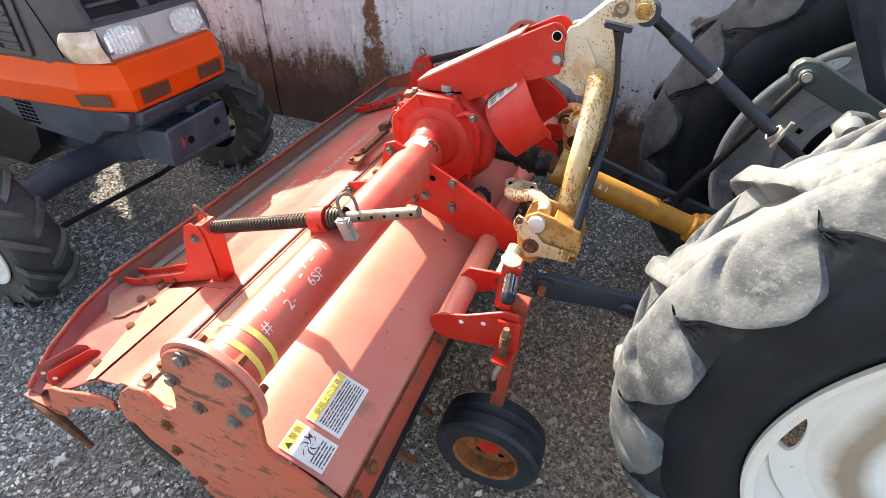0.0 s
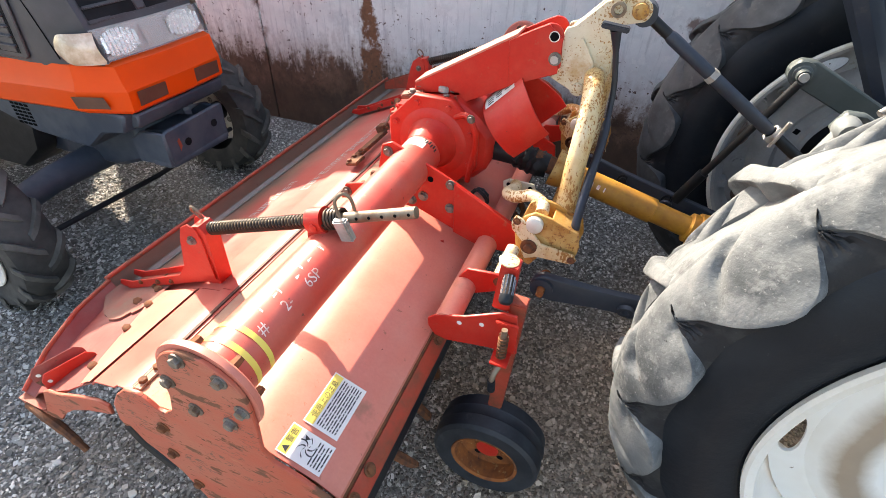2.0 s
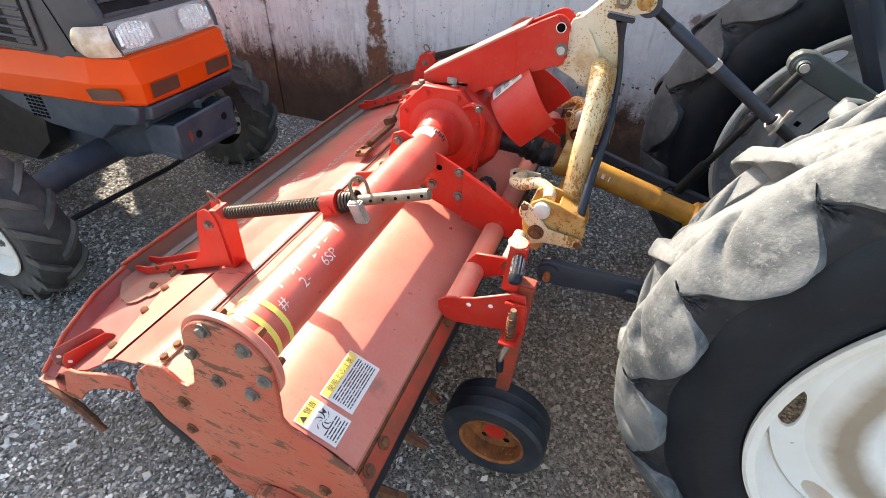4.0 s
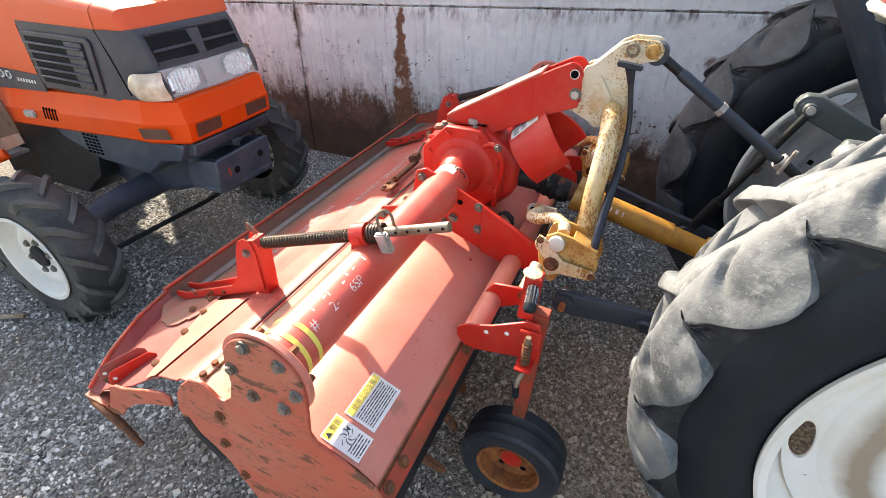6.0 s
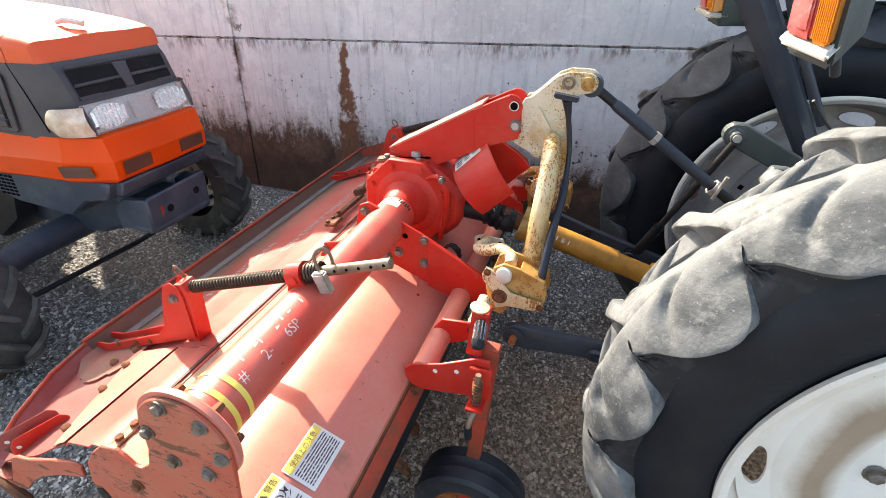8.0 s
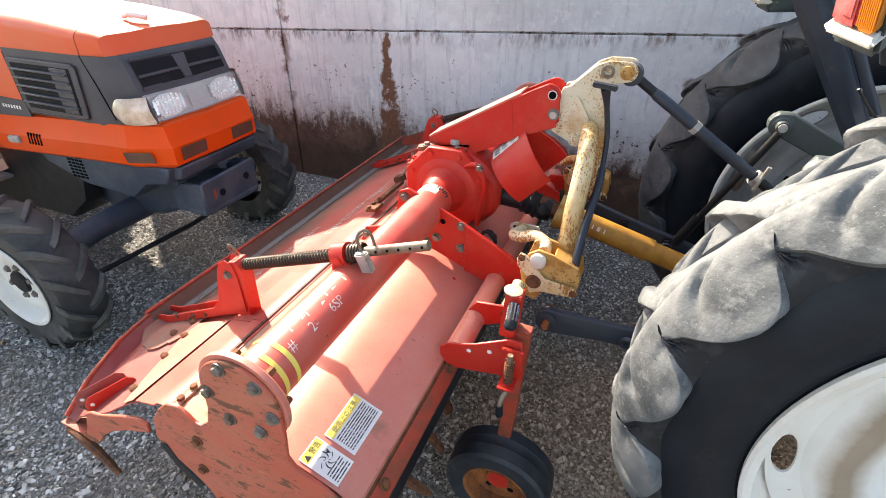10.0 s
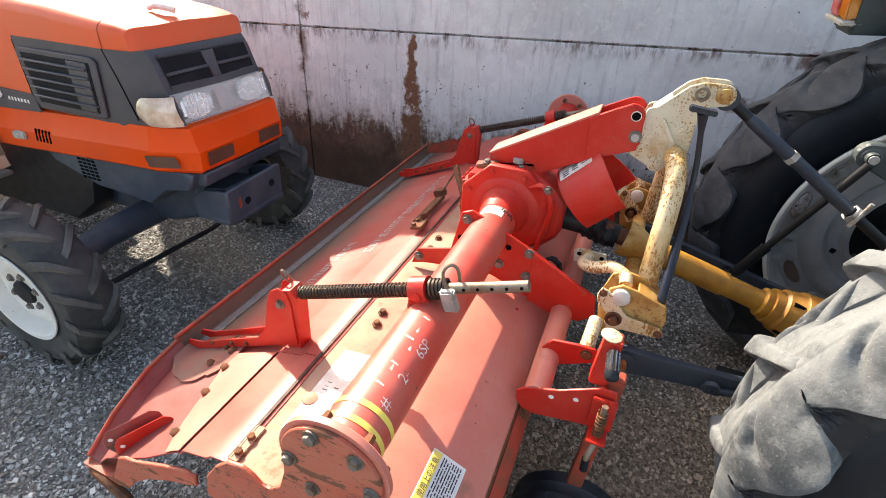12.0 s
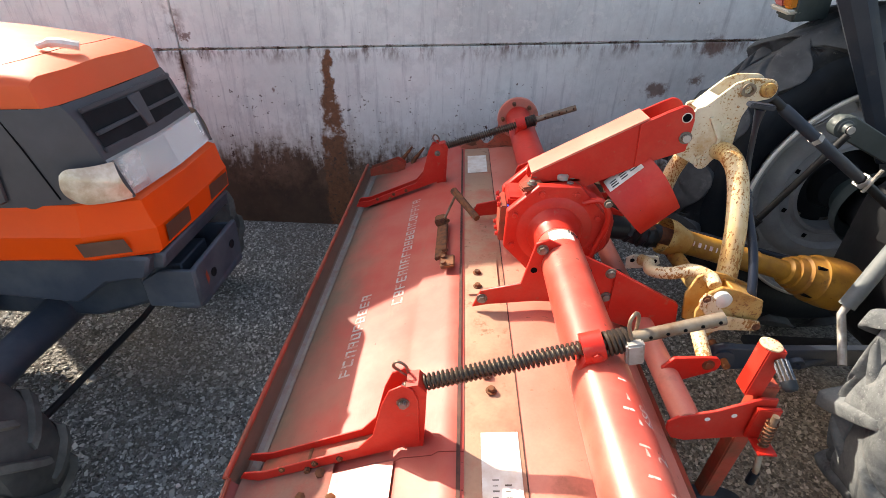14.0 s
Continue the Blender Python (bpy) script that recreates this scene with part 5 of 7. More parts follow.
# ---- the quick hitch between tiller and tractor ----
def quick_hitch():
    t = thing("quick_hitch", (0.47, MID, 0.60), "rust-streaked cream A-frame quick hitch between tractor and tiller", "hitch frame")
    mp = [(0.316, 1.182), (0.345, 1.205), (0.340, 1.30), (0.348, 1.322), (0.372, 1.33), (0.440, 1.398), (0.475, 1.412)] + arc(0.532, 1.383, 0.030, 95, -60, 7) + [(0.500, 1.345), (0.485, 1.30), (0.487, 1.19), (0.450, 1.175), (0.428, 1.146), (0.400, 1.142)]
    for y in (MID - 0.040, MID + 0.032):
        pl = part("mast_plate", Build().prism(mp, y, y + 0.008, "xz", 0.0015), "cream", t, "cream mast plate with rust patches")
        if y < MID:
            part("top_pin_head", Build().lathe([(0, 0.0), (0, 0.022), (0.012, 0.020), (0.014, 0)], (0.532, y, 1.383), (0, -1, 0), 20), "yellow_rust", pl, "yellow pin head")
            part("hook_ring", Build().lathe([(0, 0.012), (0.010, 0.012), (0.010, 0.020), (0, 0.020)], (0.476, y, 1.382), (0, -1, 0), 16, closed=True), "rod", pl)
            bolt(pl, (0.452, y, 1.272), (0, -1, 0), 0.012, 0.006, "cream")
            bolt(pl, (0.408, y, 1.160), (0, -1, 0), 0.017, 0.010, "cream")
    part("mast_rib", Build().prism([(0.40, 1.30), (0.44, 1.24), (0.44, 1.19), (0.432, 1.19), (0.43, 1.236), (0.392, 1.296)], MID - 0.052, MID - 0.039, "xz"), "cream", t)
    part("mast_bridge", Build().box((0.385, MID, 1.335), (0.06, 0.078, 0.010), (0, -42, 0)), "cream", t)
    for s in (-1, 1):
        leg = [(0.450, MID + s * 0.035, 1.198), (0.456, MID + s * 0.090, 1.202), (0.463, MID + s * 0.145, 1.176), (0.466, MID + s * 0.190, 1.120), (0.465, MID + s * 0.226, 1.060), (0.463, MID + s * 0.255, 1.000), (0.462, MID + s * 0.287, 0.880), (0.460, MID + s * 0.300, 0.820)]
        part("leg", Build().tube(curve_pts(leg), 0.029, 22), "cream_rusty", t, "bent cream tube leg with rust streaks")
        yb = MID + s * 0.36
        base = [(0.365, 0.905), (0.395, 0.925), (0.445, 0.915), (0.520, 0.885), (0.530, 0.84), (0.522, 0.800), (0.43, 0.79), (0.40, 0.74), (0.36, 0.75), (0.345, 0.84)]
        for yy in (yb - 0.028, yb + 0.052):
            part("foot_plate", Build().prism(base, yy - 0.005, yy + 0.005, "xz", 0.0015), "yellow_rust", t, "ochre rusty foot plate")
        part("foot_bridge", Build().prism([(0.44, 0.905), (0.52, 0.878), (0.515, 0.83), (0.44, 0.84)], yb - 0.03, yb + 0.05, "xz", 0.003), "yellow_rust", t)
        part("knob", Build().lathe([(0, 0.024), (0.016, 0.025), (0.022, 0.018), (0.023, 0)], (0.398, yb - 0.033, 0.892), (0, -1, 0), 24), "white", t, "round white pin end")
        latch = [(0.335, 0.890), (0.345, 0.915), (0.368, 0.905), (0.425, 0.838), (0.520, 0.826), (0.530, 0.808), (0.516, 0.793), (0.420, 0.790), (0.385, 0.775), (0.372, 0.80), (0.375, 0.83), (0.338, 0.868)]
        la = part("latch_plate", Build().prism(latch, yb - 0.052, yb - 0.044, "xz", 0.0015), "cream_rusty", t, "cream latch plate with rust stains")
        bolt(la, (0.393, yb - 0.052, 0.822), (0, -1, 0), 0.013, 0.016, "rust")
        part("washer", Build().lathe([(0, 0.0), (0.0, 0.024), (0.004, 0.024), (0.004, 0)], (0.393, yb - 0.052, 0.822), (0, -1, 0), 20), "rust", la)
        bolt(la, (0.516, yb - 0.052, 0.808), (0, -1, 0), 0.008, 0.006, "rust")
        bolt(la, (0.350, yb - 0.052, 0.898), (0, -1, 0), 0.008, 0.006, "rust")
        part("hook_bar", Build().tube(curve_pts([(0.405, yb + 0.02, 0.895), (0.400, yb + 0.05, 0.905), (0.360, yb + 0.085, 0.905), (0.310, yb + 0.10, 0.880), (0.272, yb + 0.15, 0.855), (0.285, yb + 0.21, 0.845), (0.275, yb + 0.245, 0.835)]), 0.019, 14), "cream_rusty", t, "curled cream hook bar")
        part("hook_tab", Build().prism([(0.235, 0.790), (0.230, 0.832), (0.250, 0.845), (0.335, 0.842), (0.345, 0.815), (0.33, 0.80)], yb + 0.255, yb + 0.263, "xz", 0.001), "cream", t, "cream hook tab with two holes")
        for x in (0.250, 0.325):
            part("hole", Build().lathe([(0.001, 0), (0.001, 0.008)], (x, yb + 0.255, 0.825), (0, -1, 0), 12), "darkhole", t)
    part("cross_tube", Build().tube([(0.43, MID - 0.33, 0.80), (0.43, MID + 0.33, 0.80)], 0.026, 16), "yellow_rust", t)
    # release lever
    rod = part("release_lever", Build().tube(curve_pts([(0.484, MID - 0.120, 1.350), (0.496, MID - 0.108, 1.29), (0.512, MID - 0.105, 1.20), (0.516, MID - 0.130, 1.13), (0.517, MID - 0.185, 1.062), (0.509, MID - 0.285, 0.985), (0.505, MID - 0.350, 0.895), (0.508, MID - 0.366, 0.83), (0.490, MID - 0.372, 0.795)]), [0.015 - 0.0012 * i for i in range(6)] + [0.008] * 14 + [0.0125] * 29, 12), "lever_blue", t, "dark blue release lever with worn paint")
    part("lever_top", Build().box((0.482, MID - 0.122, 1.357), (0.072, 0.030, 0.014), (0, 6, 0)), "lever_blue", rod, bevel=0.003)
    return t


quick_hitch()


# ---- the drive shaft ----
def drive_shaft():
    t = thing("drive_shaft", (0.75, MID, 0.60), "stained yellow plastic-guarded drive shaft under the hitch", "drive shaft")
    a, b = Vector((0.338, MID, 0.878)), Vector((1.18, MID, 0.655))
    d = (b - a).normalized()
    L = (b - a).length
    part("tube_outer", Build().lathe([(0.10, 0.030), (0.10, 0.042), (0.40, 0.042), (0.402, 0.036), (0.40, 0.030)], a, d, 28), "yellow", t, "yellow guard tube")
    part("tube_inner", Build().lathe([(0.38, 0.030), (0.38, 0.036), (0.58, 0.036), (0.58, 0.030)], a, d, 28), "yellow", t)
    part("collar", Build().lathe([(0.52, 0.036), (0.525, 0.050), (0.545, 0.052), (0.555, 0.046), (0.57, 0.044)], a, d, 28), "yellow", t)
    part("bell_rear", Build().lathe([(0.545, 0.040), (0.548, 0.060), (0.575, 0.064), (0.582, 0.073), (0.625, 0.080), (0.632, 0.088), (0.70, 0.095), (0.75, 0.094), (0.785, 0.080), (0.79, 0.060), (0.70, 0.070)], a, d, 40), "yellow", t, "ribbed ochre yellow guard bell")
    for k in range(5):
        q = a + d * (0.14 + 0.022 * k) + Vector((0, -0.038, 0.0185))
        part("chalk_mark", Build().box(q, (0.004 + 0.006 * (k % 2), 0.003, 0.016), (-24, 15, 0)), "chalk", t, "plain white mark")
    for k in range(4):
        ang = math.pi / 2 * k + 0.6
        s = Vector((0, 1, 0))
        u = d.cross(s)
        q = a + d * 0.605 + (s * math.cos(ang) + u * math.sin(ang)) * 0.0735
        part("bell_slot", Build().tube([q - d * 0.015, q + d * 0.02], 0.008, 6), "darkhole", t)
    part("bell_front", Build().lathe([(0.04, 0.065), (0.07, 0.062), (0.11, 0.048), (0.13, 0.042), (0.11, 0.038), (0.05, 0.056)], a, d, 28), "yellow_rust", t)
    part("yoke", Build().tube([a - d * 0.03, a + d * 0.10], [0.034, 0.028], 14), "rust", t, "dark rusty yoke")
    part("yoke", Build().tube([a + d * (L - 0.10), b], [0.03, 0.036], 14), "black", t)
    return t


drive_shaft()


# ---- the tractor that carries the tiller ----
AX, AZ = 1.45, 0.795
M["torn_rubber"] = mat("torn_black_rubber", (0.007, 0.009, 0.013), (0.022, 0.024, 0.027), scale=22, cut=(0.5, 0.62), rough=0.6, spec=0.4, spots=[((0.13, 0.135, 0.13), 60, 0.66, 0.72, 0.9)], bump=0.8, fine=60)
# Darker, bluer lugs for the far wheel: the wall's shade put into colour.
M["lug_shaded"] = mat("dusty_rubber_lug_in_shade", (0.030, 0.034, 0.040), (0.062, 0.068, 0.075), scale=8, rough=0.7, spec=0.4, spots=[((0.10, 0.105, 0.11), 22, 0.58, 0.74, 0.9)], bump=0.4)


CROWN = [(0.0, 0.745), (0.070, 0.743), (0.120, 0.738), (0.150, 0.728), (0.180, 0.712), (0.205, 0.690), (0.224, 0.665), (0.234, 0.635), (0.236, 0.605), (0.230, 0.570), (0.215, 0.535), (0.203, 0.503)]
# the lugs' outer outline from the crown to the sidewall: (along y, radius)
FULL = [(-0.095, 0.795), (-0.030, 0.803), (0.050, 0.805), (0.105, 0.803), (0.133, 0.799), (0.160, 0.786), (0.195, 0.755), (0.228, 0.717), (0.250, 0.690), (0.255, 0.660)]
PITCH = 360 / 17
INNER = 0.34


def smooth(lo, hi, v):
    t = max(0.0, min(1.0, (v - lo) / (hi - lo)))
    return t * t * (3 - 2 * t)


def along(line, d):
    k = min(int(d), len(line) - 2)
    f = d - k
    a, b, c, e = line[max(k - 1, 0)], line[k], line[k + 1], line[min(k + 2, len(line) - 1)]
    return tuple(0.5 * (2 * q + (r - p) * f + (2 * p - 5 * q + 4 * r - s) * f * f + (3 * q - p - 3 * r + s) * f ** 3) for p, q, r, s in zip(a, b, c, e))


def bent(keys, d):
    """A value between (place, value) keys, eased."""
    if d <= keys[0][0]:
        return keys[0][1]
    for (a, u), (b, v) in zip(keys[:-1], keys[1:]):
        if d <= b:
            return u + (v - u) * (d - a) / (b - a)
    return keys[-1][1]


def on_tyre(s, d, phi, drop):
    """A point of the tread, drop metres under the lugs' outline; the tyre is narrower on its inner half."""
    y, r = along(FULL, d)
    y0, r0 = along(FULL, max(0.0, d - 0.05))
    y1, r1 = along(FULL, min(len(FULL) - 1.0, d + 0.05))
    ty, tr = y1 - y0, r1 - r0
    l = math.hypot(ty, tr)
    y, r = y + tr / l * drop, r - ty / l * drop - (0.0 if s < 0 else 0.022)
    a = radians(phi)
    return (math.cos(a) * r, s * y * (1.0 if s < 0 else INNER), math.sin(a) * r)


# the bar: its middle and half width in degrees, over the outline's steps
BAR_MID = [(0.1, 16.8), (1.0, 14.4), (2.0, 10.8), (3.0, 8.3), (4.0, 7.3), (4.7, 7.2)]
BAR_HALF = [(0.1, 2.2), (0.8, 1.9), (2.0, 1.5), (3.0, 1.4), (4.2, 1.3), (4.7, 0.6)]
# the foot: its edges in degrees
FOOT_CCW = [(5.0, 9.68), (5.6, 10.3), (5.85, 9.4), (6.1, 7.8), (6.5, 6.3), (7.0, 4.2), (7.4, 2.2), (7.7, 0.3), (7.95, -1.8), (8.08, -3.4)]
FOOT_CW = [(3.2, 8.0 - PITCH), (4.4, 7.3 - PITCH), (5.0, -12.1), (5.6, -11.2), (6.0, -10.7), (6.6, -9.6), (7.0, -8.7), (7.4, -7.5), (7.7, -6.3), (7.95, -4.9), (8.08, -3.4)]


def grid_faces(rows, cols, o=0):
    return [(o + i * cols + j, o + i * cols + j + 1, o + (i + 1) * cols + j + 1, o + (i + 1) * cols + j) for i in range(rows - 1) for j in range(cols - 1)]


def lug_mesh(s, material, fine):
    """One lug: a slanting bar over the tread and the broad foot on the shoulder beside it, hollowed behind its ridge."""
    b = Build()
    # the bar
    cross = [(-1.7, 0.062), (-1.35, 0.030), (-1.15, 0.0135), (-1.0, 0.0065), (-0.85, 0.0022), (-0.5, 0.0), (0.0, -0.001), (0.5, 0.0), (0.80, 0.0018), (0.95, 0.006), (1.05, 0.013), (1.16, 0.030), (1.36, 0.062)]
    ends = [(0.06, 0.062), (0.11, 0.030), (0.15, 0.008), (0.21, 0.0015)]
    n = 14 * fine
    ds = [d for d, _ in ends] + [0.28 + (4.7 - 0.28) * i / n for i in range(n + 1)]
    vs = []
    for i, d in enumerate(ds):
        low = ends[i][1] if i < len(ends) else 0.014 * smooth(2.7, 3.6, d) + 0.010 * smooth(4.0, 4.7, d)
        for w, drop in cross:
            side = smooth(0.9, 1.1, abs(w))
            hollow = 1.1 * (smooth(0.35, 0.7, d) * smooth(1.5, 1.2, d) + smooth(1.6, 1.9, d) * smooth(2.8, 2.4, d)) * side if w > 0.9 else 0.0
            vs.append(on_tyre(s, d, bent(BAR_MID, d) + bent(BAR_HALF, d) * w - hollow, max(drop, low if drop < 0.06 else 0.062)))
    b.add(vs, grid_faces(len(ds), len(cross)))
    # the foot and the dust-filled floor between two bars
    m, cols = 20 * fine, 12 * fine
    rim = [(0.0, 0.055), (0.006, 0.020), (0.018, 0.007), (0.042, 0.001)]
    us = [u for u, _ in rim] + [rim[-1][0] + (1 - 2 * rim[-1][0]) * j / cols for j in range(1, cols)] + [1 - u for u, _ in rim[::-1]]
    vs, rows = [], 0
    for i in range(m + 4):
        d = 0.9 + (7.95 - 0.9) * i / m if i <= m else (8.01, 8.05, 8.079)[i - m - 1]
        ccw = bent(FOOT_CCW, d) if d > 5.0 else bent(BAR_MID, d) - 0.2 * bent(BAR_HALF, d) + 0.7 * smooth(3.0, 3.4, d) + 1.9 * smooth(4.3, 5.0, d)
        cw = bent(FOOT_CW, d) if d > 3.2 else bent(BAR_MID, d) - PITCH
        for u in us:
            phi = ccw + (cw - ccw) * u
            floor = bent([(0.9, 0.062), (1.1, 0.056), (1.6, 0.050), (2.2, 0.036), (2.6, 0.021), (3.0, 0.009), (3.4, 0.004), (4.0, 0.002), (4.4, 0.002), (4.9, 0.003), (6.0, 0.003), (7.0, 0.001), (8.5, 0.0)], d)
            floor = floor * (1.0 if d > 3.4 else 0.30 + 0.70 * smooth(0.1, 0.8, u)) if d > 1.2 else floor
            floor += 0.004 * smooth(0.6, 1.0, u) * smooth(6.6, 5.8, d) * smooth(5.4, 5.8, d) + 0.0003 * smooth(0.06, 0.0, u)
            groove = 0.013 * math.exp(-((d - 4.66 - 0.36 * phi) / 0.40) ** 2) * smooth(5.0, 1.5, phi) * smooth(-5.5, -3.0, phi)
            groove -= 0.003 * math.exp(-((d - 3.65 - 0.30 * phi) / 0.35) ** 2) * smooth(9.0, 6.0, phi) * smooth(-4.0, -1.0, phi)
            belly = -0.004 * math.sin(math.pi * min(1.0, max(0.0, u))) * smooth(5.0, 6.5, d)
            edge = 0.0
            for k in range(len(rim) - 1):
                (u0, e0), (u1, e1) = rim[k], rim[k + 1]
                q = min(u, 1 - u)
                if u0 <= q < u1:
                    edge = e0 + (e1 - e0) * (q - u0) / (u1 - u0)
            if u < 0.5:
                edge *= smooth(5.5, 5.9, d)
            else:
                edge *= smooth(5.5, 5.9, d)
            drop = floor + groove + belly + edge
            if i > m:
                drop = max(drop, (0.004, 0.014, 0.055)[i - m - 1])
            vs.append(on_tyre(s, d, phi, drop))
        rows += 1
    b.add(vs, grid_faces(rows, len(us)))
    return finish("lug", b, material, 50)


def shoulder_mesh(s):
    """Torn black rubber between one foot and the tip of the next."""
    b, rng = Build(), random.Random(8)
    rows, cols = 16, 15
    vs = []
    for i in range(rows):
        d = 4.9 + (7.9 - 4.9) * i / (rows - 1)
        a, c = bent(FOOT_CW, d) + 0.6, bent(FOOT_CCW, max(d, 5.0)) - PITCH - 0.6
        for j in range(cols):
            u = j / (cols - 1)
            torn = smooth(7.0, 5.2, d)
            drop = 0.006 + 0.010 * smooth(5.4, 6.4, d) * (0.4 + 0.6 * math.sin(math.pi * u)) + 0.010 * torn * rng.uniform(-1, 1) * math.sin(math.pi * u)
            drop += 0.030 * smooth(6.4, 7.9, d)
            vs.append(on_tyre(s, d, a + (c - a) * u, drop))
    b.add(vs, grid_faces(rows, cols))
    return finish("shoulder", b, "torn_rubber", 28)


M["lift_grey"] = mat("pale_grey_paint", (0.13, 0.15, 0.155), (0.18, 0.19, 0.19), scale=8, rough=0.5)


def rear_wheel(tr, yc, out, ax, yr):
    """out: the way to the outer side along y; yc, yr: the middle of the tyre and of its rim."""
    c = (ax, yc, AZ)
    w = part("rear_wheel", Build().lathe([(-y, r) for y, r in CROWN[:0:-1]] + [(y * INNER, r) for y, r in CROWN], c, (0, 1, 0), 136), "rubber", tr, "large black tractor tyre with mud-dusted lugs")
    for s in (-1, 1):
        near = out < 0 and s < 0
        me = lug_mesh(s, "lug" if out < 0 else "lug_shaded", 3 if near else 2)
        sh = shoulder_mesh(s)
        for k in range(17):
            turn = Matrix.Translation(c) @ Matrix.Rotation(-radians((153.6 if out < 0 else 157.5) + PITCH * (k + (0.0 if s == -1 else 0.5))), 4, "Y")
            for name, data in (("lug", me), ("shoulder", sh)):
                ob = new(name, data)
                ob.parent = w
                ob.matrix_basis = turn
    white = out < 0
    c, yc = (ax, yr, AZ), yr
    o = (0, out, 0)
    col = "rimwhite" if white else "rimgrey"
    part("bead", Build().lathe([(0.152, 0.540), (0.163, 0.541), (0.169, 0.533), (0.168, 0.524)], c, o, 136), "rubber", w)
    edge = [(0.155, 0.501), (0.170, 0.519), (0.182, 0.520), (0.187, 0.512), (0.183, 0.495), (0.150, 0.484), (0.10, 0.474), (0.05, 0.456)]
    r = part("rim", Build().lathe(edge + [(-h, q) for h, q in edge[::-1]], c, o, 136), col, w, "white painted wheel rim" if white else "silver-grey wheel rim")
    if white:
        ring = [(0.070, 0.456), (0.070, 0.388)]
        prof = [(0.070, 0.388), (0.082, 0.362), (0.094, 0.335), (0.097, 0.30), (0.085, 0.265), (0.05, 0.24), (0.035, 0.20), (0.035, 0.13), (0.06, 0.11), (0.06, 0.0)]
    else:
        part("lip_ring", Build().lathe([(-0.180, 0.504), (-0.1885, 0.508), (-0.1885, 0.5155), (-0.183, 0.5215)], c, o, 136), "white", w, "pale rim lip")
        ring = [(-0.040, 0.456), (-0.040, 0.378)]
        prof = [(-0.040, 0.378), (-0.052, 0.366), (-0.070, 0.350), (-0.077, 0.325), (-0.075, 0.300), (-0.060, 0.286), (-0.045, 0.278), (-0.040, 0.235), (-0.055, 0.222), (-0.055, 0.205), (0.05, 0.20)]
    disc = Build().lathe(prof, c, o, 136)
    # the outer ring of the disc, with eight oval cut-outs
    h, r_out, r_in = ring[0][0], ring[0][1], ring[1][1]
    r_mid = (r_out + r_in) / 2
    for k in range(8):
        mid = radians((190 if white else 172) + 45 * k)
        hole, frame_ = [], []
        for q in range(48):
            t = 2 * math.pi * q / 48
            hole.append((math.cos(t) * 0.064 / r_mid, r_mid + 0.024 * math.sin(t)))
            u, v = math.cos(t), math.sin(t)
            f = max(abs(u), abs(v))
            frame_.append((u / f * math.pi / 8, r_mid + v / f * (r_out - r_in) / 2))
        vs = [(c[0] + math.cos(mid + a_) * q, yc + out * z, AZ + math.sin(mid + a_) * q) for line, z in ((frame_, h), (hole, h), ([(a_, r_mid + (q - r_mid) * 1.02) for a_, q in hole], h - 0.008)) for a_, q in line]
        disc.add(vs, [(i * 48 + q, i * 48 + (q + 1) % 48, (i + 1) * 48 + (q + 1) % 48, (i + 1) * 48 + q) for i in range(2) for q in range(48)])
    part("wheel_disc", disc.weld(), "dish" if white else col, w, "dished wheel disc with oval cut-outs")
    if not white:
        part("hub", Build().lathe([(0.04, 0.21), (0.03, 0.12), (-0.03, 0.10), (-0.03, 0.0)], c, o, 40), "black", w, "dark recessed hub")
    for k in range(8):
        a = math.pi / 4 * k + 0.2
        d = Vector((math.cos(a), 0, math.sin(a)))
        bolt(w, Vector(c) + d * 0.19 + Vector((0, out * 0.037, 0)), o, 0.016, 0.02)
        if not white:
            e = Vector((math.cos(a + 0.25), 0, math.sin(a + 0.25)))
            part("square_hole", Build().box(Vector(c) + e * 0.258 - Vector((0, -0.0435, 0)) * out * 1.0 + Vector((0, -0.087 * out, 0)), (0.020, 0.004, 0.020), (0, 20, 0)), "darkhole", w)
            bolt(w, Vector(c) + d * 0.405 - Vector((0, 0.044 * out, 0)), (0, -out, 0), 0.020, 0.012, "rimgrey")
        part("rim_lug", Build().box((ax + 0.468 * math.cos(a + 0.15), yc - out * 0.085, AZ + 0.468 * math.sin(a + 0.15)), (0.05, 0.06, 0.035), (0, -math.degrees(a + 0.15), 0)), col, w, bevel=0.005)
    return w


LAMPS = [((0.906, 0.80, 1.5838), (0.0556, -0.08, -0.0166), (0.0643, 0.12, 0.029), (-0.0145, 0, 0.14)), ((0.862, 1.86, 1.560), (0.045, -0.045, -0.018), (0.13, 0.08, 0.0), (-0.014, 0, 0.14))]


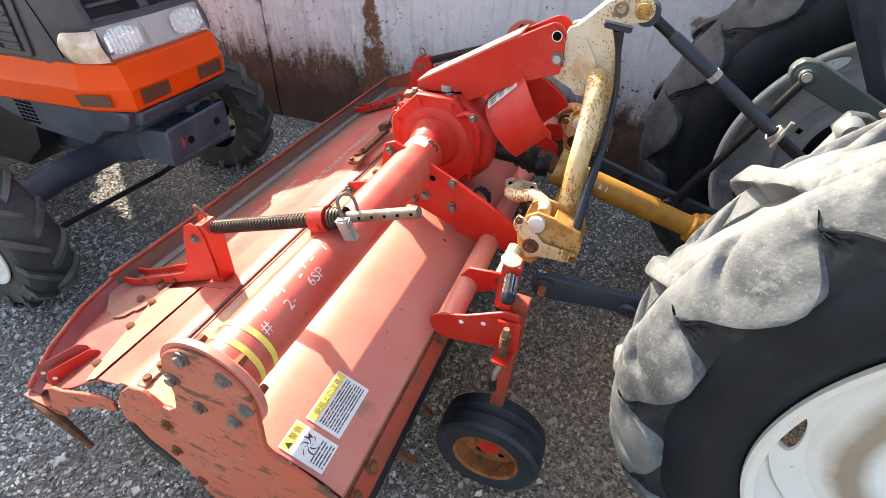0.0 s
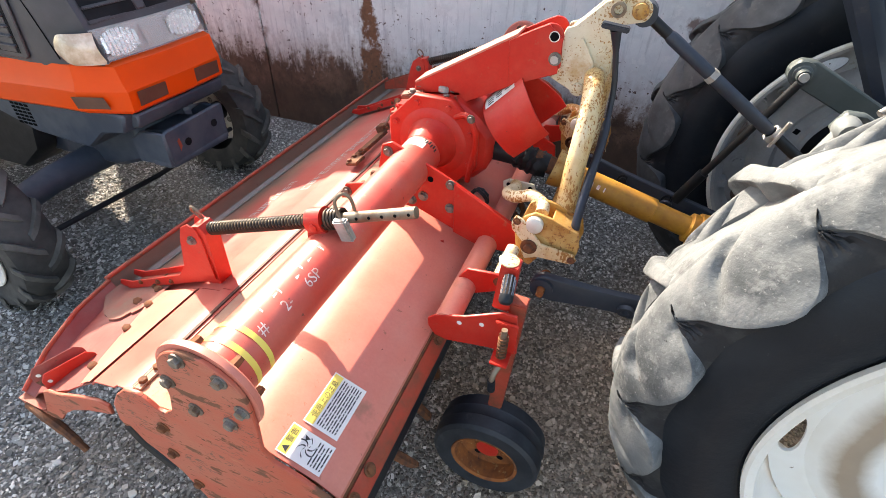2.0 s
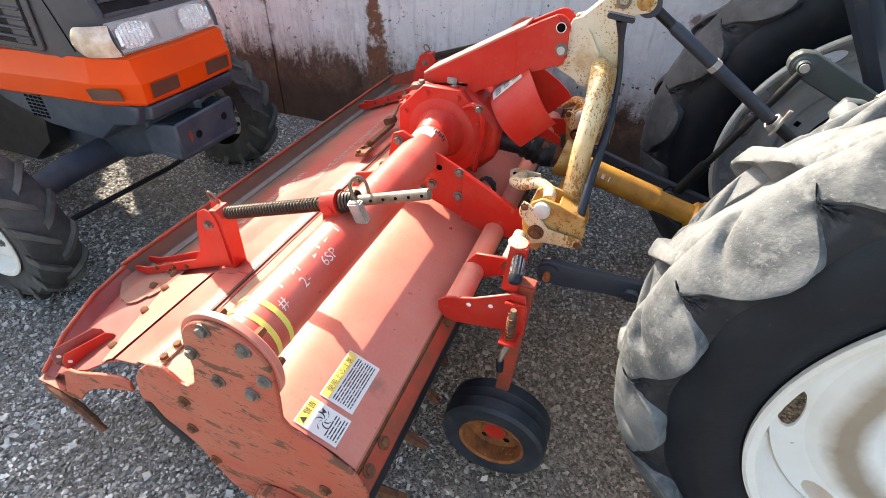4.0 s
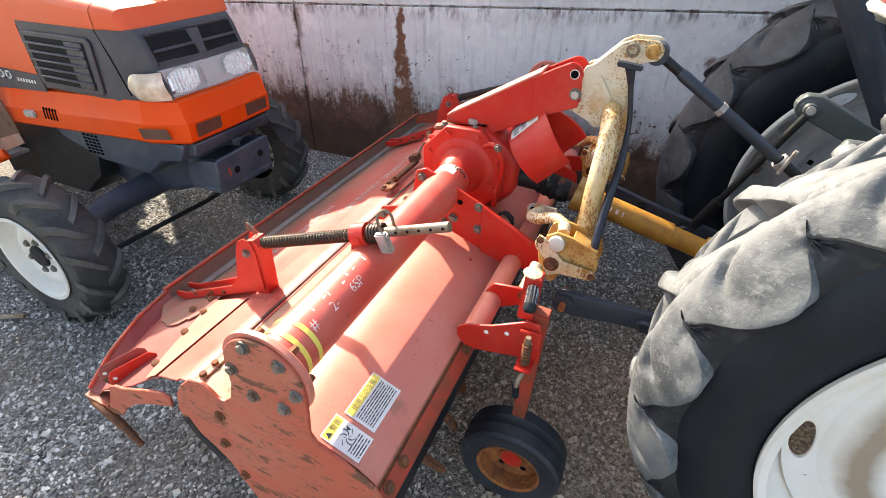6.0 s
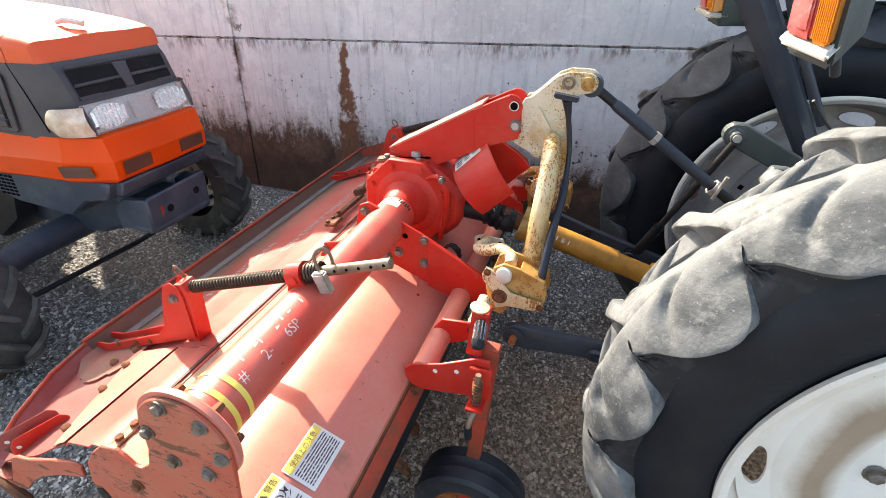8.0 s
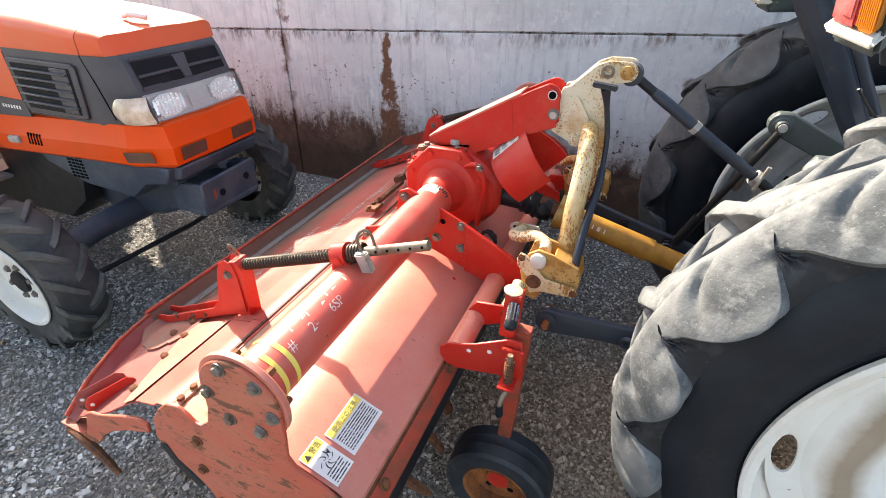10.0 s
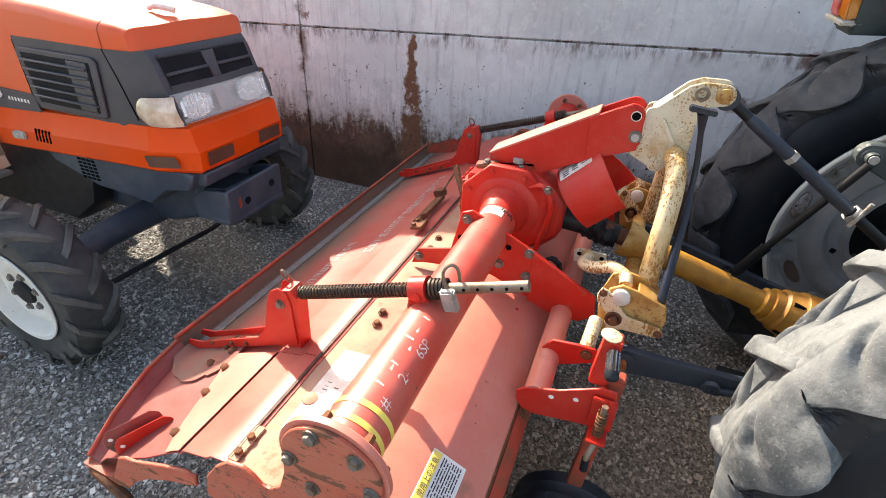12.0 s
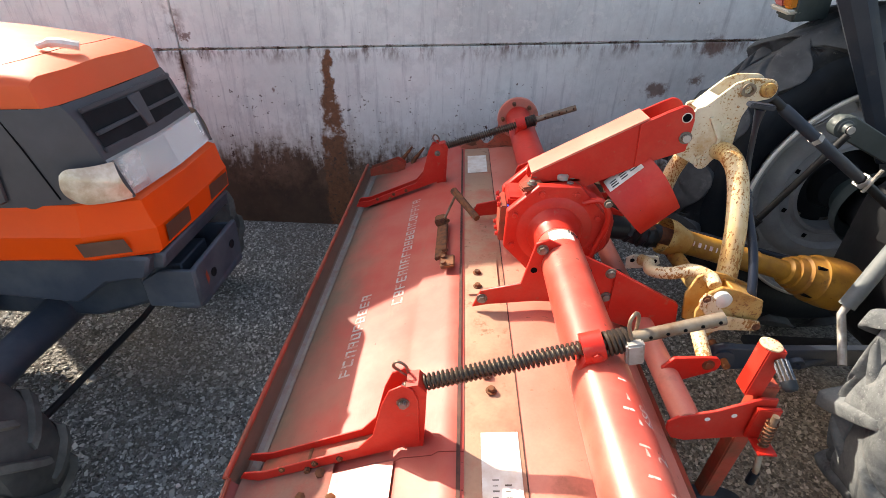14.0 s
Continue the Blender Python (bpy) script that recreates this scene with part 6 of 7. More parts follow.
def carrying_tractor():
    t = thing("tractor", (AX, MID, 0.0), "dark tractor with large mud-dusted rear wheels carrying the tiller", "tractor")
    rear_wheel(t, 0.590, -1, AX + 0.027, 0.546)
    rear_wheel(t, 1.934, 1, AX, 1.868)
    part("axle_housing", Build().tube([(AX, 0.62, AZ), (AX, 0.95, AZ), (AX, 1.42, AZ), (AX, 1.75, AZ)], [0.09, 0.13, 0.13, 0.09], 24), "black", t, "dark rear axle housing")
    part("gear_case", Build().prism([(1.16, 0.50), (1.16, 0.98), (1.22, 1.05), (2.3, 1.05), (2.3, 0.45), (1.30, 0.42)], 0.97, 1.40, "xz", 0.03), "black", t, "dark transmission case")
    part("hub_brake", Build().lathe([(0, 0.17), (0.06, 0.16), (0.08, 0.11), (0.16, 0.10), (0.16, 0)], (AX, 1.60, AZ), (0, 1, 0), 32), "green", t, "round dark brake hub")
    # top link
    a, b = Vector((0.545, MID, 1.372)), Vector((1.18, MID, 0.955))
    d = b - a
    tl = part("top_link", Build().tube([a + d * 0.03, a + d * 0.115], 0.0145, 14), "black", t, "dark threaded top link")
    part("link_body", Build().tube([a + d * 0.11, a + d * 0.13, a + d * 0.62, a + d * 0.64], [0.0135, 0.0178, 0.0178, 0.0135], 20), "navy", tl, "blue-grey turnbuckle tube")
    part("link_eye", Build().lathe([(-0.022, 0.014), (-0.022, 0.032), (0.022, 0.032), (0.022, 0.014)], a, (0, 1, 0), 20, closed=True), "navy", tl)
    part("link_thread", Build().tube([a + d * 0.64, b], 0.015, 14), "black", tl)
    for f, r in ((0.335, 0.0215), (0.655, 0.026)):
        q = a + d * f
        part("link_nut", Build().lathe([(-0.009, 0.02), (-0.009, r), (0.009, r), (0.009, 0.02)], q, d, 6), "steel", tl, "bright lock nut", smooth=0)
    part("lock_handle", Build().tube([a + d * 0.655 + Vector((0, -0.02, -0.03)), a + d * 0.655 + Vector((0.02, -0.03, 0.05))], 0.006, 8), "steel", tl)
    part("link_bracket", Build().box((1.20, MID, 0.94), (0.12, 0.10, 0.16)), "black", t, bevel=0.01)
    # lower links
    for y in both(0.775):
        s = -1 if y < MID else 1
        bar = [(0.415, 0.690), (0.425, 0.722), (0.452, 0.737), (0.49, 0.732), (0.62, 0.706), (0.95, 0.655), (1.32, 0.60), (1.32, 0.53), (0.95, 0.585), (0.62, 0.640), (0.48, 0.648), (0.43, 0.660)]
        b_ = Build().prism(bar, y - 0.014, y + 0.014, "xz", 0.003)
        b_.v = [(vx, vy - s * 0.24 * max(0.0, vx - 0.50), vz) for vx, vy, vz in b_.v]
        lk = part("lower_link", b_, "navy", t, "dark blue-grey lower link arm")
        part("link_ball", Build().lathe([(-0.022, 0.014), (-0.020, 0.034), (0.020, 0.034), (0.022, 0.014)], (0.452, y, 0.690), (0, 1, 0), 20, closed=True), "navy", lk)
        part("link_pin", Build().tube([(0.452, y - 0.045, 0.690), (0.452, y + 0.06, 0.690)], [0.011, 0.014], 10), "orange_rust", lk, "rusty bare pin end")
        part("eye_bolt", Build().lathe([(-0.007, 0.012), (-0.007, 0.024), (0.007, 0.024), (0.007, 0.012)], (0.70 if s < 0 else 0.80, y - 0.026 - s * 0.24 * (0.20 if s < 0 else 0.30), 0.655 if s < 0 else 0.632), (0, 1, 0.3), 16, closed=True), "navy", lk)
        part("check_rod", Build().tube([(0.71 if s < 0 else 0.81, y - 0.030 - s * 0.24 * (0.21 if s < 0 else 0.31), 0.645 if s < 0 else 0.620), (1.25, y + s * -0.26, 0.57)], 0.011, 10), "navy", lk, "dark check rod")
        if s > 0:
            for x in (0.62, 0.80):
                bolt(lk, (x, y - 0.014 - 0.24 * (x - 0.50), 0.675 - (x - 0.62) * 0.15), (0, -1, 0), 0.016, 0.016, "black")
    # lift arms and rods
    for y in both(0.90):
        s = -1 if y < MID else 1
        if s < 0:
            lr = part("lift_rod", Build().tube([(0.878, 0.923, 0.786), (1.05, 1.002, 1.19)], 0.024, 20), "lift_grey", t, "grey tubular lift rod")
            part("rod_screw", Build().tube([(0.835, 0.79, 0.66), (0.868, 0.915, 0.762), (0.88, 0.923, 0.79)], 0.012, 12), "steel", lr, "bright threaded rod end")
            part("rod_joint", Build().lathe([(-0.03, 0.0), (-0.03, 0.022), (-0.018, 0.030), (0.018, 0.030), (0.03, 0.022), (0.03, 0.0)], (1.055, 1.004, 1.205), (0, 1, 0), 20), "lift_grey", lr)
            part("lift_arm", Build().prism([(1.03, 1.19), (1.05, 1.235), (1.09, 1.235), (1.30, 1.13), (1.42, 1.06), (1.42, 0.98), (1.28, 1.05), (1.06, 1.165)], 1.03, 1.06, "xz", 0.004), "green", t, "grey-green lift arm")
            continue
        la = part("lift_arm", Build().prism([(0.995, 1.205), (1.02, 1.235), (1.06, 1.235), (1.30, 1.12), (1.42, 1.06), (1.42, 0.98), (1.28, 1.05), (1.04, 1.155), (1.005, 1.17)], y - 0.020, y + 0.020, "xz", 0.004), "green", t, "grey-green lift arm")
        part("arm_eye", Build().lathe([(-0.04, 0.0), (-0.05, 0.018), (-0.030, 0.020), (-0.028, 0.026), (-0.024, 0.028), (-0.022, 0.038), (0.022, 0.038), (0.03, 0.0)], (1.035, y, 1.195), (0, 1, 0), 28), "green", la, "round lift arm eye")
        part("eye_washer", Build().lathe([(0, 0.0), (0.0, 0.014), (0.006, 0.014), (0.006, 0)], (1.035, y - 0.050, 1.195), (0, -1, 0), 24), "steel", la)
        lr = part("lift_rod", Build().tube([(1.03, y - 0.055, 1.180), (0.83, y + 0.04, 0.655)], 0.013, 12), "black", t, "thin dark lift rod")
        part("rod_fork", Build().tube([(0.885, y + 0.015, 0.80), (0.83, y + 0.04, 0.655)], 0.020, 12), "black", lr)
    # mudguards, pillars and tail lamps
    for s in (-1, 1):
        yw = MID + s * 0.67
        guard = []
        for k in range(13):
            a = radians(40 + 118 * k / 12)
            guard.append((AX + 0.90 * math.cos(a), AZ + 0.02 + 0.90 * math.sin(a)))
        if s > 0:
            part("mudguard", Build().sheet(guard[:9], yw - 0.18, yw + 0.20, 0.008), "black", t, "dark rear mudguard")
        else:
            gd = part("mudguard", Build().sheet(guard[:8], yw - 0.20, yw + 0.18, 0.008), "black", t, "dark rear mudguard")
    part("pillar", Build().tube([(0.905, 1.62, 1.75), (0.987, 1.62, 1.626), (1.288, 1.62, 1.171), (1.38, 1.61, 1.03)], [0.058, 0.056, 0.042, 0.040], 8), "navy", t, "dark slanting frame pillar")
    part("pillar", Build().tube([(1.00, 1.55, 1.78), (1.13, 1.55, 1.52), (1.30, 1.54, 1.24)], 0.016, 12), "navy", t)
    for corner, right, deep, tall in LAMPS:
        P, R, D, U = Vector(corner), Vector(right), Vector(deep), Vector(tall)
        def wedge(a, b, c, d, e, f):
            """A block from a to b along the face, c to d inwards, e to f upwards."""
            pts = [P + R * i + D * k + U * l for i in (a, b) for k in (c, d) for l in (e, f)]
            return Build().add(pts, [(0, 1, 3, 2), (4, 6, 7, 5), (0, 4, 5, 1), (2, 3, 7, 6), (0, 2, 6, 4), (1, 5, 7, 3)])
        tlamp = part("tail_lamp", wedge(-0.06, 1.10, 0.22, 1.9, -0.34, 1.0), "green", t, "grey tail lamp housing", bevel=0.010)
        part("lamp_frame", wedge(-0.08, 1.10, -0.08, 0.5, -0.13, -0.01), "white", tlamp, "white lamp surround", bevel=0.006)
        part("lens", wedge(0.0, 0.58, 0.0, 0.6, 0.0, 1.0), "redlens", tlamp, "faded red lens", bevel=0.006)
        part("lens", wedge(0.585, 1.0, 0.0, 1.0, 0.0, 1.0), "amber", tlamp, "amber indicator lens", bevel=0.006)
        for k in range(9):
            q = 0.61 + 0.043 * k
            part("lens_rib", wedge(q, q + 0.018, -0.02, 0.02, 0.06, 0.96), "amber", tlamp)
        part("lens_pane", wedge(0.22, 0.48, -0.02, 0.02, 0.12, 0.60), "redlens", tlamp, bevel=0.002)
        part("lamp_arm", Build().tube([P + R * 0.5 + D * 1.5 - U * 0.2, P + R * 0.5 + D * 2.4 - U * 1.2], 0.012, 10), "navy", tlamp)
    # odds and ends behind the hitch
    part("toggle", Build().tube(curve_pts([(1.055, 0.90, 1.285), (1.09, 0.92, 1.31), (1.13, 0.93, 1.325)]), [0.008] * 6 + [0.016] * 6 + [0.018], 10), "steel", t, "bright lever with pale cap")
    part("wire", Build().tube(curve_pts([(1.0, 0.80, 1.46), (1.06, 0.83, 1.40), (1.12, 0.86, 1.36), (1.22, 0.92, 1.33)]), 0.003, 8), "black", t, "wiring loom")
    part("connector", Build().box((1.20, 0.90, 1.345), (0.07, 0.03, 0.03), (0, 20, 25)), "navy", t, bevel=0.004)
    part("side_plate", Build().prism([(1.16, 1.20), (1.16, 1.33), (1.26, 1.36), (1.40, 1.15), (1.40, 1.02), (1.22, 1.02)], 0.98, 0.99, "xz", 0.002), "rimgrey", t, "pale grey plate")
    part("drawbar", Build().box((1.02, MID, 0.40), (0.40, 0.06, 0.03)), "black", t, bevel=0.004)
    return t


carrying_tractor()

# ---- the orange tractor ----
OY = 1.235  # its middle


def tyre_with_lugs(parent, c, R, width, rim_r, lugs, name, label, material="tyre_grey"):
    hw = width / 2
    w = part(name, Build().lathe([(-hw * 0.85, rim_r), (-hw, rim_r + (R - rim_r) * 0.35), (-hw * 0.98, R * 0.86), (-hw * 0.7, R * 0.93), (0, R * 0.945), (hw * 0.7, R * 0.93), (hw * 0.98, R * 0.86), (hw, rim_r + (R - rim_r) * 0.35), (hw * 0.85, rim_r)], c, (0, 1, 0), 64), material, parent, label)
    for s in (-1, 1):
        vs, fs = [], []
        st = [(-0.08, 0.935, 0.0), (0.15, 0.94, 0.05), (0.45, 0.938, 0.13), (0.75, 0.925, 0.22), (0.98, 0.89, 0.29), (1.06, 0.83, 0.33), (1.06, 0.77, 0.345)]
        hh = [0.05, 0.06, 0.065, 0.068, 0.06, 0.03, 0.004]
        for (f, r0, ang), h in zip(st, hh):
            wide = 0.085 * (1 + 0.3 * max(f, 0))
            for dw, k in ((-wide * 0.62, 0), (-wide * 0.38, 1), (wide * 0.38, 1), (wide * 0.62, 0)):
                a = ang + dw
                r = R * (r0 - 0.008 + h * k * (1 if f < 1 else 0.4))
                vs.append(Vector((math.cos(a) * r, s * hw * (f + (h * 0.9 * k if f > 0.9 else 0)), math.sin(a) * r)))
        for i in range(len(st) - 1):
            for j in range(3):
                q = i * 4 + j
                fs.append((q, q + 1, q + 5, q + 4))
        fs += [(0, 1, 2, 3), tuple(range((len(st) - 1) * 4, len(st) * 4))[::-1]]
        me = finish("lug", Build().add(vs, fs), "lug_grey", 35)
        for k in range(lugs):
            ob = new("lug", me)
            ob.parent = w
            ob.matrix_basis = Matrix.Translation(c) @ Matrix.Rotation(-(2 * math.pi * (k + (0.5 if s > 0 else 0)) / lugs), 4, "Y")
    return w


M["panel_blue"] = mat("dusty_dark_blue_paint", (0.034, 0.046, 0.068), (0.072, 0.084, 0.102), scale=5, rough=0.55)
M["lug_grey"] = mat("dust_grey_rubber", (0.055, 0.053, 0.05), (0.11, 0.105, 0.098), scale=9, rough=0.85, bump=0.3)


def orange_tractor():
    t = thing("orange_tractor", (-2.3, OY, 0.0), "orange compact tractor with charcoal grille parked facing the tiller", "tractor")
    # hood: a closed shell, top slightly rising to the back
    def shell(stations):
        vs, fs = [], []
        m = len(stations[0])
        for s in stations:
            vs += s
        for i in range(len(stations) - 1):
            for j in range(m - 1):
                q = i * m + j
                fs.append((q, q + 1, q + m + 1, q + m))
        return Build().add(vs, fs)

    def arch(x, zt, zs, half, zb):
        """A hood section at x: side foot, side top, rounded shoulder, crown."""
        pts = [(x, OY - half, zb), (x, OY - half, zs)]
        for k in range(1, 6):
            a = radians(90 * k / 6)
            pts.append((x, OY - half + 0.055 * (1 - math.cos(a)), zs + (zt - zs) * math.sin(a) * 0.92))
        pts += [(x, OY - half * 0.5, zt - 0.005), (x, OY, zt)]
        return pts + [(px, 2 * OY - py, pz) for px, py, pz in pts[-2::-1]]

    part("hood", shell([arch(-2.68, 1.475, 1.42, 0.325, 1.00), arch(-2.3, 1.465, 1.41, 0.325, 1.02), arch(-2.12, 1.457, 1.405, 0.324, 1.03), arch(-2.118, 1.457, 1.405, 0.324, 1.295), arch(-1.9, 1.445, 1.395, 0.322, 1.30), arch(-1.60, 1.415, 1.37, 0.318, 1.312)]), "hoodtop", t, "glossy orange hood")
    # nose: the top breaks to a sloping front face
    front = [(-1.452 - 0.030 * min(1.0, max(0.0, abs(y - OY) - 0.24) / 0.06), y, 1.312) for _, y, _ in arch(-1.48, 1.388, 1.36, 0.298, 1.312)]
    part("nose_cap", shell([arch(-1.597, 1.414, 1.370, 0.317, 1.312), arch(-1.53, 1.404, 1.368, 0.306, 1.312), arch(-1.49, 1.392, 1.362, 0.298, 1.312), front]), "hoodtop", t, "orange nose cap", smooth=22)
    part("cap_ornament", Build().tube(curve_pts([(-1.63, OY - 0.05, 1.428), (-1.58, OY - 0.04, 1.438), (-1.53, OY - 0.01, 1.425)]), [0.010] * 4 + [0.014] * 9, 8), "sticker_old", t, "pale hood badge as plain shape")
    # grille band: charcoal front and sides
    fr = Build()
    def ring(z, grow, xf):
        return [(-2.11, OY - 0.3255, z), (-1.60, OY - 0.320 - grow, z), (-1.50, OY - 0.305 - grow, z), (xf, OY - 0.262, z), (xf + 0.012, OY, z), (xf, OY + 0.262, z), (-1.50, OY + 0.305 + grow, z), (-1.60, OY + 0.320 + grow, z), (-2.11, OY + 0.3255, z)]
    rows = [ring(1.312, 0.0, -1.455), ring(1.27, 0.002, -1.425), ring(1.16, 0.004, -1.385), ring(1.06, 0.006, -1.355), ring(1.02, 0.006, -1.35)]
    vs = [v for r in rows for v in r]
    m = len(rows[0])
    fr.add(vs, [(i * m + j, i * m + j + 1, (i + 1) * m + j + 1, (i + 1) * m + j) for i in range(len(rows) - 1) for j in range(m - 1)])
    gr = part("grille", fr, "char", t, "charcoal plastic grille surround")
    # front vents
    for s in (-1, 1):
        y0, y1 = (OY - 0.235, OY - 0.025) if s < 0 else (OY + 0.025, OY + 0.235)
        e0, e1 = (0.0, 0.009) if s < 0 else (0.009, 0.0)
        v = Build().add([(-1.424 + e0, y0, 1.282), (-1.424 + e1, y1, 1.280), (-1.388 + e1, y1, 1.182), (-1.388 + e0, y0, 1.182)], [(0, 1, 2, 3)])
        part("front_vent", v, "char_shaded", gr, "dark front vent")
        part("vent_bar", Build().box((-1.397, (y0 + y1) / 2, 1.226), (0.016, abs(y1 - y0), 0.012), (0, -20, 0)), "char", gr, bevel=0.003)
    for z, d in ((1.293, 0), (1.178, 0.036)):
        part("vent_frame", Build().box((-1.421 + d, OY, z), (0.010, 0.48, 0.014), (0, -17, 0)), "char", gr, bevel=0.003)
    part("vent_post", Build().prism([(OY - 0.034, 1.285), (OY + 0.034, 1.285), (OY + 0.020, 1.180), (OY - 0.020, 1.180)], -0.006, 0.006, "yz", 0.003), "char", gr).matrix_basis = Matrix.Translation((-1.3985, 0, 1.232)) @ Matrix.Rotation(radians(-20), 4, "Y") @ Matrix.Translation((0, 0, -1.232))
    for w_ in (-1, 1):
        part("panel_seam", Build().tube([(-1.602, OY + w_ * 0.3195, 1.312), (-1.560, OY + w_ * 0.3190, 1.20), (-1.515, OY + w_ * 0.3150, 1.05)], 0.0025, 6), "darkhole", gr)
    # side louvres
    for y, s in ((OY - 0.327, -1), (OY + 0.327, 1)):
        lv = part("side_louvre", Build().prism([(-2.085, 1.045), (-2.10, 1.26), (-2.08, 1.275), (-1.66, 1.275), (-1.64, 1.26), (-1.66, 1.045), (-1.68, 1.035), (-2.06, 1.03)], y, y + s * 0.010, "xz", 0.004), "char", t, "charcoal side louvre panel")
        part("louvre_hole", Build().prism([(-2.05, 1.055), (-2.068, 1.255), (-1.675, 1.255), (-1.695, 1.055)], y + s * 0.0095, y + s * 0.0115, "xz"), "char_shaded", lv)
        part("louvre_block", Build().prism([(-1.80, 1.058), (-1.80, 1.252), (-1.690, 1.252), (-1.705, 1.058)], y + s * 0.011, y + s * 0.015, "xz", 0.002), "char", lv)
        for k in range(5):
            z = 1.080 + 0.036 * k
            part("slat", Build().prism([(-2.058 - 0.003 * k, z), (-2.058 - 0.003 * k, z + 0.010), (-1.690, z + 0.010), (-1.692, z)], y + s * 0.010, y + s * 0.026, "xz", 0.003), "char", lv)
        part("dark_stripe", Build().prism([(-2.66, 0.965), (-2.67, 1.085), (-2.10, 1.075), (-2.09, 1.0)], y - s * 0.001, y + s * 0.004, "xz"), "char", t, "charcoal side stripe")
        if s < 0:
            for k in range(5):
                x = -2.60 + 0.058 * k
                b = Build()
                for q in ((0, 0, 0.012, 0.05), (0.034, 0, 0.046, 0.05), (0, 0.038, 0.046, 0.05), (0, 0, 0.046, 0.011)):
                    if (k, q[1]) in ((1, 0.038), (2, 0)) and q[2] == 0.046:
                        continue
                    b.add([(x + q[0], y - 0.0052, 1.032 + q[1] * 0.8), (x + q[2], y - 0.0052, 1.032 + q[1] * 0.8), (x + q[2], y - 0.0052, 1.032 + q[3] * 0.8), (x + q[0], y - 0.0052, 1.032 + q[3] * 0.8)], [(0, 1, 2, 3)])
                part("badge_letter", b, "sticker", t, "white block badge letter", smooth=0)
            for k in range(7):
                x = -2.285 + 0.021 * k
                part("badge_letter", Build().add([(x, y - 0.0052, 1.030), (x + 0.013, y - 0.0052, 1.030), (x + 0.015, y - 0.0052, 1.046), (x + 0.002, y - 0.0052, 1.046)], [(0, 1, 2, 3)]), "sticker_old", t, "small white plain bar", smooth=0)
                x = -2.625 + 0.022 * k
                part("badge_letter", Build().add([(x, y - 0.0012, 1.118), (x + 0.014, y - 0.0012, 1.118), (x + 0.015, y - 0.0012, 1.136), (x, y - 0.0012, 1.136)], [(0, 1, 2, 3)]), "sticker_old", t, "small white plain bar", smooth=0)
    # orange skirt with its bumper step
    sk = []
    def skirt(z, grow):
        return [(-2.66, OY - 0.322 - grow, z - 0.065), (-1.62, OY - 0.325 - grow, z), (-1.48, OY - 0.315 - grow, z), (-1.315 + grow, OY - 0.258, z), (-1.305 + grow, OY, z), (-1.315 + grow, OY + 0.258, z), (-1.48, OY + 0.315 + grow, z), (-1.62, OY + 0.325 + grow, z), (-2.66, OY + 0.322 + grow, z - 0.065)]
    rows = [skirt(1.040, -0.035), skirt(1.030, 0.0), skirt(0.965, 0.012), skirt(0.935, 0.024), skirt(0.855, 0.020), skirt(0.842, 0.005), skirt(0.842, -0.04)]
    vs = [v for r in rows for v in r]
    m = 9
    sk = part("skirt", Build().add(vs, [(i * m + j, i * m + j + 1, (i + 1) * m + j + 1, (i + 1) * m + j) for i in range(len(rows) - 1) for j in range(m - 1)]), "orange", t, "glossy orange bumper skirt", smooth=12)
    # reflectors set into the skirt
    for y0, y1 in ((OY - 0.225, OY - 0.085), (OY + 0.085, OY + 0.225)):
        part("skirt_slot", Build().add([(-1.286, y0, 0.868), (-1.280, y1, 0.875), (-1.277, y1, 0.928), (-1.283, y0, 0.928)], [(0, 1, 2, 3)]).add([(-1.286, y0, 0.868), (-1.280, y1, 0.875), (-1.284, y1, 0.870), (-1.290, y0, 0.870)], [(0, 1, 2, 3)]), "slot", sk, "brown reflector slot", smooth=0)
    def corner(u, z):
        a, b = Vector((-1.48, OY - 0.337, 0)), Vector((-1.294, OY - 0.268, 0))
        p = a + (b - a) * u
        p.z = z
        nrm = Vector((b.y - a.y, -(b.x - a.x), 0)).normalized()
        return p + nrm * 0.009
    part("skirt_slot", Build().add([corner(-0.05, 0.87), corner(0.62, 0.87), corner(0.55, 0.918), corner(-0.10, 0.918)], [(0, 1, 2, 3)]), "slot", sk, "brown reflector slot", smooth=0)
    for k in range(5):
        part("vent_slit", Build().box((-2.16 + 0.022 * k, OY - 0.347, 0.893), (0.006, 0.006, 0.06), (0, 15, 0)), "darkhole", sk)
    part("side_latch", Build().box((-2.27, OY - 0.35, 0.875), (0.07, 0.03, 0.035), (0, 0, 10)), "steel", sk, "steel hood latch", bevel=0.006)
    # headlights
    def lampface(z, push):
        return [(-1.50, OY - 0.317, z), (-1.43, OY - 0.300 - push, z), (-1.352 + push, OY - 0.262, z), (-1.338 + push, OY, z), (-1.352 + push, OY + 0.262, z), (-1.43, OY + 0.300 + push, z), (-1.50, OY + 0.317, z)]
    lo, hi = lampface(1.045, 0.020), lampface(1.155, -0.012)
    hi[0] = (-1.485, OY - 0.318, 1.14)
    hi[6] = (-1.485, OY + 0.318, 1.14)
    hl = part("headlight", Build().add([(x - 0.019, OY + (y - OY) * 0.98, z) for x, y, z in lo[2:5] + hi[2:5]], [(0, 1, 4, 3), (1, 2, 5, 4)]), "rimgrey", t, "wide clear headlight unit", smooth=0)
    part("lens", Build().add(lo[2:5] + hi[2:5], [(0, 1, 4, 3), (1, 2, 5, 4)]), "lens", hl, "hazy clear lens", smooth=0).visible_shadow = False
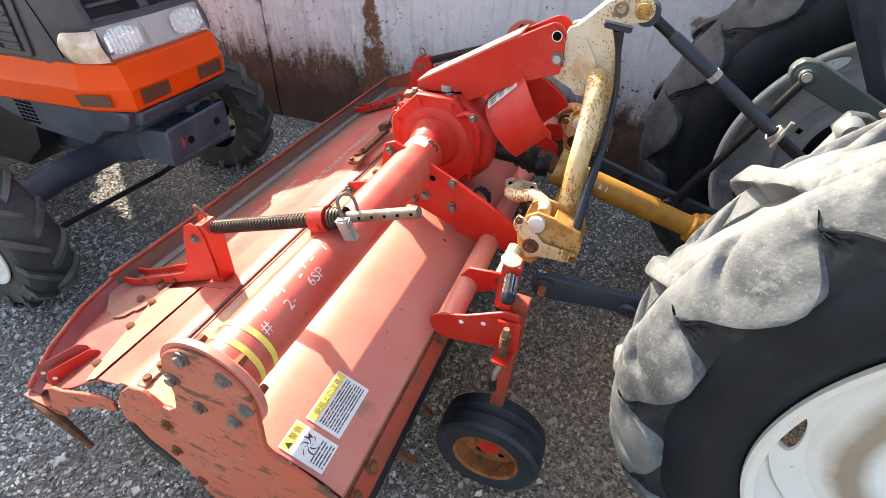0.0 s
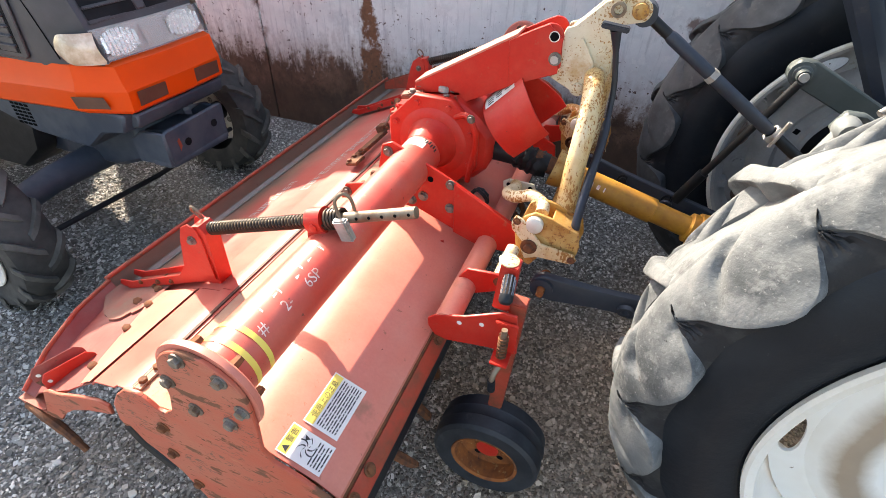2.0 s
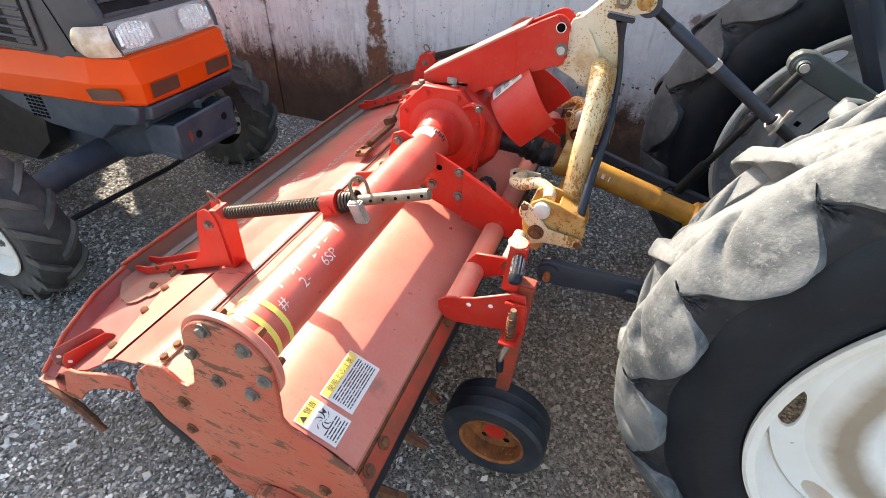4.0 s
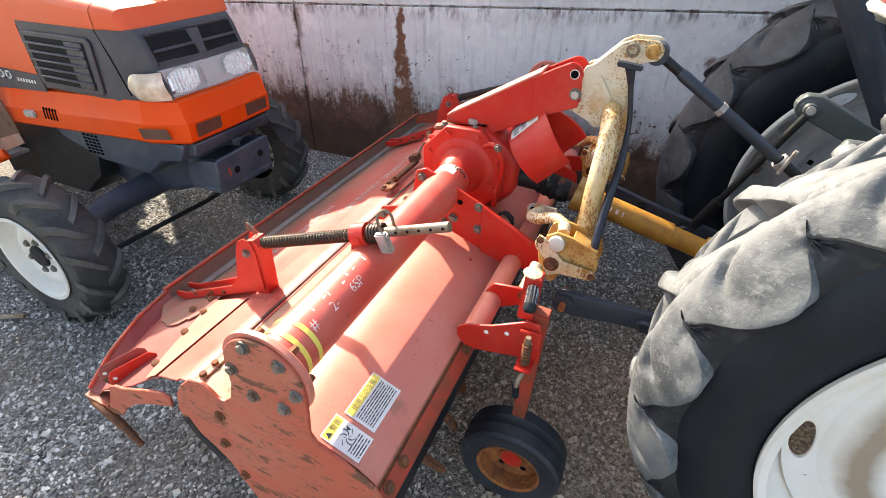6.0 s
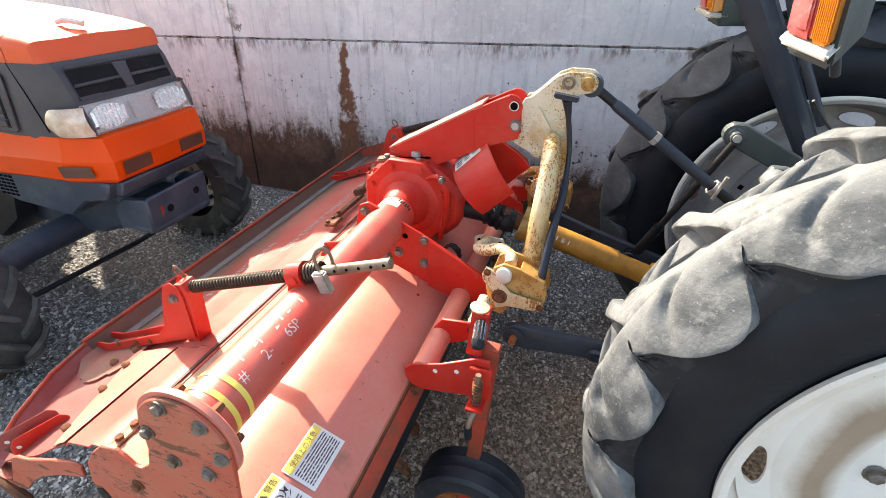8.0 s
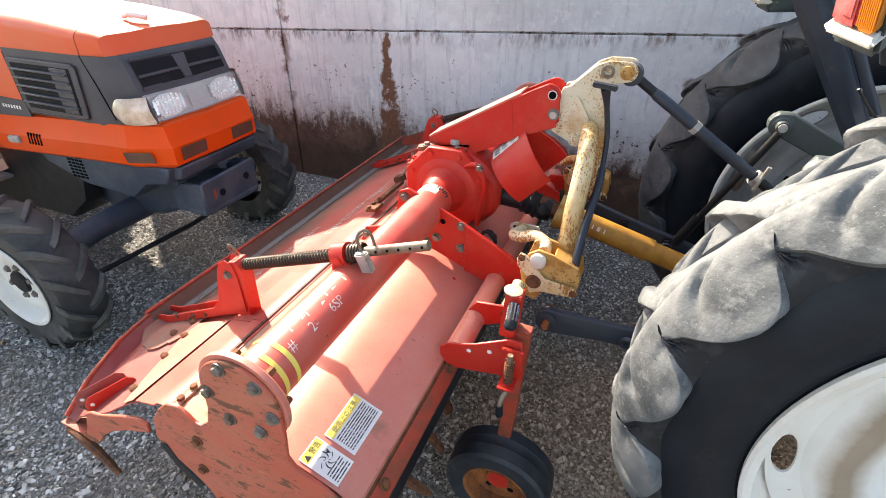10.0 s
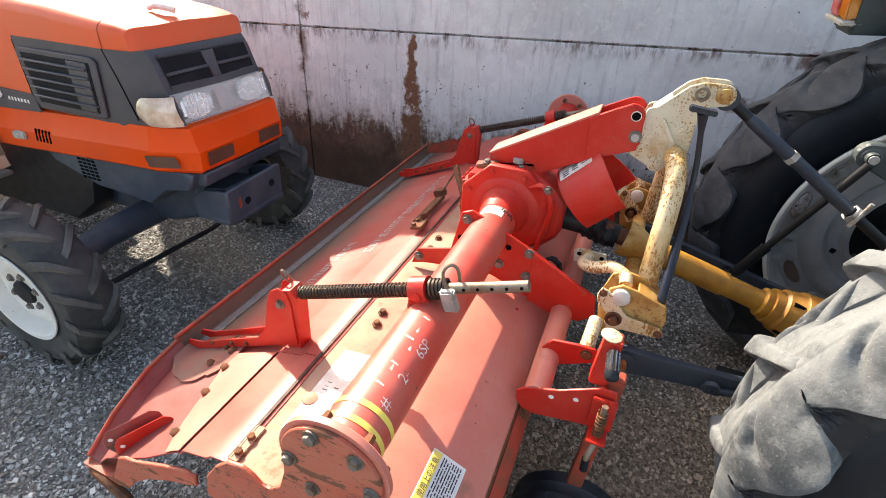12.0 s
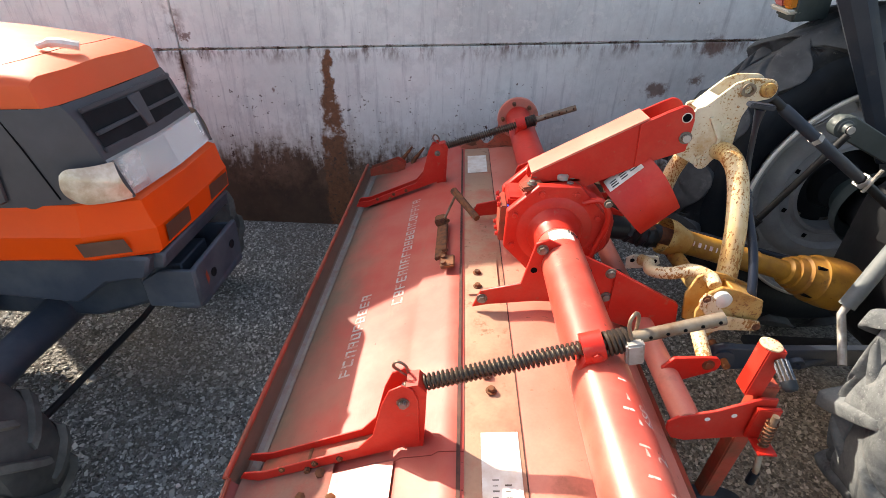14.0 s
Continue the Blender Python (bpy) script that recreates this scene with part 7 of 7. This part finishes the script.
    for s in (-1, 1):
        # the corner lens wraps round with a rounded outer end
        vs, n, m = [], 10, 6
        for i in range(n + 1):
            f = i / n
            x = -1.345 - 0.135 * f ** 1.15
            yy = 0.262 + 0.066 * math.sin(min(1.0, f * 1.25) * math.pi / 2)
            shrink = 1 - (max(0.0, f - 0.6) / 0.4) ** 3 * 0.40
            for k in range(m + 1):
                g = k / m
                z = 1.098 + (g - 0.5) * 0.112 * shrink
                bulge = 0.012 * math.sin(math.pi * g)
                vs.append((x + (0.020 - 0.032 * g) * (1 - f), OY + s * (yy + bulge), z))
        fs = [(i * (m + 1) + k, i * (m + 1) + k + 1, (i + 1) * (m + 1) + k + 1, (i + 1) * (m + 1) + k) for i in range(n) for k in range(m)]
        part("side_lens", Build().add(vs, fs), "lens_side", hl, "yellowed rounded corner lens", smooth=60)
        part("lens_frame", Build().tube([(-1.329, OY + s * 0.262, 1.043), (-1.364, OY + s * 0.262, 1.155)], 0.006, 6), "char", hl)
    # fluted reflectors behind the lens
    for y in (OY - 0.165, OY + 0.165):
        e = -abs(y - OY) * 0.054
        for k in range(15):
            u = (k - 7) / 7.5
            half = 0.048 * math.sqrt(1 - 0.75 * u * u)
            yk = y + 0.078 * u
            turn_ = 14 if k % 2 else -14
            part("flute", Build().box((-1.3375 + e - 0.006 * (1 - u * u), yk, 1.100), (0.004, 0.0115, 2 * half), (0, -16, turn_)), "reflector", hl)
    part("bulb_shield", Build().box((-1.3475, OY, 1.098), (0.006, 0.11, 0.085), (0, -16, 0)), "rimgrey", hl, bevel=0.003)
    # lower body, weight bracket and bumper weight
    lb = part("lower_panel", Build().prism([(-2.30, 0.835), (-1.33, 0.838), (-1.36, 0.755), (-1.50, 0.73), (-1.62, 0.64), (-1.95, 0.66), (-2.2, 0.74)], OY - 0.29, OY + 0.29, "xz", 0.01), "panel_blue", t, "dusty dark blue lower body panel")
    for r_ in range(7):
        for c_ in range(4):
            part("vent_hole", Build().box((-2.02 + 0.030 * c_, OY - 0.291, 0.805 - 0.018 * r_), (0.020, 0.004, 0.010)), "darkhole", lb)
    part("front_step", Build().prism([(-1.42, 0.835), (-1.30, 0.835), (-1.31, 0.775), (-1.42, 0.755)], OY - 0.25, OY + 0.25, "xz", 0.008), "panel_blue", t)
    tray = [(-1.36, OY - 0.215), (-1.27, OY - 0.215), (-1.245, OY - 0.190), (-1.235, OY + 0.125), (-1.255, OY + 0.155), (-1.36, OY + 0.155)]
    wt = part("bumper_weight", Build().prism(tray, 0.575, 0.61, "xy", 0.008), "panel_blue", t, "dark blue-grey bumper tray, open on top")
    part("tray_front", Build().prism([(OY - 0.205, 0.60), (OY - 0.212, 0.735), (OY - 0.20, 0.748), (OY + 0.14, 0.758), (OY + 0.152, 0.745), (OY + 0.145, 0.60)], -1.262, -1.242, "yz", 0.006), "panel_blue", wt)
    for s, w_ in ((-1, 0.205), (1, 0.145)):
        part("tray_side", Build().prism([(-1.44, 0.58), (-1.44, 0.69), (-1.37, 0.735), (-1.25, 0.742), (-1.25, 0.585)], OY + s * w_ - 0.008, OY + s * w_ + 0.008, "xz", 0.004), "panel_blue", wt)
    for y_, z_ in ((OY - 0.10, 0.665), (OY + 0.07, 0.685)):
        part("tray_hole", Build().lathe([(0, 0.0), (0.0, 0.016), (0.004, 0.018), (0.004, 0.013)], (-1.2415, y_, z_), (1, 0, 0), 18), "char_shaded", wt, "round bolt hole")
    part("paint_scar", Build().add([(-1.2405, OY - 0.155, 0.69), (-1.2405, OY - 0.140, 0.70), (-1.2405, OY - 0.135, 0.66), (-1.2405, OY - 0.150, 0.64)], [(0, 1, 2, 3)]), "rusty_red", wt, "red paint scar", smooth=0)
    part("tow_bracket", Build().prism([(-1.62, 0.50), (-1.62, 0.66), (-1.35, 0.70), (-1.35, 0.56)], OY - 0.11, OY + 0.09, "xz", 0.006), "panel_blue", t)
    part("chassis", Build().prism([(-2.9, 0.45), (-2.9, 0.75), (-1.5, 0.75), (-1.45, 0.55), (-1.7, 0.46)], OY - 0.15, OY + 0.15, "xz", 0.02), "panel_blue", t, "dark chassis")
    # front axle and wheels
    WX, WZ, WR = -1.90, 0.375, 0.385
    part("front_axle", Build().tube([(WX + 0.02, 0.60, 0.42), (WX + 0.04, 0.85, 0.47), (WX + 0.04, OY, 0.48), (WX + 0.04, 2 * OY - 0.85, 0.47), (WX + 0.02, 2 * OY - 0.60, 0.42)], [0.055, 0.062, 0.075, 0.062, 0.055], 18), "panel_blue", t, "dark blue front axle")
    part("axle_drop", Build().tube([(WX, 0.645, 0.50), (WX, 0.645, 0.30)], 0.065, 18), "panel_blue", t)
    part("tie_rod", Build().tube([(WX + 0.20, 0.62, 0.34), (WX + 0.24, OY, 0.34), (WX + 0.20, 2 * OY - 0.62, 0.34)], 0.013, 10), "black", t, "thin steering tie rod")
    for yc, s in ((0.53, -1), (2 * OY - 0.53, 1)):
        w = tyre_with_lugs(t, (WX, yc, WZ), WR, 0.20, 0.215, 14, "front_wheel", "black lugged front tyre with dust")
        part("rim", Build().lathe([(0.085, 0.212), (0.095, 0.222), (0.100, 0.220), (0.098, 0.205), (0.07, 0.195), (0.03, 0.19), (0.025, 0.185), (0.040, 0.165), (0.056, 0.140), (0.060, 0.105), (0.054, 0.095), (0.054, 0.045)], (WX, yc, WZ), (0, s, 0), 56), "rimwhite", w, "white painted front rim")
        part("hub", Build().lathe([(-0.06, 0.05), (0.056, 0.058), (0.068, 0.052), (0.070, 0.0)], (WX, yc, WZ), (0, s, 0), 24), "black", w, "dark hub")
        for k in range(6):
            a = math.pi / 3 * k + 0.3
            bolt(w, (WX + 0.082 * math.cos(a), yc + s * 0.054, WZ + 0.082 * math.sin(a)), (0, s, 0), 0.013, 0.014, "bolt")
    # deck: step plate, mudflap with amber lamp, dash and fenders
    st = part("step_plate", Build().box((-3.05, 0.80, 0.575), (0.78, 0.36, 0.02)), "rimgrey", t, "ribbed grey step plate", bevel=0.004)
    for k in range(18):
        part("tread_bar", Build().box((-3.40 + 0.042 * k, 0.80, 0.588), (0.012, 0.32, 0.006), (0, 0, 28)), "rimgrey", st)
    part("step_edge", Build().tube(curve_pts([(-3.6, 0.60, 0.545), (-3.2, 0.60, 0.55), (-2.75, 0.61, 0.575), (-2.45, 0.64, 0.66), (-2.36, 0.74, 0.70)]), 0.028, 12), "orange", t, "orange step edge rail")
    fl = part("mudflap", Build().add([(-2.68, 0.71, 0.985), (-2.47, 0.87, 0.98), (-2.42, 0.87, 0.70), (-2.64, 0.70, 0.60), (-2.685, 0.715, 0.985), (-2.475, 0.875, 0.98), (-2.425, 0.875, 0.70), (-2.645, 0.705, 0.60)], [(0, 1, 2, 3), (7, 6, 5, 4), (0, 4, 5, 1), (1, 5, 6, 2), (2, 6, 7, 3), (3, 7, 4, 0)]), "flap", t, "dirty brown translucent mudflap", smooth=0)
    part("flap_dirt", Build().add([(-2.632, 0.695, 0.605), (-2.418, 0.863, 0.702), (-2.428, 0.863, 0.755), (-2.50, 0.807, 0.735), (-2.58, 0.745, 0.72), (-2.645, 0.692, 0.70)], [(0, 1, 2, 3, 4, 5)]), "beige_dust", fl, "dried tan mud", smooth=0)
    lam = part("amber_lamp", Build().box((-2.63, 0.735, 1.010), (0.135, 0.065, 0.058), (0, 0, 32)), "amber", t, "amber side indicator lamp", bevel=0.01)
    part("lamp_top", Build().box((-2.63, 0.735, 1.041), (0.13, 0.06, 0.006), (0, 0, 32)), "yellow_label", lam)
    part("cowl", Build().prism([(-2.69, 1.46), (-2.69, 0.80), (-2.80, 0.80), (-2.95, 1.50), (-2.90, 1.56), (-2.78, 1.54)], OY - 0.30, OY + 0.30, "xz", 0.02), "green", t, "grey dash cowl")
    part("dash", Build().prism([(-2.88, 1.50), (-2.86, 1.35), (-3.12, 1.25), (-3.15, 1.32)], OY - 0.30, OY + 0.26, "xz", 0.02), "black", t, "black dashboard")
    part("steering_wheel", Build().lathe([(0.012 * math.cos(a), 0.20 + 0.012 * math.sin(a)) for a in [2 * math.pi * k / 10 for k in range(10)]], (-3.22, OY, 1.32), (-0.6, 0, 0.8), 36, closed=True), "black", t, "black steering wheel")
    part("steering_column", Build().tube([(-3.22, OY, 1.32), (-2.95, OY, 1.05)], 0.025, 12), "black", t)
    part("rear_fender", Build().prism([(-4.6, 0.62), (-4.6, 1.10), (-4.2, 1.15), (-3.6, 1.06), (-3.12, 0.98), (-3.05, 0.90), (-3.12, 0.60), (-3.7, 0.55)], 0.74, 0.98, "xz", 0.03), "orange", t, "orange rear fender")
    part("rear_fender", Build().prism([(-4.6, 0.62), (-4.6, 1.10), (-4.2, 1.15), (-3.7, 1.02), (-3.52, 0.86), (-3.48, 0.58), (-3.7, 0.52)], 2 * OY - 0.80, 2 * OY - 0.60, "xz", 0.03), "orange", t)
    part("engine_block", Build().prism([(-3.00, 0.36), (-3.00, 0.99), (-2.28, 0.98), (-2.20, 0.84), (-2.02, 0.70), (-2.10, 0.50), (-2.30, 0.36)], OY - 0.24, OY + 0.24, "xz", 0.02), "black", t, "dark engine and clutch housing")
    part("footwell_panel", Build().prism([(-3.62, 0.60), (-3.62, 1.06), (-3.20, 1.10), (-2.86, 1.05), (-2.80, 0.92), (-2.84, 0.62)], OY - 0.40, OY - 0.36, "xz", 0.012), "orange", t, "orange footwell panel")
    part("footwell_panel", Build().prism([(-3.62, 0.60), (-3.62, 1.12), (-3.10, 1.14), (-2.86, 1.05), (-2.84, 0.62)], OY + 0.36, OY + 0.40, "xz", 0.012), "orange", t)
    part("deck", Build().box((-3.55, OY, 0.60), (1.6, 0.9, 0.05)), "black", t)
    part("seat", Build().box((-3.95, OY, 1.02), (0.45, 0.46, 0.12)), "black", t, "black seat", bevel=0.03)
    part("backrest", Build().box((-4.20, OY, 1.25), (0.10, 0.44, 0.42), (0, -12, 0)), "black", t, bevel=0.03)
    part("mirror_arm", Build().tube(curve_pts([(-2.80, 0.93, 1.08), (-2.72, 0.90, 1.22), (-2.70, 0.90, 1.34), (-2.80, 0.92, 1.46)]), 0.012, 8), "black", t)
    for yc in (0.62, 2 * OY - 0.62):
        w = tyre_with_lugs(t, (-3.80, yc, 0.56), 0.58, 0.30, 0.33, 18, "rear_wheel", "black lugged rear tyre with dust")
        part("rim", Build().lathe([(0.12, 0.328), (0.14, 0.34), (0.14, 0.31), (0.02, 0.28), (0.02, 0.0)], (-3.80, yc, 0.56), (0, -1 if yc < 1 else 1, 0), 40), "white", w, "white painted rear rim")
    return t


M["flap"] = mat("dirty_brown_plastic_sheet", (0.085, 0.045, 0.028), (0.15, 0.060, 0.032), scale=6, rough=0.3)
orange_tractor()


# ---- things beyond the wall's end, and on the ground ----
def fence():
    t = thing("fence", (-5.2, 3.4, 0.0), "dark board fence with gaps beyond the wall's end", "fence")
    rng = random.Random(4)
    for k in range(22):
        x = -7.6 + 0.17 * k
        part("slat", Build().box((x, 3.9 + rng.uniform(-0.01, 0.01), 0.62 + rng.uniform(-0.03, 0.03)), (0.11, 0.025, 1.24)), "black", t)
    for z in (0.3, 1.0):
        part("rail", Build().box((-5.75, 3.93, z), (3.8, 0.04, 0.09)), "black", t)
    return t


fence()
M["teal"] = mat("teal_sheet", (0.05, 0.28, 0.27), (0.04, 0.20, 0.20), rough=0.6)
solo("crate", Build().box((-5.35, 3.55, 0.62), (0.22, 0.4, 1.24)), "teal", "teal plastic crate beside the fence", "crate", bevel=0.02)
solo("wood_stick", Build().tube([(-2.22, 0.30, 0.016), (-2.10, 0.36, 0.016)], [0.014, 0.012], 6), "rod", "short pale broken wooden stick on gravel", "stick")

# ---- loose gravel ----
def gravel(name, count, area, lo, hi, seed, label):
    """Crushed stones as one mesh: bent boxes, squashed and turned at random."""
    rng = np.random.default_rng(seed)
    x0, x1, y0, y1 = area
    c = np.stack([rng.uniform(x0, x1, count), rng.uniform(y0, y1, count), np.zeros(count)], 1)
    size = lo + (hi - lo) * rng.random(count) ** 2.5
    cube = np.array([(a, b, d) for a in (-1, 1) for b in (-1, 1) for d in (-1, 1)], float) * 0.5
    v = cube[None] * rng.uniform(0.55, 1.25, (count, 8, 3))
    v *= np.stack([np.ones(count), rng.uniform(0.55, 0.95, count), rng.uniform(0.3, 0.6, count)], 1)[:, None]
    tilt = rng.normal(0, 0.35, (count, 2))
    z = v[..., 2] + v[..., 0] * tilt[:, None, 0] + v[..., 1] * tilt[:, None, 1]
    a = rng.uniform(0, 2 * np.pi, count)[:, None]
    x = v[..., 0] * np.cos(a) - v[..., 1] * np.sin(a)
    y = v[..., 0] * np.sin(a) + v[..., 1] * np.cos(a)
    p = np.stack([x, y, z], -1) * size[:, None, None] + c[:, None]
    p[..., 2] += (size * 0.12)[:, None]
    f = np.array([(0, 1, 3, 2), (4, 6, 7, 5), (0, 4, 5, 1), (2, 3, 7, 6), (0, 2, 6, 4), (1, 5, 7, 3)])
    faces = (f[None] + (np.arange(count) * 8)[:, None, None]).reshape(-1)
    me = bpy.data.meshes.new(name)
    me.vertices.add(count * 8)
    me.vertices.foreach_set("co", p.reshape(-1))
    me.loops.add(len(faces))
    me.loops.foreach_set("vertex_index", faces)
    me.polygons.add(count * 6)
    me.polygons.foreach_set("loop_start", np.arange(0, len(faces), 4))
    me.polygons.foreach_set("loop_total", np.full(count * 6, 4))
    me.polygons.foreach_set("use_smooth", np.zeros(count * 6, dtype=bool))
    me.update()
    me.validate()
    me.materials.append(M["stones"])
    return tagged(new(name, me), label, "gravel", "", "stuff")


gravel("gravel", 150000, (-3.2, 1.4, -0.9, 2.72), 0.005, 0.0165, 1, "loose angular grey crushed stones over the yard")
gravel("gravel", 7000, (-2.4, 0.6, -0.8, 1.3), 0.009, 0.026, 2, "larger loose grey stones beside the tiller")
